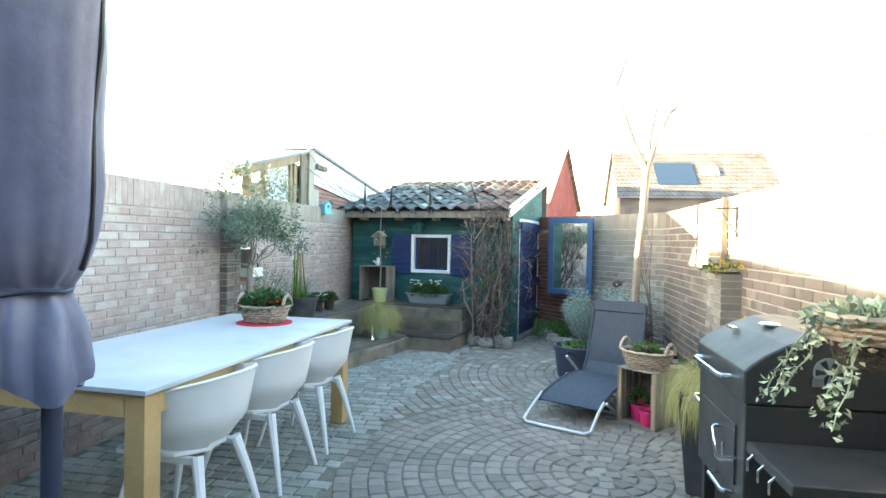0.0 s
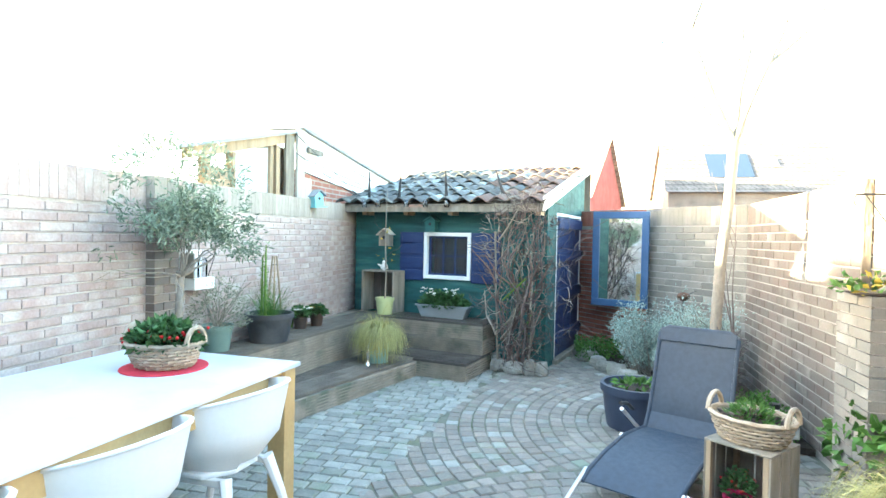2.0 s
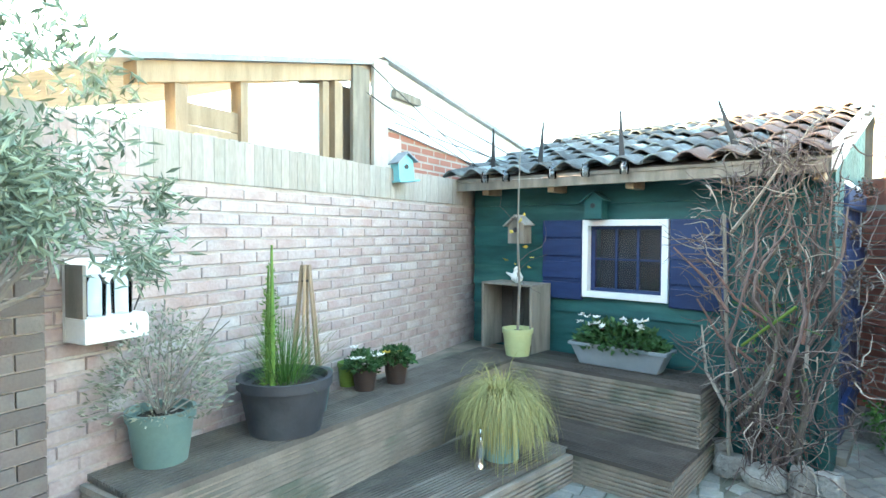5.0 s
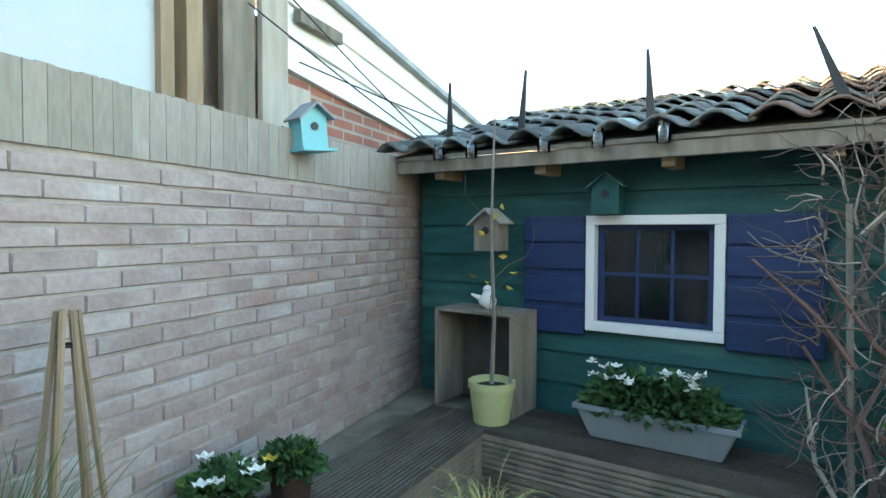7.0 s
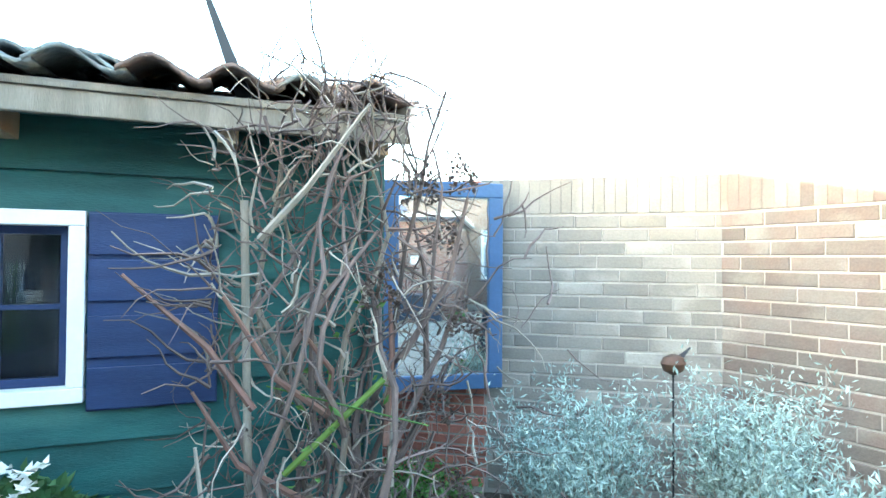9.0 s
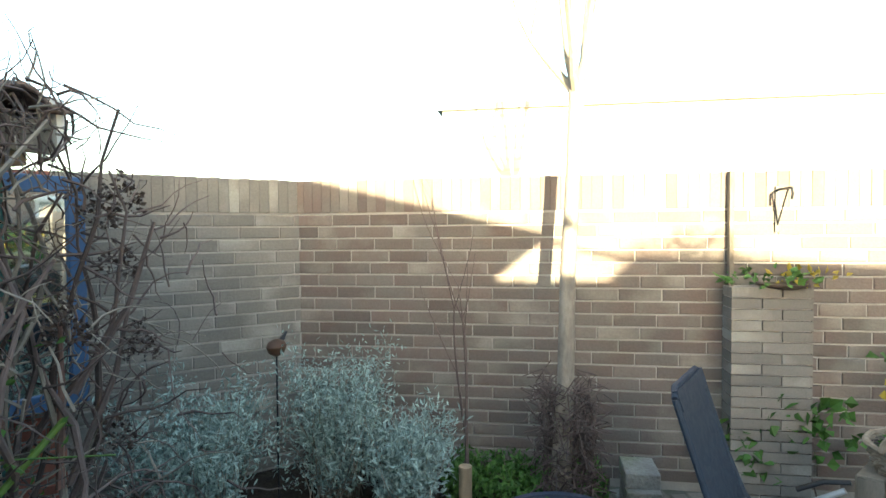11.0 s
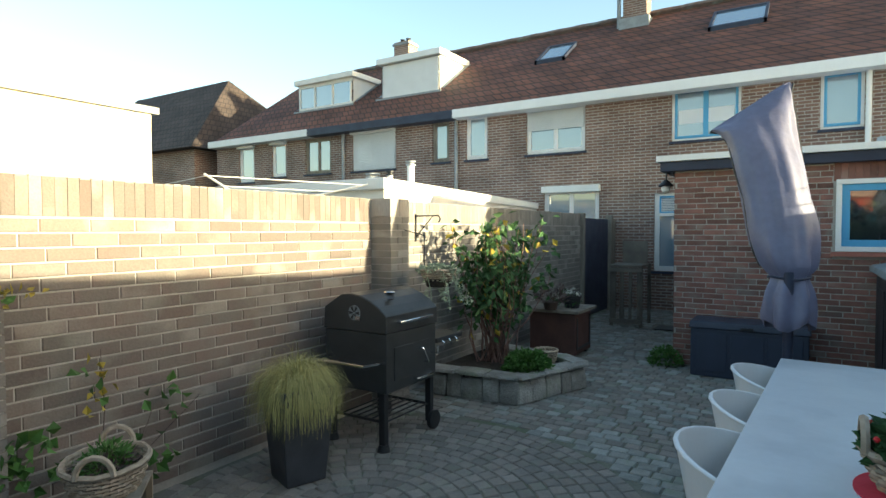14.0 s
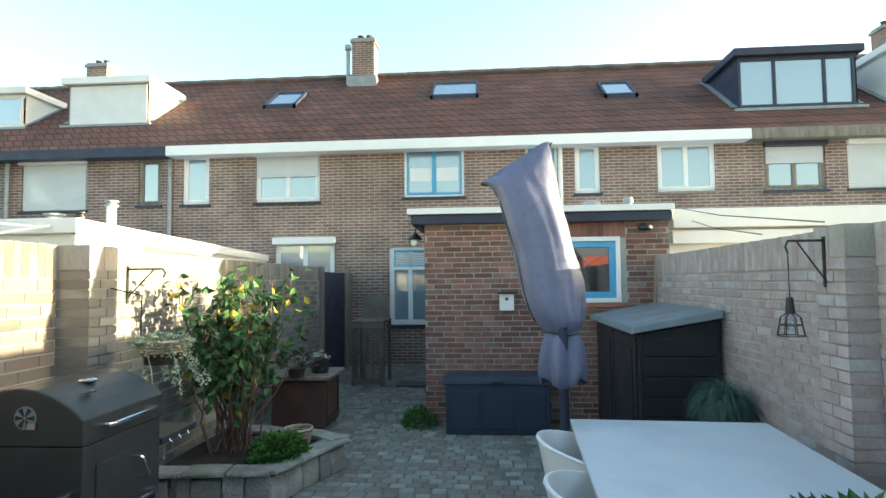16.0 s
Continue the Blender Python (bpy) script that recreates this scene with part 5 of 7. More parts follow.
sling("leg_sling", prof[:5], -0.25, 0.25)
sling("seat_sling", prof[4:7], -0.25, 0.25)
sling("back_sling", prof[6:], -0.25, 0.25)
for x in (-0.255, 0.255):
    part("side_rail", G().tube([(x, y, z - 0.004) for y, z in prof], 0.014, 8), M_MESHCLOTH, ln_)
part("head_rail", G().tube([(-0.255, prof[-1][0], prof[-1][1]), (-0.2, 1.015, 0.875), (0.2, 1.015, 0.875), (0.255, prof[-1][0], prof[-1][1])], 0.014, 8), M_MESHCLOTH, ln_)
part("head_band", G().box(-0.245, 0.245, -0.01, 0.012, 0, 0.09, Matrix.Translation((0, 0.975, 0.785)) @ Matrix.Rotation(radians(-18), 4, "X")), M_MESHCLOTH, ln_)
part("front_foot", G().tube([(-0.27, -0.12, 0.18), (-0.27, -0.24, 0.13), (-0.28, -0.42, 0.03), (-0.24, -0.46, 0.016), (0.24, -0.46, 0.016), (0.28, -0.42, 0.03), (0.27, -0.24, 0.13), (0.27, -0.12, 0.18)], 0.013, 10), M_ALU, ln_)
part("rear_foot", G().tube([(-0.28, -0.1, 0.17), (-0.29, 0.16, 0.03), (-0.27, 0.22, 0.016), (0.27, 0.22, 0.016), (0.29, 0.16, 0.03), (0.28, -0.1, 0.17)], 0.013, 10), M_ALU, ln_)
part("back_foot", G().tube([(-0.28, 0.4, 0.24), (-0.29, 0.72, 0.03), (-0.26, 0.76, 0.016), (0.26, 0.76, 0.016), (0.29, 0.72, 0.03), (0.28, 0.4, 0.24)], 0.013, 10), M_ALU, ln_)
for x in (-0.29, 0.29):
    part("arm_support", G().tube([(x, 0.72, 0.2), (x, 0.6, 0.28), (x, 0.42, 0.4)], 0.013, 10), M_ALU, ln_)
    part("armrest", G().tube([(x, 0.6, 0.36), (x, 0.5, 0.42), (x, 0.4, 0.44)], 0.016, 10, flat=0.7), M_BLACK, ln_)

# ---- charcoal grill ----
bb = thing("charcoal_grill", (0, 0, 0), "large charcoal grey barrel-lid charcoal grill with chrome handles", "barbecue")
X0_, X1_, Y0_, Y1_ = 2.77, 3.35, 2.90, 3.54
part("body", G().prism([(X0_, Y0_), (X1_, Y0_), (X1_, Y1_), (X0_, Y1_)], 0.42, 0.845), M_BBQ, bb, bevel=0.006)
g = G()
arc = [(X0_ - 0.01, 0.85), (X0_ - 0.01, 0.975), (X0_ + 0.015, 1.0), (X0_ + 0.06, 1.035), (X0_ + 0.14, 1.08), (X0_ + 0.23, 1.115), (X0_ + 0.32, 1.125), (X0_ + 0.41, 1.115), (X0_ + 0.48, 1.075), (X1_ + 0.0, 1.01), (X1_ + 0.01, 0.85)]
g.add([(x, Y0_ - 0.01, z) for x, z in arc] + [(x, Y1_ + 0.01, z) for x, z in arc], [tuple(range(len(arc))), tuple(reversed(range(len(arc), 2 * len(arc))))] + [(i, i + len(arc), (i + 1) % len(arc) + len(arc), (i + 1) % len(arc)) for i in range(len(arc))])
lid = part("lid", g, M_BBQ, bb, bevel=0.008)
for y, s in ((Y1_ + 0.012, 1), (Y0_ - 0.012, -1)):
    v = part("vent", G().tube([(X0_ + 0.28, y, 0.985), (X0_ + 0.28, y + 0.004 * s, 0.985)], 0.055, 28), M_LIDGREY, lid)
    for k in range(6):
        a = k * math.pi / 3
        part("vent_slot", G().prism([(0, -0.003), (0.04, -0.012), (0.04, 0.012), (0, 0.003)], 0, 0.002, Matrix.Translation((X0_ + 0.28, y + 0.0045 * s, 0.985)) @ Matrix.Rotation(radians(-90 * s), 4, "X") @ Matrix.Rotation(a, 4, "Z") @ Matrix.Translation((0.008, 0, 0))), M_BLACK, v)
    part("vent_tab", G().box(X0_ + 0.215, X0_ + 0.255, y, y + 0.02 * s if s > 0 else y + 0.001, 0.935, 0.965) if s > 0 else G().box(X0_ + 0.215, X0_ + 0.255, y - 0.02, y, 0.935, 0.965), M_CHROME, v)


def bar_handle(parent, a, b, out, m=M_CHROME, r=0.009):
    a, b, o = Vector(a), Vector(b), Vector(out)
    part("handle", G().tube([a, a + o * 0.8, a + o + (b - a) * 0.06, b + o - (b - a) * 0.06, b + o * 0.8, b], r, 8), m, parent)


bar_handle(lid, (X0_ - 0.01, Y0_ + 0.12, 0.925), (X0_ - 0.01, Y1_ - 0.12, 0.925), (-0.05, 0, 0.0), r=0.011)
dr = part("ash_door", G().box(X0_ - 0.008, X0_ - 0.0005, Y0_ + 0.09, Y1_ - 0.09, 0.5, 0.74), M_BBQ, bb, bevel=0.003)
bar_handle(dr, (X0_ - 0.008, Y0_ + 0.17, 0.57), (X0_ - 0.008, Y0_ + 0.24, 0.69), (-0.04, 0, 0), r=0.008)
bar_handle(bb, (X0_ - 0.001, Y0_ + 0.1, 0.47), (X0_ - 0.001, Y0_ + 0.3, 0.47), (-0.045, 0, 0), r=0.009)
part("crank", G().tube([(X0_, Y0_ + 0.06, 0.62), (X0_ - 0.06, Y0_ + 0.06, 0.62), (X0_ - 0.06, Y0_ + 0.06, 0.68)], 0.007, 8), M_CHROME, bb)
part("thermometer", G().lathe([(0.045, 0), (0.045, 0.006), (0.03, 0.014)], 20, (X0_ + 0.2, Y1_ - 0.3, 1.108)), M_CHROME, lid)
part("badge", G().box(X0_ + 0.08, X0_ + 0.11, Y1_ - 0.2, Y1_ - 0.12, 1.072, 1.079), M_CHROME, lid)
part("push_handle", G().tube([(X0_ + 0.04, Y1_, 0.64), (X0_ + 0.03, Y1_ + 0.22, 0.66), (X0_ + 0.24, Y1_ + 0.24, 0.67), (X1_ - 0.06, Y1_ + 0.22, 0.66), (X1_ - 0.05, Y1_, 0.64)], 0.011, 8), M_CHROME, bb)
part("side_shelf", G().box(X0_ + 0.0, X1_ - 0.02, Y0_ - 0.42, Y0_ - 0.02, 0.675, 0.715), M_BBQ, bb, bevel=0.006)
for y in (Y0_ - 0.3, Y0_ - 0.2, Y0_ - 0.1):
    part("tool_hook", G().tube([(X0_ - 0.001, y, 0.69), (X0_ - 0.02, y, 0.67), (X0_ - 0.02, y, 0.63)], 0.004, 6), M_CHROME, bb)
for x in (X0_ + 0.02, X1_ - 0.07):
    for y in (Y0_ + 0.0, Y1_ - 0.05):
        part("leg", G().box(x, x + 0.05, y, y + 0.05, 0.0 if y > 3.2 else 0.06, 0.42), M_BLACK, bb, bevel=0.004)
        if y > 3.2:
            part("foot", G().lathe([(0.05, 0), (0.035, 0.05)], 12, (x + 0.025, y + 0.025, 0)), M_BLACK, bb)
        else:
            part("wheel", G().tube([(x - 0.03, y + 0.025, 0.075), (x + 0.0, y + 0.025, 0.075)], 0.075, 24), M_BLACK, bb)
for i in range(7):
    part("rack_bar", G().tube([(X0_ + 0.05 + i * 0.07, Y0_ + 0.05, 0.2), (X0_ + 0.05 + i * 0.07, Y1_ - 0.05, 0.2)], 0.007, 6), M_BLACK, bb)
for y in (Y0_ + 0.045, Y1_ - 0.045):
    part("rack_rail", G().tube([(X0_ + 0.04, y, 0.2), (X1_ - 0.04, y, 0.2)], 0.011, 6), M_BLACK, bb)


# ---- grasses and shrubs ----
def grass_tuft(parent, base, r, n, ln, mat_, droop=0.5, name="grass", w=0.0022):
    g = G()
    for i in range(n):
        a = rnd(0, 2 * math.pi)
        d = Vector((math.cos(a), math.sin(a), 0))
        th = rnd(0.05, 1.15) * rnd(0.6, 1.0)
        l = ln * rnd(0.45, 1.25)
        p = Vector(base) + d * r * 0.3 * rnd(0, 1)
        v = d * math.sin(th) + Vector((rnd(-.15, .15), rnd(-.15, .15), math.cos(th)))
        s = d.cross(Vector((0, 0, 1))) * w * rnd(0.6, 1.2)
        K = 8
        fall = droop * rnd(0.22, 0.5)
        for j in range(K + 1):
            ww = s * (1 - 0.08 * j)
            g.v += [tuple(p - ww), tuple(p + ww)]
            if j:
                b = len(g.v) - 4
                g.f.append((b, b + 1, b + 3, b + 2))
            p = p + v.normalized() * l / K
            v = v.normalized() + Vector((rnd(-.06, .06), rnd(-.06, .06), -fall * (0.4 + 0.2 * j)))
    return part(name, g, mat_, parent, kind="stuff")


pl = thing("tall_planter", pose(3.01, 4.15, 0, 0, 0, -20), "tall tapered anthracite planter with a mop of straw-coloured grass", "plant pot")
part("pot", G().add([(-0.13, -0.13, 0), (0.13, -0.13, 0), (0.13, 0.13, 0), (-0.13, 0.13, 0), (-0.18, -0.18, 0.6), (0.18, -0.18, 0.6), (0.18, 0.18, 0.6), (-0.18, 0.18, 0.6)], [(3, 2, 1, 0), (4, 5, 6, 7), (0, 1, 5, 4), (1, 2, 6, 5), (2, 3, 7, 6), (3, 0, 4, 7)]), M_POTDARK, pl, bevel=0.01)
grass_tuft(pl, (0, 0, 0.57), 0.4, 5200, 0.37, L_GRASS, droop=2.6, w=0.0016)

p = plant_pot((-0.04, 7.66, 0.19), 0.105, 0.27, M_POTTURQ, "worn turquoise pot of straw-coloured grass on the deck", rim=False, taper=0.95)
grass_tuft(p, (0, 0, 0.24), 0.26, 3000, 0.38, L_GRASS, droop=2.2)
fg = thing("garden_figurine", (-0.08, 7.47, 0.19), "small grey metal garden figurine on the deck", "figurine")
part("body", G().lathe([(0.035, 0), (0.03, 0.02), (0.018, 0.04), (0.028, 0.1), (0.02, 0.15), (0.012, 0.165), (0.022, 0.19), (0.012, 0.21)], 14), M_CHROME, fg)

p = plant_pot((-0.8, 1.84, 0), 0.15, 0.7, M_POTDARK, "dark pot of blue-green fescue grass by the wall")
grass_tuft(p, (0, 0, 0.67), 0.2, 2600, 0.29, L_BLUEGRASS, droop=1.5)
p = plant_pot((-0.88, 6.18, 0.53), 0.13, 0.21, M_POTGREEN, "sage green pot of pale small-leaved shrub on the bench")
bs = [(0, 0, 0.17)] * 26
stems("woody_growth", p, M_TWIGPALE, bs, [(rnd(-.24, .24), rnd(-.24, .24), rnd(0.3, 0.6)) for i in bs], 0.004)
leafy("foliage", p, L_PALE, 1500, (0.27, 0.27, 0.42), (0, 0, 0.2), 0.032, 0.010)
p = plant_pot((-0.71, 6.69, 0.53), 0.215, 0.25, M_POTDARK, "wide anthracite bowl with sedge and a green climbing reed")
grass_tuft(p, (0, 0, 0.17), 0.3, 320, 0.34, L_BRIGHT, droop=0.3)
part("reed", G().tube([(0.02, -0.1, 0.17), (0.01, -0.09, 0.5), (0.02, -0.1, 0.85)], [0.013, 0.012, 0.005], 10), L_ROD, p)
part("reed", G().tube([(-0.03, -0.08, 0.17), (-0.02, -0.09, 0.5), (-0.03, -0.07, 0.75)], [0.011, 0.01, 0.004], 10), L_ROD, p)
leafy("foliage", p, L_ROD, 420, (0.035, 0.035, 0.62), (0, -0.09, 0.18), 0.026, 0.007)
p = plant_pot((-0.81, 6.94, 0.53), 0.135, 0.2, M_POTTEAL, "dark teal pot with a bamboo cane pyramid on the bench")
for i in range(6):
    a = i * math.pi / 3
    part("cane", G().tube([(0.08 * math.cos(a), 0.08 * math.sin(a), 0.17), (0.02 * math.cos(a), 0.02 * math.sin(a), 0.74)], 0.008, 6), M_TIMBER, p)
part("cane_tie", G().tube([(0.022 * math.cos(i), 0.022 * math.sin(i), 0.66) for i in range(6)], 0.004, 5, closed=True), M_BLACK, p)
for x, y, lab, hue in ((-0.78, 7.40, "brown pot of white and yellow pansies on the bench", 1), (-0.71, 7.62, "brown pot of dark green pansies on the bench", 0)):
    p = plant_pot((x, y, 0.53), 0.075, 0.13, M_POTBROWN, lab, "pansy pots on the bench")
    leafy("foliage", p, L_GREEN, 420, (0.1, 0.1, 0.1), (0, 0, 0.12), 0.04, 0.026)
    g = G()
    for i in range(7 if hue else 2):
        c = Vector((rnd(-.06, .1), rnd(-.11, .06), rnd(0.19, 0.25)))
        for k in range(5):
            g.leaf(c, (math.cos(k * 1.26), math.sin(k * 1.26), 0.4), (0, 0, 1), 0.03, 0.03)
    part("flower", g, L_WHITE if hue else L_YELLOW, p)
p = plant_pot((-0.92, 7.42, 0.53), 0.06, 0.14, L_ROD, "bright green plastic pot behind the pansies")
p = plant_pot((-0.35, 8.71, 0.53), 0.115, 0.2, M_POTLIME, "pale lime pot with a bare climbing stem")
part("stem", G().tube([(0, 0, 0.16), (0.01, 0, 0.5), (-0.01, 0.01, 0.9), (0.0, 0, 1.25), (0.01, 0.0, 1.5)], [0.012, 0.01, 0.008, 0.006, 0.003], 8), M_TWIGPALE, p)
stems("tendril", p, M_TWIG, [(0, 0, .5), (0, 0, .7), (0, 0, .6), (0, 0, 1.0)], [(0.22, 0.02, .75), (.18, .05, 1.0), (.2, 0, .45), (-.15, 0, 1.2)], 0.0025, 0.001, 0.1)
leafy("foliage", p, L_YELLOW, 8, (0.1, 0.05, 0.6), (0, 0, 0.6), 0.05, 0.03)
c2 = thing("wooden_crate", pose(-0.46, 8.93, 0.53, 0, 0, -14), "dark weathered wooden crate standing on the bench behind the pot", "crate")
part("top", G().box(-0.235, 0.235, -0.12, 0.14, 0.50, 0.515), M_GREYWOOD, c2)
for x in (-0.235, 0.217):
    part("side", G().box(x, x + 0.018, -0.12, 0.14, 0, 0.5), M_GREYWOOD, c2)
for i in range(4):
    part("back_slat", G().box(-0.215 + i * 0.108, -0.113 + i * 0.108, 0.12, 0.135, 0.0, 0.5), M_DECKDARK, c2)
bd = thing("bird_ornament", (-0.44, 8.92, 1.045), "small white ceramic bird standing on the crate", "ornament")
part("body", G().lathe([(0.015, 0.0), (0.04, 0.02), (0.045, 0.045), (0.03, 0.075), (0.022, 0.09), (0.026, 0.105), (0.01, 0.125)], 16, (0, 0, 0), 1.1, 0.8), M_CREAM, bd)
part("tail", G().tube([(-0.03, 0, 0.05), (-0.09, 0, 0.075)], [0.018, 0.005], 8), M_CREAM, bd)


def nest_box(at, wall, roofm, label, s=1.0, plank=False):
    b = thing("bird_box", at, label, "bird box")
    w_, h_, d_ = 0.065 * s, 0.14 * s, 0.1 * s
    part("box", G().add([(-w_, 0, 0), (w_, 0, 0), (w_, h_, 0), (0, h_ + 0.05 * s, 0), (-w_, h_, 0), (-w_, 0, d_), (w_, 0, d_), (w_, h_, d_), (0, h_ + 0.05 * s, d_), (-w_, h_, d_)], [(4, 3, 2, 1, 0), (5, 6, 7, 8, 9), (0, 1, 6, 5), (1, 2, 7, 6), (2, 3, 8, 7), (3, 4, 9, 8), (4, 0, 5, 9)], Matrix.Rotation(radians(90), 4, "X")), wall, b)
    for sg in (-1, 1):
        part("roof_board", G().box(0, 0.115 * s, -d_ - 0.03 * s, 0.0, 0, 0.008, Matrix.Translation((0, 0, h_ + 0.055 * s)) @ (Matrix.Rotation(radians(38), 4, "Y") if sg > 0 else Matrix.Rotation(radians(142), 4, "Y"))), roofm, b)
    part("entrance", G().tube([(0, -d_ - 0.002, 0.095 * s), (0, -d_ - 0.006, 0.095 * s)], 0.018 * s, 14), M_BLACK, b)
    if plank:
        part("ledge", G().box(-w_ - 0.02, w_ + 0.02, -d_ - 0.04, 0, -0.012, 0), wall, b)
    return b


nest_box(S @ Matrix.Translation((-1.40, -0.025, 1.535)), M_GREENPAINT, M_GREENPAINT, "green painted bird box under the shed eaves", 1.0)
nest_box(pose(-1.0, 8.1, 1.79, 0, -5, 68), mat("turquoise_paint", (0.22, 0.55, 0.60), (0.2, 0.5, 0.55), 5, 0.5, 0.2), M_LEAD, "turquoise bird box on the coping of the brick wall", 0.95, True)
nest_box(S @ Matrix.Translation((-1.98, -0.13, 1.35)), M_GREYWOOD, M_PALEWOOD, "weathered wooden bird house hanging at the shed", 1.1)
tr = thing("flower_trough", S @ Matrix.Translation((-1.12, -0.27, 0.532)), "long grey plastic trough of white pansies on the bench", "plant trough")
part("trough", G().add([(-0.27, -0.06, 0), (0.27, -0.06, 0), (0.27, 0.06, 0), (-0.27, 0.06, 0), (-0.33, -0.085, 0.14), (0.33, -0.085, 0.14), (0.33, 0.085, 0.14), (-0.33, 0.085, 0.14)], [(3, 2, 1, 0), (4, 5, 6, 7), (0, 1, 5, 4), (1, 2, 6, 5), (2, 3, 7, 6), (3, 0, 4, 7)]), M_TRAY, tr, bevel=0.008)
part("rim", G().box(-0.34, 0.34, -0.095, -0.078, 0.13, 0.15).box(-0.34, 0.34, 0.078, 0.095, 0.13, 0.15).box(-0.34, -0.322, -0.078, 0.078, 0.13, 0.15).box(0.322, 0.34, -0.078, 0.078, 0.13, 0.15), M_TRAY, tr)
part("soil", G().box(-0.318, 0.318, -0.077, 0.077, 0.1405, 0.145), M_SOIL, tr)
leafy("foliage", tr, L_GREEN, 1100, (0.32, 0.11, 0.2), (0, 0, 0.12), 0.05, 0.032)
for i in range(17):
    g = G()
    c = Vector((rnd(-.3, .22), rnd(-.14, .05), rnd(0.24, 0.35)))
    for k in range(7):
        g.leaf(c, (math.cos(k * 0.9), math.sin(k * 0.9) - .4, rnd(-.3, .8)), (0, 0, 1), 0.03, 0.028)
    part("flower", g, L_WHITE, tr)

# the dry climber at the shed corner
vine = thing("climbing_vine", S @ Matrix.Translation((-0.20, -0.2, 0.05)), "tangled bare climbing vine against the shed corner", "climber")
for i in range(15):
    pts, p = [], Vector((rnd(-0.2, 0.2), rnd(-0.12, 0.06), 0))
    v = Vector((rnd(-.3, .3), rnd(-.2, .2), 1))
    for j in range(14):
        pts.append(p.copy())
        v = (v + Vector((rnd(-.55, .55) - p.x * 0.8, rnd(-.4, .4) - (p.y + 0.1) * 1.2, rnd(0, .5)))).normalized()
        p = p + v * rnd(0.12, 0.17)
        p.y = max(-0.3, min(0.12, p.y))
        p.z = min(p.z, 1.95)
    part("stem", G().tube(pts, [0.02 * rnd(.55, 1) * (1 - j / 17) for j in range(14)], 7), M_TWIG if i % 3 else M_BARK, vine)
for m_, cnt, nm in ((M_TWIG, 760, "twig_tangle"), (M_TWIGPALE, 260, "pale_twig_tangle")):
    g = G()
    for i in range(cnt):
        h = rnd(0.05, 1.9)
        wv = 0.22 * math.sin(math.pi * min(1, (h + 0.15) / 2.35)) ** 1.4 + 0.06
        p = Vector((max(-0.34, random.gauss(0.02, wv)), rnd(-0.3, 0.1), h))
        d = (Vector((p.x * 1.2 + (0.25 if h > 1.0 and rnd(0, 1) < 0.4 else 0), rnd(-0.6, 0.2), rnd(-0.7, 0.9))) + ball_dir() * 0.8).normalized()
        pts, r = [], rnd(0.002, 0.0055)
        L_ = rnd(0.1, 0.34)
        for j in range(6):
            pts.append(p.copy())
            p = p + d * L_ / 5
            d = (d + ball_dir() * 0.5).normalized()
        g.tube(pts, [r * (1 - j * 0.14) for j in range(6)], 4)
    part(nm, g, m_, vine, kind="stuff")
for cx, cy, cz in ((0.32, -0.2, 1.35), (0.38, -0.22, 1.1), (0.3, -0.2, 0.85), (0.22, -0.25, 1.5), (0.4, -0.15, 1.55), (0.1, -0.28, 1.2), (0.34, -0.2, 0.6)):
    leafy("dry_seed_head", vine, M_POTBROWN, 110, (0.05, 0.05, 0.13), (cx, cy, cz), 0.018, 0.014)
leafy("bud_foliage", vine, L_BRIGHT, 60, (0.2, 0.15, 1.2), (0.0, -0.2, 0.3), 0.035, 0.015)
for i in range(14):
    a_, h_ = rnd(-0.25, 0.2), rnd(0.3, 1.4)
    e_ = Vector((a_ + rnd(-.35, .3), -0.24 + rnd(-.1, .12), min(1.98, h_ + rnd(.25, .5))))
    o_ = Vector((a_, -0.18, h_))
    part("cane", G().tube([o_, o_.lerp(e_, .5) + ball_dir() * .05, e_], [0.011, 0.009, 0.005], 6), (M_TWIGPALE, M_REDTWIG, M_TWIG)[i % 3], vine)
part("cane", G().tube([(-0.22, -0.12, 0), (-0.26, -0.18, 1.5)], 0.011, 8), M_GREYWOOD, vine)
part("cane", G().tube([(-0.15, -0.2, 0.75), (0.12, -0.24, 1.0)], 0.009, 8), L_ROD, vine)
part("string", G().tube([(-0.2, -0.22, 1.0), (0.25, -0.26, 0.86)], 0.0025, 5), L_BRIGHT, vine)


def rock(at, s, label="rough pale stone at the foot of the planting", group=""):
    r = thing("edging_stone", at, label, "stone", group)
    g = G()
    base = [(-1, -1), (1, -1), (1, 1), (-1, 1)]
    vs = []
    for z, k in ((0, 0.92), (0.45, 1.0), (1, 0.78)):
        for x, y in ((-1, -.6), (-.5, -1), (.6, -.95), (1, -.4), (.95, .6), (.4, 1), (-.6, .95), (-1, .4)):
            vs.append((x * k * s[0] * rnd(.85, 1.1), y * k * s[1] * rnd(.85, 1.1), z * s[2] * (rnd(.85, 1.1) if z else 1)))
    g.add(vs, [tuple(reversed(range(8))), tuple(range(16, 24))] + [(a * 8 + i, a * 8 + (i + 1) % 8, a * 8 + 8 + (i + 1) % 8, a * 8 + 8 + i) for a in (0, 1) for i in range(8)])
    part("stone", g, M_STONE, r, bevel=0.01)
    return r


for x, y, a, b, c, rz in ((1.08, 8.52, .1, .08, .13, 10), (1.26, 8.43, .12, .08, .12, -20), (1.43, 8.37, .07, .06, .16, 30), (1.55, 8.42, .07, .08, .15, 60), (1.02, 8.66, .07, .06, .16, 0)):
    rock(pose(x, y, 0, 0, 0, rz), (a, b, c), group="stones at the vine")
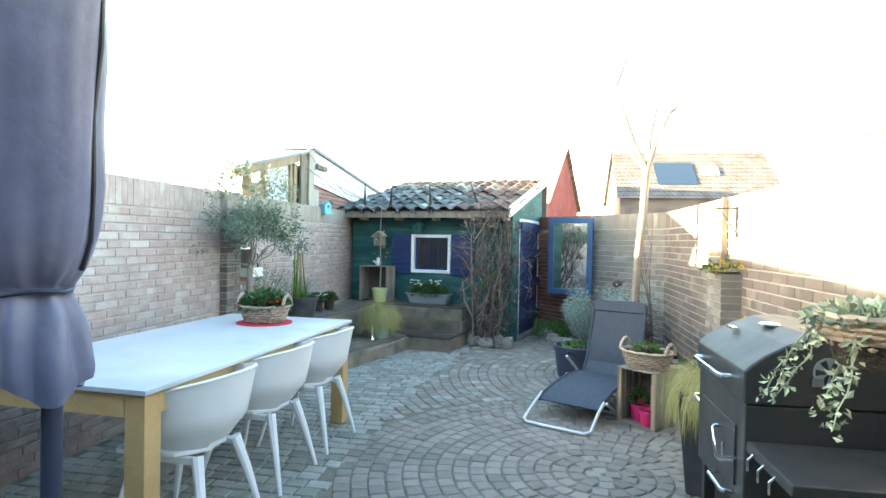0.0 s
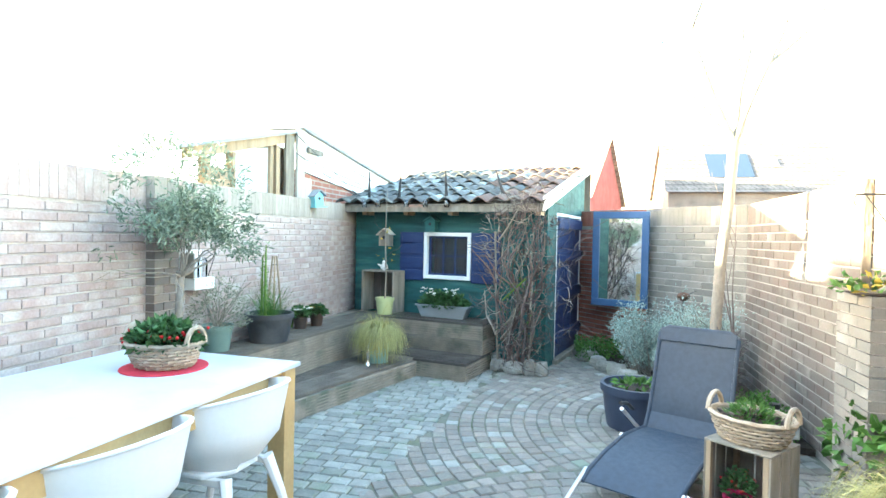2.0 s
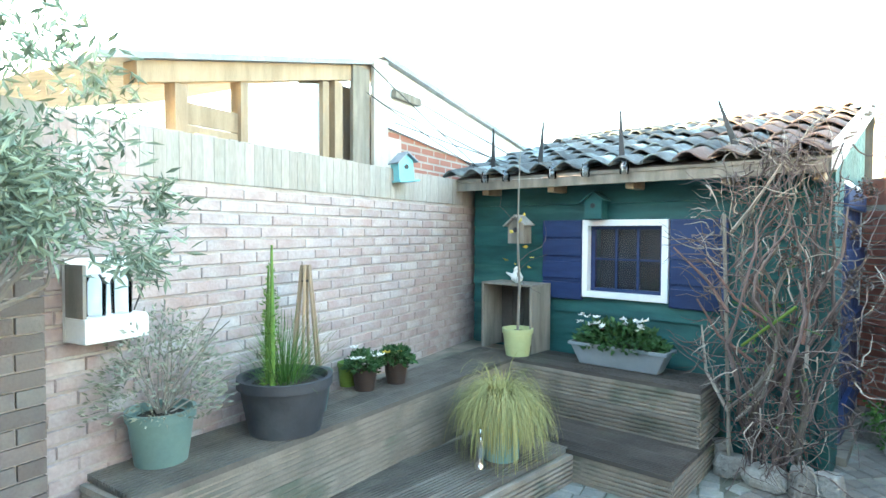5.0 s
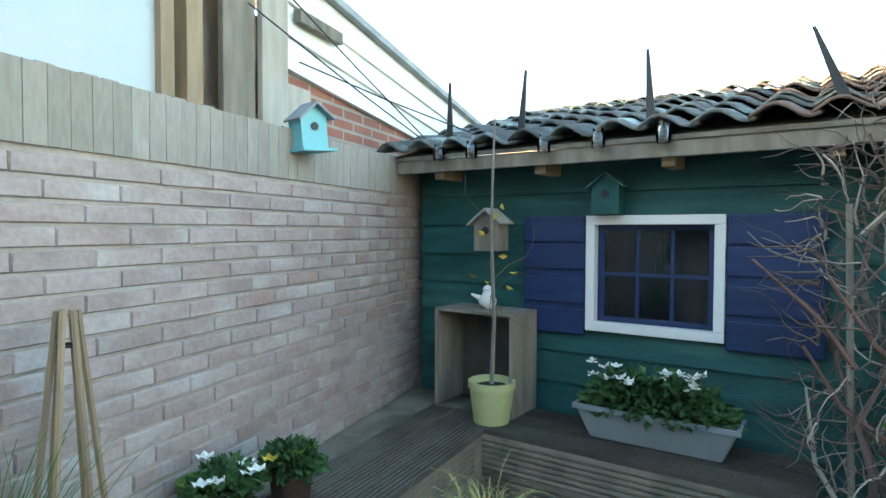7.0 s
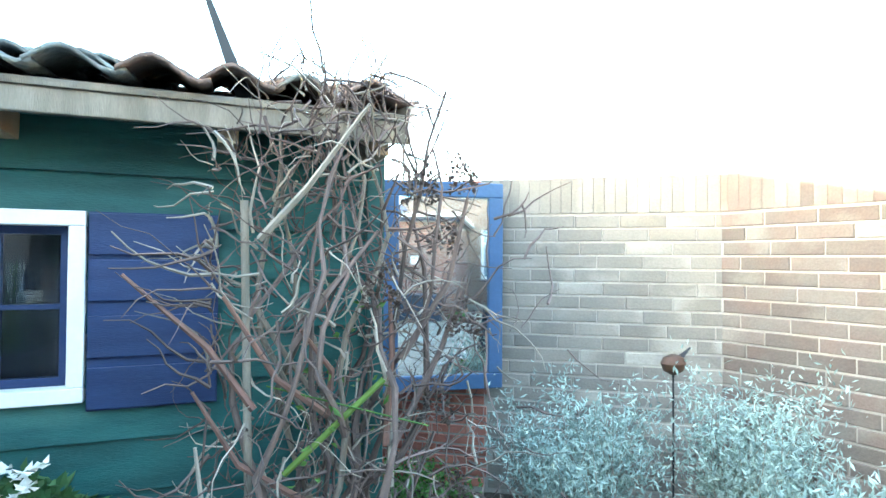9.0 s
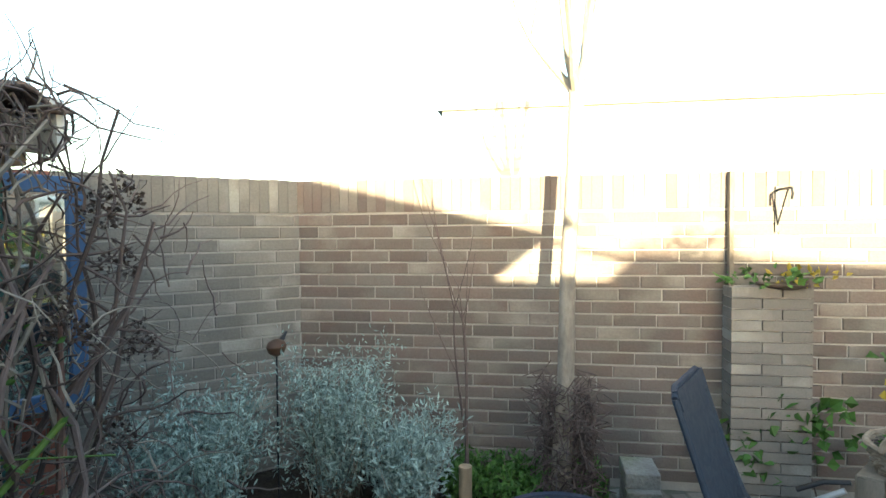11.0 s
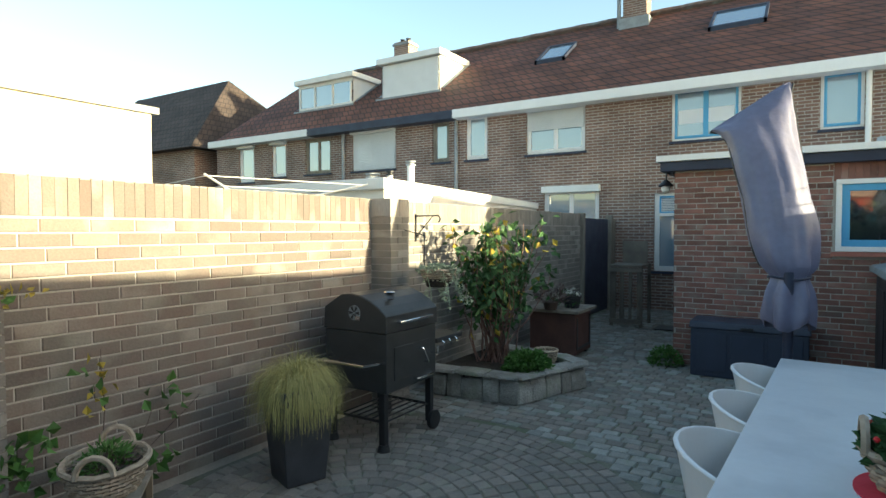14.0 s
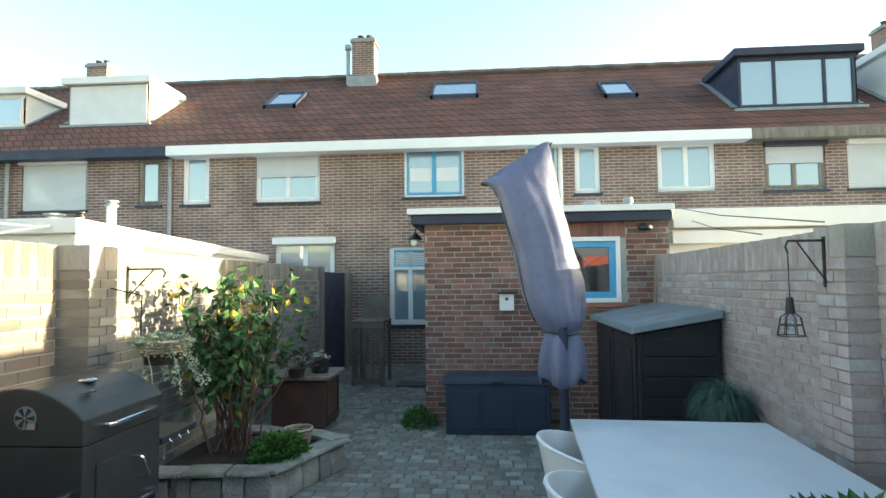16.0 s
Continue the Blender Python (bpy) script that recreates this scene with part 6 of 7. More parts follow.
# flagstone edge of the lavender bed
for i in range(11):
    t = i / 10
    x, y = 1.98 + 0.95 * t + 0.0, 9.62 - 2.2 * t ** 0.9
    rock(pose(x, y, 0, rnd(-8, 8), rnd(-6, 6), -60 + 50 * rnd(0, 1)), (rnd(.1, .14), rnd(.05, .08), rnd(.09, .14)), group="stones edging the bed")
structure("planting_bed", G().prism([(2.02, 9.95), (2.0, 9.5), (2.35, 8.7), (2.75, 7.9), (2.95, 7.4), (3.05, 6.75), (3.58, 6.62), (3.58, 8.52), (2.7, 9.44)], 0.0, 0.05), M_SOIL)


def shrub(at, size, n, m_, ln, wd, label, name="shrub", twig=M_TWIGPALE, nst=40, lift=0.7):
    s = thing(name, at, label, "shrub")
    b = [(rnd(-.12, .12) * size[0] * 3, rnd(-.12, .12) * size[1] * 3, 0) for i in range(nst)]
    t = [(rnd(-.8, .8) * size[0], rnd(-.8, .8) * size[1], (1 - 0.35 * rnd(0, 1) ** 2) * size[2] * rnd(.6, 1)) for i in range(nst)]
    stems("woody_growth", s, twig, b, t, 0.004, 0.0015, 0.05, 4, 5)
    g = G()
    for i in range(n):
        bb_, tt = random.choice(list(zip(b, t)))
        k = rnd(0.25, 1.08)
        p = Vector(bb_).lerp(Vector(tt), k) + ball_dir() * rnd(0.01, 0.11)
        g.leaf(p, ball_dir() + Vector((0, 0, lift)), ball_dir(), ln * rnd(.6, 1.2), wd)
    part("foliage", g, m_, s, kind="stuff")
    return s


shrub((2.62, 8.7, 0.04), (0.40, 0.36, 0.78), 9500, L_SILVER, 0.04, 0.011, "silver-grey lavender shrub before the brick wall", "lavender", nst=90)
shrub((3.1, 8.15, 0.04), (0.38, 0.36, 0.86), 9500, L_SILVER, 0.04, 0.011, "tall silver-grey lavender shrub in the corner bed", "lavender", nst=90)
shrub((2.92, 7.72, 0.04), (0.33, 0.3, 0.62), 5000, L_SILVER, 0.05, 0.013, "low silver-grey lavender shrub at the bed edge", "lavender", nst=60)
cv = thing("ground_cover", (3.22, 7.15, 0.05), "bright green periwinkle ground cover in the bed", "plant")
g = G()
for i in range(2600):
    g.leaf((rnd(-.24, .3), rnd(-.45, .4), rnd(0.0, 0.16)), ball_dir() + Vector((0, 0, .6)), ball_dir(), 0.045, 0.024)
part("foliage", g, L_BRIGHT, cv)
cv = thing("ground_cover", (2.1, 9.55, 0.05), "green creeping ground cover on the stones by the wall", "plant")
g = G()
for i in range(1200):
    g.leaf((rnd(-.2, .35), rnd(-.35, .25), rnd(0.0, 0.2)), ball_dir() + Vector((0, 0, .3)), ball_dir(), 0.035, 0.022)
part("foliage", g, L_BRIGHT, cv)
po = thing("wooden_post", (2.98, 7.42, 0), "short pale round wooden post at the bed edge", "post")
part("post", G().tube([(0, 0, 0), (0, 0, 0.32)], 0.035, 14), M_TIMBER, po, smooth=True)
ba = thing("bird_stake", (2.98, 8.45, 0), "rusty metal bird ornament on a thin garden stake", "ornament")
part("stake", G().tube([(0, 0, 0), (0, 0, 0.88)], 0.005, 6), M_BLACK, ba)
part("bird", G().lathe([(0.01, -0.055), (0.045, -0.035), (0.058, 0), (0.045, 0.025), (0.01, 0.04)], 14, (0, 0, 0.92), 1.15, 0.9), mat("rusty_metal", (0.10, 0.05, 0.03), (0.06, 0.035, 0.02), 14, 0.6, 0.4), ba)
part("tail", G().tube([(0.05, 0, 0.94), (0.13, 0, 0.98)], [0.02, 0.006], 8, flat=0.3), M_BLACK, ba)

# the round tub
p = plant_pot((2.42, 6.95, 0), 0.29, 0.34, M_PLBLUE, "large round dark blue builder's tub with young seedlings", taper=0.8, name="planting_tub", category="plant pot")
leafy("foliage", p, L_BRIGHT, 60, (0.2, 0.2, 0.08), (0, 0, 0.29), 0.07, 0.04)
# flowerpots by the crate, solar lamp, stones
sl = thing("garden_light", (3.36, 6.78, 0), "small black solar garden light in the bed", "garden light")
part("post", G().tube([(0, 0, 0), (0, 0, 0.24)], 0.035, 14), M_BLACK, sl)
part("band", G().tube([(0, 0, 0.2401), (0, 0, 0.275)], 0.034, 14), M_ALU, sl)
part("cap", G().tube([(0, 0, 0.2755), (0, 0, 0.31)], 0.037, 14), M_BLACK, sl)
st = thing("stone_block", (3.26, 6.5, 0), "stacked pale concrete blocks by the wall", "stone block")
for z, o in ((0.0, 0.02), (0.085, -0.01), (0.17, 0.03)):
    part("block", G().box(-0.12 + o, 0.12 + o, -0.09, 0.09, z, z + 0.082), M_STONE, st, bevel=0.006)

# trees
def limb(g, p, d, L_, r, depth, tips, bend=0.18, k=5, split=2, up=0.15):
    pts, rs = [Vector(p)], [r]
    d = Vector(d).normalized()
    for i in range(k):
        d = (d + ball_dir() * bend + Vector((0, 0, up * 0.3))).normalized()
        pts.append(pts[-1] + d * L_ / k)
        rs.append(r * (1 - 0.5 * (i + 1) / k))
    g.tube(pts, rs, 8 if r > 0.02 else 5)
    if depth == 0:
        tips.append((pts[-1], d))
        return
    for s in range(split):
        j = k if s == 0 else random.randint(2, k)
        limb(g, pts[j], (d + ball_dir() * 0.75 + Vector((0, 0, up))).normalized(), L_ * rnd(.55, .8), rs[j] * 0.75, depth - 1, tips, bend, k, split, up)


tree = thing("bare_tree", (3.0, 6.9, 0), "bare young tree with pale smooth bark beside the wall", "tree")
g, tips = G(), []
g.tube([(0.05, 0.03, 0), (0.0, 0.03, 0.35), (-0.03, 0.01, 0.8), (-0.01, 0.0, 1.3), (0.03, -0.03, 1.8), (0.05, -0.05, 2.25)], [0.06, 0.05, 0.042, 0.039, 0.037, 0.04], 14)
part("trunk", g, M_BARKPALE, tree)
g = G()
for dx, dy, dz, L_ in ((-0.35, -0.3, 1.0, 0.9), (0.35, -0.1, 1.0, 1.0), (0.0, 0.25, 1.0, 1.0), (-0.6, 0.1, 0.7, .6), (0.5, 0.4, .8, .7)):
    limb(g, (0.05, -0.05, 2.22), (dx, dy, dz), L_, 0.026, 3, tips, 0.16, 5, 2, 0.25)
part("crown_branch", g, M_BARKPALE, tree)
g = G()
for i in range(620):
    a, h = rnd(0, 6.28), rnd(0.05, 0.78)
    p = Vector((0.1 * math.cos(a), 0.12 * math.sin(a), h))
    g.tube([p * 1, p + ball_dir() * 0.06, p + ball_dir() * 0.12], 0.003, 4)
part("dead_climber", g, M_TWIG, tree)
sap = thing("sapling", (3.25, 7.45, 0.04), "thin bare sapling by the brick wall", "tree")
g, tips = G(), []
limb(g, (0, 0, 0), (0, 0, 1), 1.0, 0.013, 2, tips, 0.08, 6, 3, 0.5)
part("stem", g, M_TWIG, sap, kind="stuff")

olive = thing("olive_tree", (-0.64, 5.43, 0), "standard olive tree with a round grey-green crown", "tree")
g, tips = G(), []
part("trunk", G().tube([(0, 0, 0), (0.015, 0, 0.4), (-0.01, 0.01, 0.8), (0.01, 0, 1.22)], [0.036, 0.028, 0.026, 0.027], 12), M_BARKPALE, olive)
for i in range(9):
    limb(g, (0.01, 0, 1.18), (rnd(-1, 1), rnd(-1, 1), rnd(0.1, 0.9)), 0.23, 0.011, 3, tips, 0.25, 4, 2, 0.1)
part("crown_branch", g, M_BARKPALE, olive, kind="stuff")
g = G()
for i in range(8500):
    if rnd(0, 1) < 0.6:
        p, d = random.choice(tips)
        p = p + ball_dir() * rnd(0, 0.12)
    else:
        v = ball_dir()
        q_ = rnd(0.45, 1) ** 0.5
        p = Vector((v.x * 0.45 * q_, v.y * 0.45 * q_, 1.76 + v.z * 0.38 * q_))
        if noise.noise(p * 4.5) < -0.02 - 0.1 * (1.9 - p.z):
            continue
    if p.z < 1.3:
        continue
    g.leaf(p, ball_dir() + Vector((p.x, p.y, (p.z - 1.6))) * 1.2, ball_dir(), rnd(0.035, 0.065), 0.012)
part("foliage", g, L_OLIVE, olive)
lb = thing("lantern_shelf", (-0.92, 6.0, 1.04), "small whitewashed wall shelf holding two glass lanterns", "wall shelf")
part("shelf", G().box(-0.06, 0.06, -0.12, 0.12, 0, 0.09), M_CREAM, lb, bevel=0.003)
part("back", G().box(-0.078, -0.061, -0.12, 0.12, 0.0, 0.3), M_CREAM, lb)
part("side", G().box(-0.06, 0.05, -0.12, -0.108, 0.091, 0.28), M_GREYWOOD, lb)
for y in (-0.05, 0.05):
    part("lantern", G().lathe([(0.035, 0.0), (0.038, 0.12), (0.02, 0.15)], 14, (0, y, 0.092)), G_CLEAR, lb)
part("wire", G().tube([(0.03, 0.08, 0.1), (0.05, 0.13, 0.25), (0.0, 0.1, 0.3)], 0.003, 5), M_BLACK, lb)

# raised stone bed with the rose bush
def rough(x0, x1, y0, y1, z0, z1, m, k=1.0):
    """A hewn block: uneven corners and a bulging front."""
    g = G()
    j = lambda: rnd(-.011, .011) * k
    xm = (x0 + x1) / 2 + rnd(-.03, .03)
    top = [(x0 + j(), y0 + 0.012 * k + j()), (xm, y0 + j() * 1.4), (x1 + j(), y0 + 0.012 * k + j()), (x1 + j(), y1), (xm, y1), (x0 + j(), y1)]
    mid = [(x0, y0 - 0.006 * k + j()), (xm + j(), y0 - 0.014 * k + j()), (x1, y0 - 0.006 * k + j()), (x1, y1), (xm, y1), (x0, y1)]
    zs = [z1 + j() * 0.8 for i in range(6)]
    g.add([(*p, z0) for p in mid] + [(*p, z0 + (z1 - z0) * rnd(.4, .65)) for p in mid] + [(*p, z) for p, z in zip(top, zs)],
          [tuple(reversed(range(6))), tuple(range(12, 18))] + [(r * 6 + i, r * 6 + (i + 1) % 6, r * 6 + 6 + (i + 1) % 6, r * 6 + 6 + i) for r in (0, 1) for i in range(6)], m)
    return g


bed = thing("stone_planter", (0, 0, 0), "low raised bed of rough stone blocks with flat capping stones", "raised bed")
poly = [(3.39, 2.12), (2.45, 2.02), (2.12, 1.12), (2.45, 0.88), (3.39, 0.7)]
part("soil", G().prism([(3.39, 2.04), (2.52, 1.95), (2.22, 1.16), (2.5, 0.98), (3.39, 0.8)], 0.0, 0.22), M_SOIL, bed)
for (ax, ay), (bx, by) in zip(poly[:-1], poly[1:]):
    L_ = math.hypot(bx - ax, by - ay)
    n = max(2, round(L_ / 0.2))
    m_ = Matrix.Translation((ax, ay, 0)) @ Matrix.Rotation(math.atan2(by - ay, bx - ax), 4, "Z")
    e = [0] + sorted((i + rnd(-.25, .25)) / n for i in range(1, n)) + [1]
    for a, b in zip(e[:-1], e[1:]):
        o = rnd(-.012, .012)
        part("stone", rough(a * L_ + 0.004, b * L_ - 0.004, o, 0.11, 0, 0.21 + rnd(-.012, .006), m_), M_STONE, bed, bevel=0.01)
    n = max(1, round(L_ / 0.33))
    for i in range(n):
        part("cap_stone", rough(i * L_ / n + 0.006, (i + 1) * L_ / n - 0.006, -0.035, 0.16, 0.226, 0.256 + rnd(0, .014), m_, 0.6), M_STONE, bed, bevel=0.008)
bush = thing("rose_bush", (3.02, 1.36, 0.22), "tall straggling bush with green and yellowing leaves", "shrub")
b = [(rnd(-.16, .16), rnd(-.16, .16), 0) for i in range(52)]
t = [(rnd(-.46, .38), rnd(-.7, .46), rnd(0.7, 1.5)) for i in b]
t = [(max(x, -0.2) if y > 0.05 else x, y, z) for x, y, z in t]
stems("woody_growth", bush, M_REDTWIG, b, t, 0.009, 0.003, 0.12, 5, 7)
gg, gy = G(), G()
for i in range(1300):
    b_, t_ = random.choice(list(zip(b, t)))
    p = Vector(b_).lerp(Vector(t_), rnd(0.3, 1.06) ** 0.6) + ball_dir() * rnd(0.02, 0.13)
    if p.x < -0.26 and p.y > 0.08:
        continue
    (gy if rnd(0, 1) < (0.18 if p.z > 1.0 else 0.06) else gg).leaf(p, ball_dir() + Vector((0, 0, -0.5)), ball_dir(), rnd(0.07, 0.12), rnd(0.045, 0.08))
part("foliage", gg, L_GREEN, bush)
part("yellow_foliage", gy, L_YELLOW, bush)
mint = thing("mint_plant", (2.55, 1.6, 0.22), "dense mound of bright green mint at the planter edge", "plant")
leafy("foliage", mint, L_BRIGHT, 1500, (0.22, 0.26, 0.17), (0, 0, 0.02), 0.05, 0.032, lift=0.9)
wb = wicker_basket((2.52, 1.2, 0.222), 0.11, 0.11, 0.13, "small round wicker basket in the raised bed", handles=())
hb = wicker_basket((3.0, 2.5, 1.09), 0.15, 0.15, 0.15, "hanging wicker basket with trailing silver plant on the wall", handles=(), hang=True)
leafy("trailing_plant", hb, L_SILVERGREEN, 460, (0.18, 0.18, 0.06), (0, 0, 0.13), 0.04, 0.024)
tr_b = [(-.1, .1, .14), (-.14, .02, .14), (0.05, 0.12, .14), (-.1, -.1, .14), (.05, -.14, .14)]
tr_t = [(-.24, .2, -.16), (-.26, .02, -.1), (-.05, .24, -.2), (-.2, -.2, -.14), (.1, -.22, -.12)]
stems("trailer", hb, L_SILVERGREEN, tr_b, tr_t, 0.004, 0.002, 0.04)
g = G()
for i in range(300):
    k = i % 5
    p = Vector(tr_b[k]).lerp(Vector(tr_t[k]), rnd(0, 1.05)) + ball_dir() * 0.022
    g.leaf(p, ball_dir() + Vector((0, 0, -.3)), ball_dir(), rnd(.022, .036), rnd(.014, .02))
part("trailing_foliage", g, L_SILVERGREEN, hb, kind="stuff")
part("hanger", G().tube([(0.15, 0, 0.15), (0.16, -0.02, 0.45), (0.38, -0.02, 0.5)], 0.005, 6), M_BLACK, hb)


def wall_bracket(at, rz, label, reach=1.0):
    b = thing("hanging_bracket", Matrix.Translation(at) @ Matrix.Rotation(radians(rz), 4, "Z") @ Matrix.Diagonal((reach, 1, 1, 1)), label, "bracket")
    part("plate", G().box(0, 0.008, -0.012, 0.012, -0.24, 0.02), M_BLACK, b)
    part("arm", G().tube([(0.004, 0, 0), (0.2, 0, 0), (0.26, 0, -0.0), (0.28, 0, -0.03), (0.265, 0, -0.06)], 0.007, 6), M_BLACK, b)
    part("brace", G().tube([(0.004, 0, -0.2), (0.2, 0, 0)], 0.005, 6), M_BLACK, b)


wall_bracket((3.385, 2.3, 1.72), 180, "black iron hanging-basket bracket on the brick pier")
wall_bracket((-0.86, 3.06, 1.8), 0, "black iron lamp bracket on the brick wall", 0.68)
wall_bracket((3.585, 5.70, 1.76), 180, "black iron bracket on the sunlit wall pier", 0.7)
cg = thing("cage_lamp", (-0.68, 3.06, 1.31), "black wire cage lamp hanging from the bracket", "lamp")
part("socket", G().tube([(0, 0, 0.115), (0, 0, 0.2)], [0.024, 0.016], 12), M_BLACK, cg)
part("bulb", G().lathe([(0.012, 0.115), (0.022, 0.09), (0.024, 0.065), (0.01, 0.03)], 14), G_CLEAR, cg)
part("flex", G().tube([(0, 0, 0.2), (0, 0, 0.43)], 0.003, 5), M_BLACK, cg)
for i in range(8):
    a = i * math.pi / 4
    part("wire", G().tube([(0.02 * math.cos(a), 0.02 * math.sin(a), 0.118), (0.048 * math.cos(a), 0.048 * math.sin(a), 0.1), (0.066 * math.cos(a), 0.066 * math.sin(a), 0.005)], 0.0028, 5), M_BLACK, cg)
for r_, z_ in ((0.066, 0.005), (0.055, 0.06)):
    part("ring", G().tube([(r_ * math.cos(i * .5236), r_ * math.sin(i * .5236), z_) for i in range(12)], 0.0028, 5, closed=True), M_BLACK, cg)
fd = thing("pier_dish", (3.5, 5.7, 1.205), "flat dark dish with a trailing plant on the low pier", "plant pot")
part("dish", G().lathe([(0.06, 0), (0.13, 0.02), (0.13, 0.03)], 20), M_POTBROWN, fd)
leafy("foliage", fd, L_BRIGHT, 60, (0.16, 0.26, 0.1), (0, 0.08, 0.02), 0.06, 0.035)
leafy("dry_foliage", fd, L_YELLOW, 24, (0.12, 0.26, 0.1), (0, -0.15, 0.02), 0.05, 0.03)
iv = thing("wall_climber", (3.52, 5.2, 0), "young climber with green and yellow leaves against the wall", "climber")
stems("stems", iv, M_TWIG, [(0, .5, 0), (0, .3, 0), (0, .0, 0), (0, -.1, 0), (0, .1, 0)], [(.02, .75, .5), (0, .5, .65), (0, -.4, .55), (0, -.1, .95), (0, -.7, .55)], 0.005, 0.002, 0.06)
g = G()
for c, n in (((0, .78, .32), 46), ((0, .5, .5), 50), ((0, .3, .5), 26), ((0, -.45, .6), 14), ((0, -.05, .78), 5), ((0, -.35, .3), 14), ((0, .6, .25), 18), ((0, .2, .3), 14)):
    for i in range(n):
        g.leaf((c[0] - rnd(0, .07), c[1] + rnd(-.13, .13), c[2] + rnd(-.1, .1)), ball_dir() + Vector((-.9, 0, -.3)), ball_dir(), rnd(.06, .10), rnd(.05, .08))
part("foliage", g, L_BRIGHT, iv)
g = G()
for i in range(12):
    g.leaf((-.03, -.08 + rnd(-.07, .07), .68 + rnd(-.1, .28)), ball_dir() + Vector((-.6, 0, 0)), ball_dir(), .06, .045)
part("yellow_foliage", g, L_YELLOW, iv)

# ---- by the house ----
sb = thing("storage_box", (0.78, -0.22, 0), "dark blue-grey resin garden storage box against the house", "storage box")
part("body", G().box(-0.55, 0.55, -0.22, 0.22, 0, 0.52), M_PLBLUE, sb, bevel=0.012)
part("lid", G().box(-0.57, 0.57, -0.24, 0.24, 0.522, 0.6, inset=0.015), M_PLBLUE, sb, bevel=0.012)
for i in range(3):
    part("panel", G().box(-0.5 + i * 0.345, -0.19 + i * 0.345, 0.221, 0.232, 0.06, 0.47), M_PLBLUE, sb, bevel=0.006)
part("latch", G().box(-0.06, 0.06, 0.24, 0.252, 0.53, 0.56), M_BLACK, sb)
cb = thing("storage_cabinet", (-0.62, 0.5, 0), "low black resin storage shed with a grey sloping lid", "storage cabinet")
part("body", G().add([(-0.35, -0.86, 0), (0.29, -0.86, 0), (0.29, 0.9, 0), (-0.35, 0.9, 0), (-0.35, -0.86, 1.29), (0.29, -0.86, 1.17), (0.29, 0.9, 1.17), (-0.35, 0.9, 1.29)],
                     [(3, 2, 1, 0), (4, 5, 6, 7), (0, 1, 5, 4), (1, 2, 6, 5), (2, 3, 7, 6), (3, 0, 4, 7)]), M_PLBLACK, cb, bevel=0.01)
for i in range(7):
    part("groove_panel", G().box(-0.31, 0.25, 0.901, 0.912, 0.05 + i * 0.158, 0.195 + i * 0.158), M_PLBLACK, cb, bevel=0.005)
for y in (-0.81, 0.03):
    d = part("door", G().box(0.291, 0.303, y, y + 0.81, 0.05, 1.14), M_PLBLACK, cb, bevel=0.006)
    part("door_panel", G().box(0.3035, 0.312, y + 0.1, y + 0.71, 0.15, 1.04), M_PLBLACK, d, bevel=0.005)
part("lid", G().add([(-0.36, -0.9, 1.3), (0.36, -0.9, 1.175), (0.36, 0.96, 1.175), (-0.36, 0.96, 1.3), (-0.36, -0.9, 1.37), (0.34, -0.9, 1.235), (0.34, 0.94, 1.235), (-0.36, 0.94, 1.37)], [(3, 2, 1, 0), (4, 5, 6, 7), (0, 1, 5, 4), (1, 2, 6, 5), (2, 3, 7, 6), (3, 0, 4, 7)]), M_LIDGREY, cb, bevel=0.012)
for x in (-0.25, 0.02, 0.28):
    part("bolt", G().tube([(x, 0.945, 1.275 - (x + .36) * .165), (x, 0.968, 1.275 - (x + .36) * .165)], 0.012, 10), M_BLACK, cb)
bs_ = thing("potting_bench", (2.95, -0.35, 0), "dark wooden rabbit-hutch style bench with pots on top", "bench")
part("cabinet", G().box(-0.3, 0.3, -0.3, 0.3, 0.04, 0.55), mat("dark_red_wood", (0.10, 0.05, 0.04), (0.07, 0.035, 0.03), 4, 0.7, 0.3), bs_, bevel=0.01)
part("top", G().box(-0.36, 0.36, -0.36, 0.36, 0.56, 0.6), M_GREYWOOD, bs_, bevel=0.006)
part("lattice", G().box(-0.31, -0.301, -0.25, 0.25, 0.1, 0.13).box(-0.31, -0.301, -0.25, -0.22, 0.13, 0.5).box(-0.31, -0.301, 0.22, 0.25, 0.13, 0.5), M_BLACK, bs_)
for x in (-0.27, 0.22):
    for y in (-0.27, 0.22):
        part("foot", G().box(x, x + 0.05, y, y + 0.05, 0, 0.04), M_BLACK, bs_)
p = plant_pot((2.78, -0.3, 0.6), 0.12, 0.16, M_PLBLACK, "black pot of small white flowers on the bench")
leafy("foliage", p, L_WHITE, 40, (0.11, 0.11, 0.08), (0, 0, 0.16), 0.03, 0.02)
p = plant_pot((2.95, 0.0, 0.6), 0.1, 0.1, M_POTBROWN, "brown pot of russet dried leaves on the bench")
leafy("foliage", p, M_TWIG, 120, (0.2, 0.2, 0.25), (0, 0, 0.1), 0.07, 0.04)
leafy("green_foliage", p, L_GREEN, 70, (0.2, 0.2, 0.2), (-.1, -.3, 0.02), 0.06, 0.03)
rl = thing("slatted_stand", (2.75, -3.1, 0), "weathered slatted wooden plant stand beside the gate", "plant stand")
part("top", G().box(-0.25, 0.27, -0.35, 0.35, 0.98, 1.02), M_DECKTOP, rl, bevel=0.004)
for i in range(4):
    part("slat", G().box(-0.22 + 0.13 * i, -0.17 + 0.13 * i, 0.3, 0.32, 0.1, 0.94), M_DECKTOP, rl)
for z in (0.06, 0.9):
    part("rail", G().box(-0.25, 0.27, 0.32, 0.34, z, z + 0.07), M_DECKTOP, rl)
for x in (-0.25, 0.22):
    for y in (-0.33, 0.26):
        part("post", G().box(x, x + 0.05, y, y + 0.04, 0, 0.978), M_DECKTOP, rl)
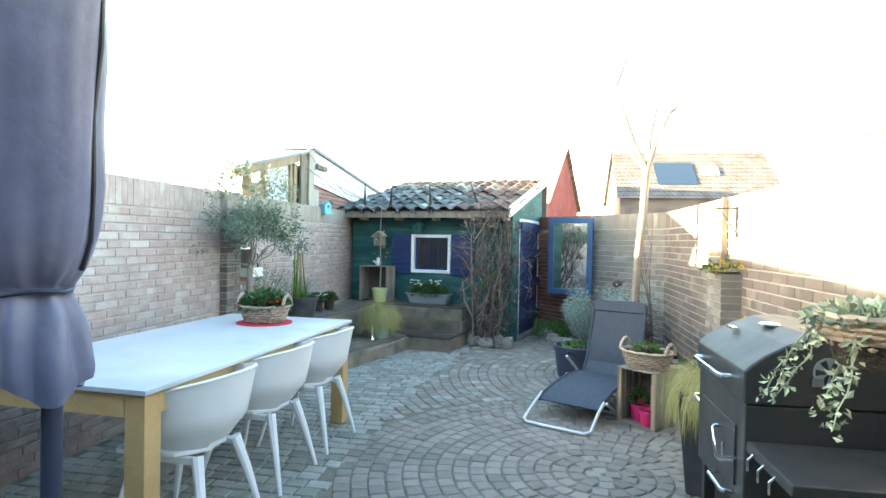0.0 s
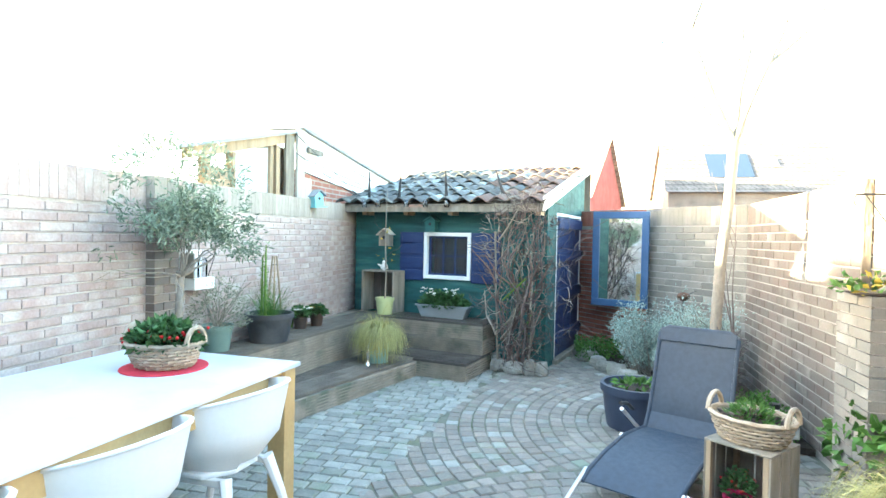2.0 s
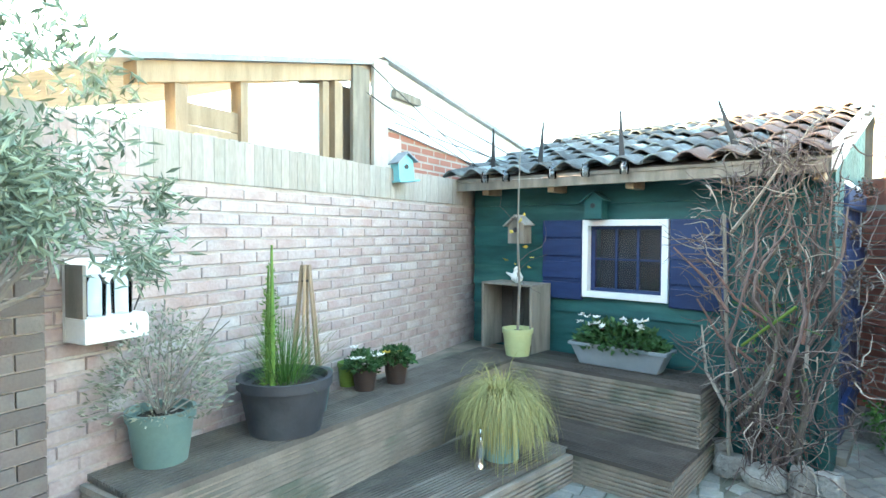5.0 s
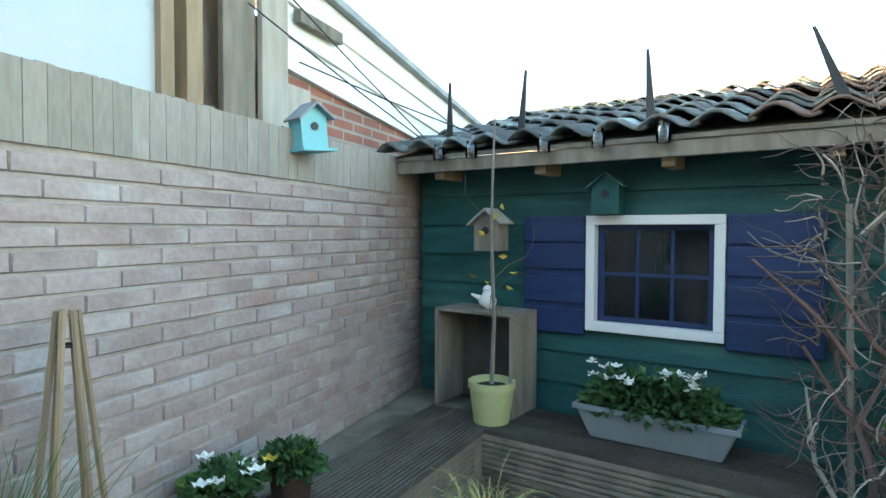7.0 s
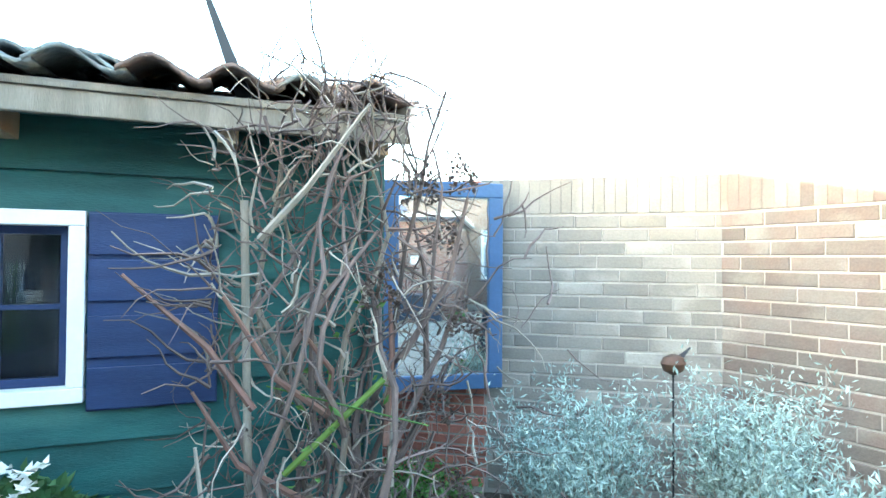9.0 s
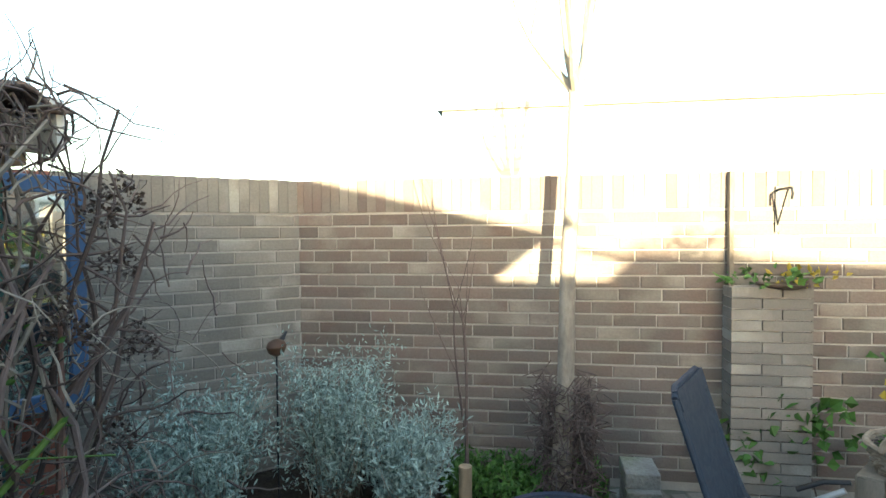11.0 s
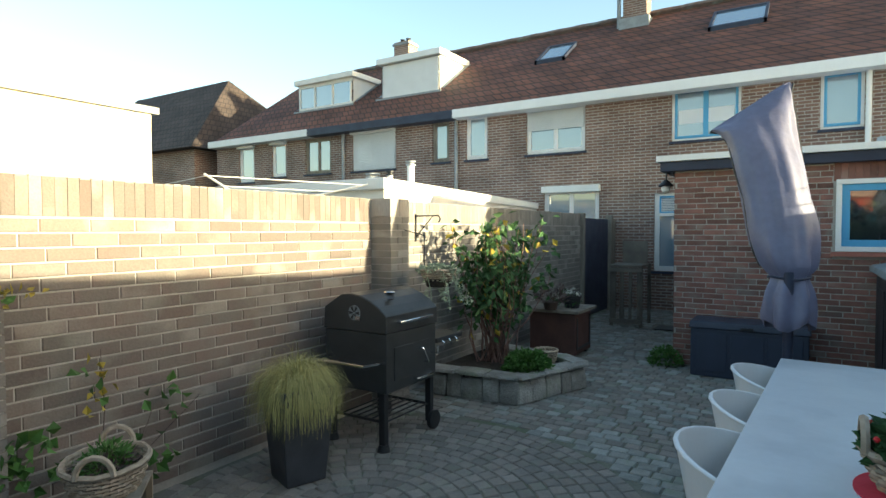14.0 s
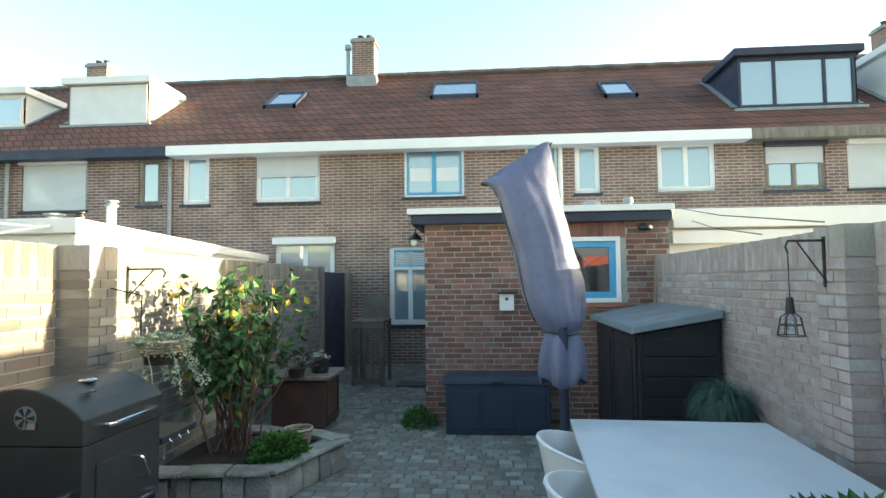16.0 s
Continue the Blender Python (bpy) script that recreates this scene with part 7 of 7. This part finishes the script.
part("lattice", G().box(-0.2, 0.22, -0.3, -0.28, 1.02, 1.4), M_DECKTOP, rl)
dm = thing("door_mat", (2.0, -2.9, 0.0), "dark rectangular rubber mat on the alley paving", "mat")
part("mat", G().box(-0.3, 0.3, -0.2, 0.2, 0.012, 0.024), M_BLACK, dm)
wd = thing("corner_weed", (1.66, -0.45, 0.0), "clump of green weeds at the corner of the brickwork", "plant")
leafy("foliage", wd, L_BRIGHT, 700, (0.2, 0.3, 0.2), (0, 0, 0.0), 0.045, 0.028, lift=0.8)
rk = thing("timber_prop", (-1.0, -0.42, 1.1), "thin wooden batten leaning in the corner", "batten")
part("batten", G().tube([(0.05, 0.02, -0.1), (0.0, 0.0, 0.72)], 0.014, 6), M_TIMBER, rk)
kn = thing("rubble_stones", (-0.72, 5.78, 0), "loose rubble stones heaped beside the bench end", "stone")
for i in range(5):
    part("stone", G().lathe([(0.05, 0), (0.08, 0.05), (0.05, 0.12), (0.01, 0.14)], 9, (rnd(-.15, .15), rnd(-.06, .06), 0), rnd(.8, 1.3), rnd(.7, 1)), M_STONE, kn)
for p_, q_ in (((-1.3, -0.7, 2.45), (-0.9, 3.0, 1.9)), ((-1.5, -0.75, 2.3), (-0.95, 2.2, 1.9))):
    structure("cable", G().tube([p_, ((p_[0] + q_[0]) / 2, (p_[1] + q_[1]) / 2, (p_[2] + q_[2]) / 2 - 0.03), q_], 0.004, 5), M_BLACK)



# ---- bricks and setts, piece by piece ----
def piece_mesh(name, mat_, L_, W_, H_, inset=0.004, jit=0.0):
    g = G().add([(-L_ / 2, 0, -H_ / 2), (L_ / 2, 0, -H_ / 2), (L_ / 2, 0, H_ / 2), (-L_ / 2, 0, H_ / 2)] + [(x * (L_ / 2 - inset) + rnd(-jit, jit), -W_, z * (H_ / 2 - inset) + rnd(-jit, jit)) for x, z in ((-1, -1), (1, -1), (1, 1), (-1, 1))],
                [(4, 5, 6, 7), (0, 1, 5, 4), (1, 2, 6, 5), (2, 3, 7, 6), (3, 0, 4, 7)])
    me = bpy.data.meshes.new(name)
    me.from_pydata(g.v, [], g.f)
    me.materials.append(mat_)
    return me


# dark strip in place of the shaded side where the wall steps
for y_, z_ in ((5.955, 1.19),):
    pp = thing("wall_post", (3.575, y_, z_), "thin dark strip standing in for the shaded side of a wall step", "post")
    part("post", G().box(-0.035, 0.012, -0.013, 0.013, 0, 1.87 - z_), M_BARK, pp, bevel=0.003)


def brickwork(parent, m, x0, x1, z0, z1, mat_, near=None, holes=(), coping=None, cop_mat=None, depth=0.007, soldier_over=None, head=0.01, course=0.061, length=0.217):
    """Bricks on the face y = 0 of the frame m; those in near are objects of their own."""
    full = [piece_mesh("brick", mat_, 0.208, depth, course - 0.0095, jit=0.0015) for i in range(4)]
    cops = [piece_mesh("coping_brick", cop_mat or mat_, 0.0605, depth + 0.001, 0.207, inset=0.0012, jit=0.0004) for i in range(3)]
    rest = G()
    cnt = [0]

    def put(me, cx, cz, sx=1.0):
        mm = m @ Matrix.Translation((cx, 0.0122 + rnd(-0.001, 0.001), cz)) @ Matrix.Diagonal((sx, 1, 1, 1)) @ Euler((rnd(-.006, .006), rnd(-.004, .004), rnd(-.008, .008))).to_matrix().to_4x4()
        if near and cnt[0] < 300 and near[0] < cx < near[1] and near[2] < cz < near[3]:
            cnt[0] += 1
            PIECES.append((me, parent, mm, me.name.split(".")[0]))
        else:
            rest.add([v.co for v in me.vertices], [tuple(p.vertices) for p in me.polygons], mm)

    r = 0
    z = z0
    while z + course <= z1 + 0.001:
        x = x0 - (length / 2 if r % 2 else 0.0) + (0.03 if r % 4 > 1 else 0)
        while x < x1:
            a, b = max(x, x0), min(x + length, x1)
            x += length
            segs = [(a, b)]
            for hx0, hx1, hz0, hz1 in holes:
                if z + course / 2 > hz0 and z + course / 2 < hz1:
                    segs = [s for a_, b_ in segs for s in ((a_, min(b_, hx0)), (max(a_, hx1), b_)) if s[1] - s[0] > 0.02]
            for a_, b_ in segs:
                if b_ - a_ > 0.03:
                    put(random.choice(full), (a_ + b_) / 2, z + course / 2, (b_ - a_ - head) / 0.207)
        z += course
        r += 1
    if coping:
        x = x0
        while x < x1 - 0.05:
            put(random.choice(cops), x + 0.03, coping)
            x += 0.0605
    if soldier_over:
        x = soldier_over[0]
        while x < soldier_over[1]:
            put(random.choice(cops), x + 0.03, soldier_over[2])
            x += 0.0605
    part("brickwork", rest, mat_, parent, kind="stuff")


FL = pose(-1.0, 0, 0, 0, 0, 90)
FR = pose(3.59, 0, 0, 0, 0, -90)
brickwork(wall_left, FL, -0.44, 2.98, 0, 1.655, M_BRICK_L, head=0.002, depth=0.010, coping=1.765, cop_mat=M_COPING)
brickwork(wall_left, FL, 3.22, 9.35, 0, 1.655, M_BRICK_L, head=0.002, depth=0.010, near=(6.2, 9.2, 0.6, 1.9), coping=1.765, cop_mat=M_COPING)
brickwork(wall_right, FR, -8.6, -2.69, 0.035, 1.66, M_BRICK_R, course=0.077, length=0.25, head=0.006, near=(-7.6, -4.4, 0.5, 1.6), coping=1.765, cop_mat=M_COPING)
brickwork(wall_right, FR, -2.41, 3.0, 0.035, 1.66, M_BRICK_G, course=0.077, length=0.25, head=0.006, coping=1.765, cop_mat=M_COPING)


def back_part(x0, x1, mat_, near):
    brickwork(wall_back, Matrix.Identity(4), x0, x1, 0.035, 1.66, mat_, course=0.061 if mat_ is M_BRICK_RED else 0.077, length=0.217 if mat_ is M_BRICK_RED else 0.25, head=0.005, near=near, coping=1.765, cop_mat=M_COPING if mat_ is not M_BRICK_RED else M_BRICK_RED)


back_part(-1.28, 0.02, M_BRICK_G, (-1.28, 0, 0.5, 1.6))
back_part(-2.6, -1.285, M_BRICK_RED, (-2.6, -1.29, 0.0, 1.6))
EXT_WALL = structure("brick_facing", G().box(0.3, 0.31, -0.6, -0.59, 0.5, 0.51), M_MORTAR)
for w_ in (EXT_WALL,):
    FA = pose(0, -0.46, 0, 0, 0, 180)
    brickwork(w_, FA, -1.6, 1.17, 0, 2.265, M_BRICK_X, near=(-1.6, 0.2, 0.55, 2.2), holes=((-0.04, 0.69, 1.3, 2.26),))
    brickwork(w_, FA, -0.04, 0.69, 2.4, 2.3, M_BRICK_X, soldier_over=(-0.04, 0.66, 2.19))
    brickwork(w_, pose(1.6, 0, 0, 0, 0, 90), -5.19, -0.46, 0, 2.265, M_BRICK_X)
# brick piers
for par, x0, x1, y0, y1, zt, mt in ((wall_left, -1.0, -0.86, 2.97, 3.23, 1.66, M_BRICK_L), (wall_left, -1.0, -0.93, 5.54, 5.79, 1.66, M_BRICK_R), (wall_right, 3.38, 3.6, 2.41, 2.69, 1.66, M_BRICK_G), (wall_right, 3.44, 3.6, 5.565, 5.99, 1.19, M_BRICK_G)):
    z = 0.0
    k = 0
    while z < zt:
        ym = y0 + (y1 - y0) * (0.38 if k % 2 else 0.62)
        for a, b in ((y0, ym), (ym, y1)):
            part("brick", G().box(x0 - rnd(0, .003), x1 + rnd(0, .003), a + 0.004, b - 0.004, z + 0.004, z + 0.057), mt, par)
        z += 0.061
        k += 1
    if zt > 1.5:
        part("coping_brick", G().box(x0, x1, y0, (y0 + y1) / 2 - 0.003, z + 0.002, 1.87), M_COPING, par)
        part("coping_brick", G().box(x0, x1, (y0 + y1) / 2 + 0.003, y1, z + 0.002, 1.87), M_COPING, par)
# capping over the tops of the walls
for par, m, x0, x1 in ((wall_left, FL, -0.44, 9.35), (wall_right, FR, -8.6, 3.0), (wall_back, Matrix.Identity(4), -2.6, 0.0)):
    g = G()
    x = x0
    while x < x1 - 0.05:
        g.box(x + 0.003, x + 0.056, 0.004, 0.2, 1.862, 1.868 + rnd(0, 0.006), m, inset=0.003)
        x += 0.0605
    part("coping_top", g, M_COPING, par, kind="stuff")

paving = structure("paving", G().box(-0.99, 3.58, -5.15, 9.9, -0.03, -0.0115), M_SAND)
stone_me = {}
for key, mt in (("a", M_SETT), ("b", M_SETT_B)):
    stone_me[key] = []
    for i in range(5):
        g = G()
        L_, W_ = 0.1, 0.1
        lo = [(x * 0.048, y * 0.048) for x, y in ((-1, -1), (1, -1), (1, 1), (-1, 1))]
        hi = [(x * 0.041 + rnd(-.003, .003), y * 0.041 + rnd(-.003, .003)) for x, y in ((-1, -1), (1, -1), (1, 1), (-1, 1))]
        mid = [(x * 0.047 + rnd(-.002, .002), y * 0.047 + rnd(-.002, .002)) for x, y in ((-1, -1), (1, -1), (1, 1), (-1, 1))]
        g.add([(x, y, -0.02) for x, y in lo] + [(x, y, -0.006) for x, y in mid] + [(x, y, rnd(-.001, .0015)) for x, y in hi],
              [(8, 9, 10, 11)] + [(r * 4 + i2, r * 4 + (i2 + 1) % 4, r * 4 + 4 + (i2 + 1) % 4, r * 4 + 4 + i2) for r in (0, 1) for i2 in range(4)])
        me = bpy.data.meshes.new("sett")
        me.from_pydata(g.v, [], g.f)
        me.materials.append(mt)
        stone_me[key].append(me)
C1, R1 = Vector((2.4, 4.27)), 1.72
C2, R2 = Vector((3.3, 7.0)), 3.3


def edge_x(y):
    return 0.72 + 0.11 * (y - 5.0)


def region(x, y):
    if not (-0.98 < x < 3.57 and -5.1 < y < 9.9):
        return None
    if y > 8.57 and x > 3.59 - (y - 8.57) * 0.9:
        return None
    if (Vector((x, y)) - C1).length < R1 and x > 0.75:
        return "r1"
    if x > edge_x(y) and y > 4.5 and (Vector((x, y)) - C2).length < R2:
        return "r2"
    return "rows"


rest = {"a": G(), "b": G()}
single = [0]


def sett(key, x, y, ang, sx, sy):
    mm = Matrix.Translation((x + rnd(-.003, .003), y + rnd(-.003, .003), rnd(-.0035, 0.0005))) @ Euler((rnd(-.02, .02), rnd(-.02, .02), ang + rnd(-.03, .03))).to_matrix().to_4x4() @ Matrix.Diagonal((sx, sy, 1, 1))
    me = random.choice(stone_me[key])
    if single[0] < 300 and 0.4 < x < 2.1 and 3.7 < y < 5.9:
        single[0] += 1
        PIECES.append((me, paving, mm, "sett"))
    else:
        rest[key].add([v.co for v in me.vertices], [tuple(p.vertices) for p in me.polygons], mm)


for C_, R_, key in ((C1, R1, "r1"), (C2, R2, "r2")):
    r = 0.06
    while r < R_:
        n = max(4, round(2 * math.pi * r / 0.108))
        a0 = rnd(0, 6)
        for i in range(n):
            a = a0 + 2 * math.pi * i / n
            x, y = C_.x + r * math.cos(a), C_.y + r * math.sin(a)
            if region(x, y) == key:
                sett("b" if key == "r1" or rnd(0, 1) < 0.85 else "a", x, y, a, 1.0, (2 * math.pi * r / n) / 0.103)
        r += 0.104
y = -5.05
k = 0
while y < 9.9:
    x = -0.95 - (0.06 if k % 2 else 0)
    while x < 3.57:
        w_ = rnd(0.115, 0.15)
        if region(x + w_ / 2, y) == "rows":
            sett("a" if y > 2.5 or rnd(0, 1) < 0.4 else "b", x + w_ / 2, y, 0, w_ / 0.104, 1.02)
        x += w_
    y += 0.106
    k += 1
part("sett_field", rest["a"], M_SETT, paving, kind="stuff")
part("sett_field", rest["b"], M_SETT_B, paving, kind="stuff")

for me, par, m, nm in PIECES:
    ob = new(nm, me)
    ob.parent = par
    ob.matrix_basis = m
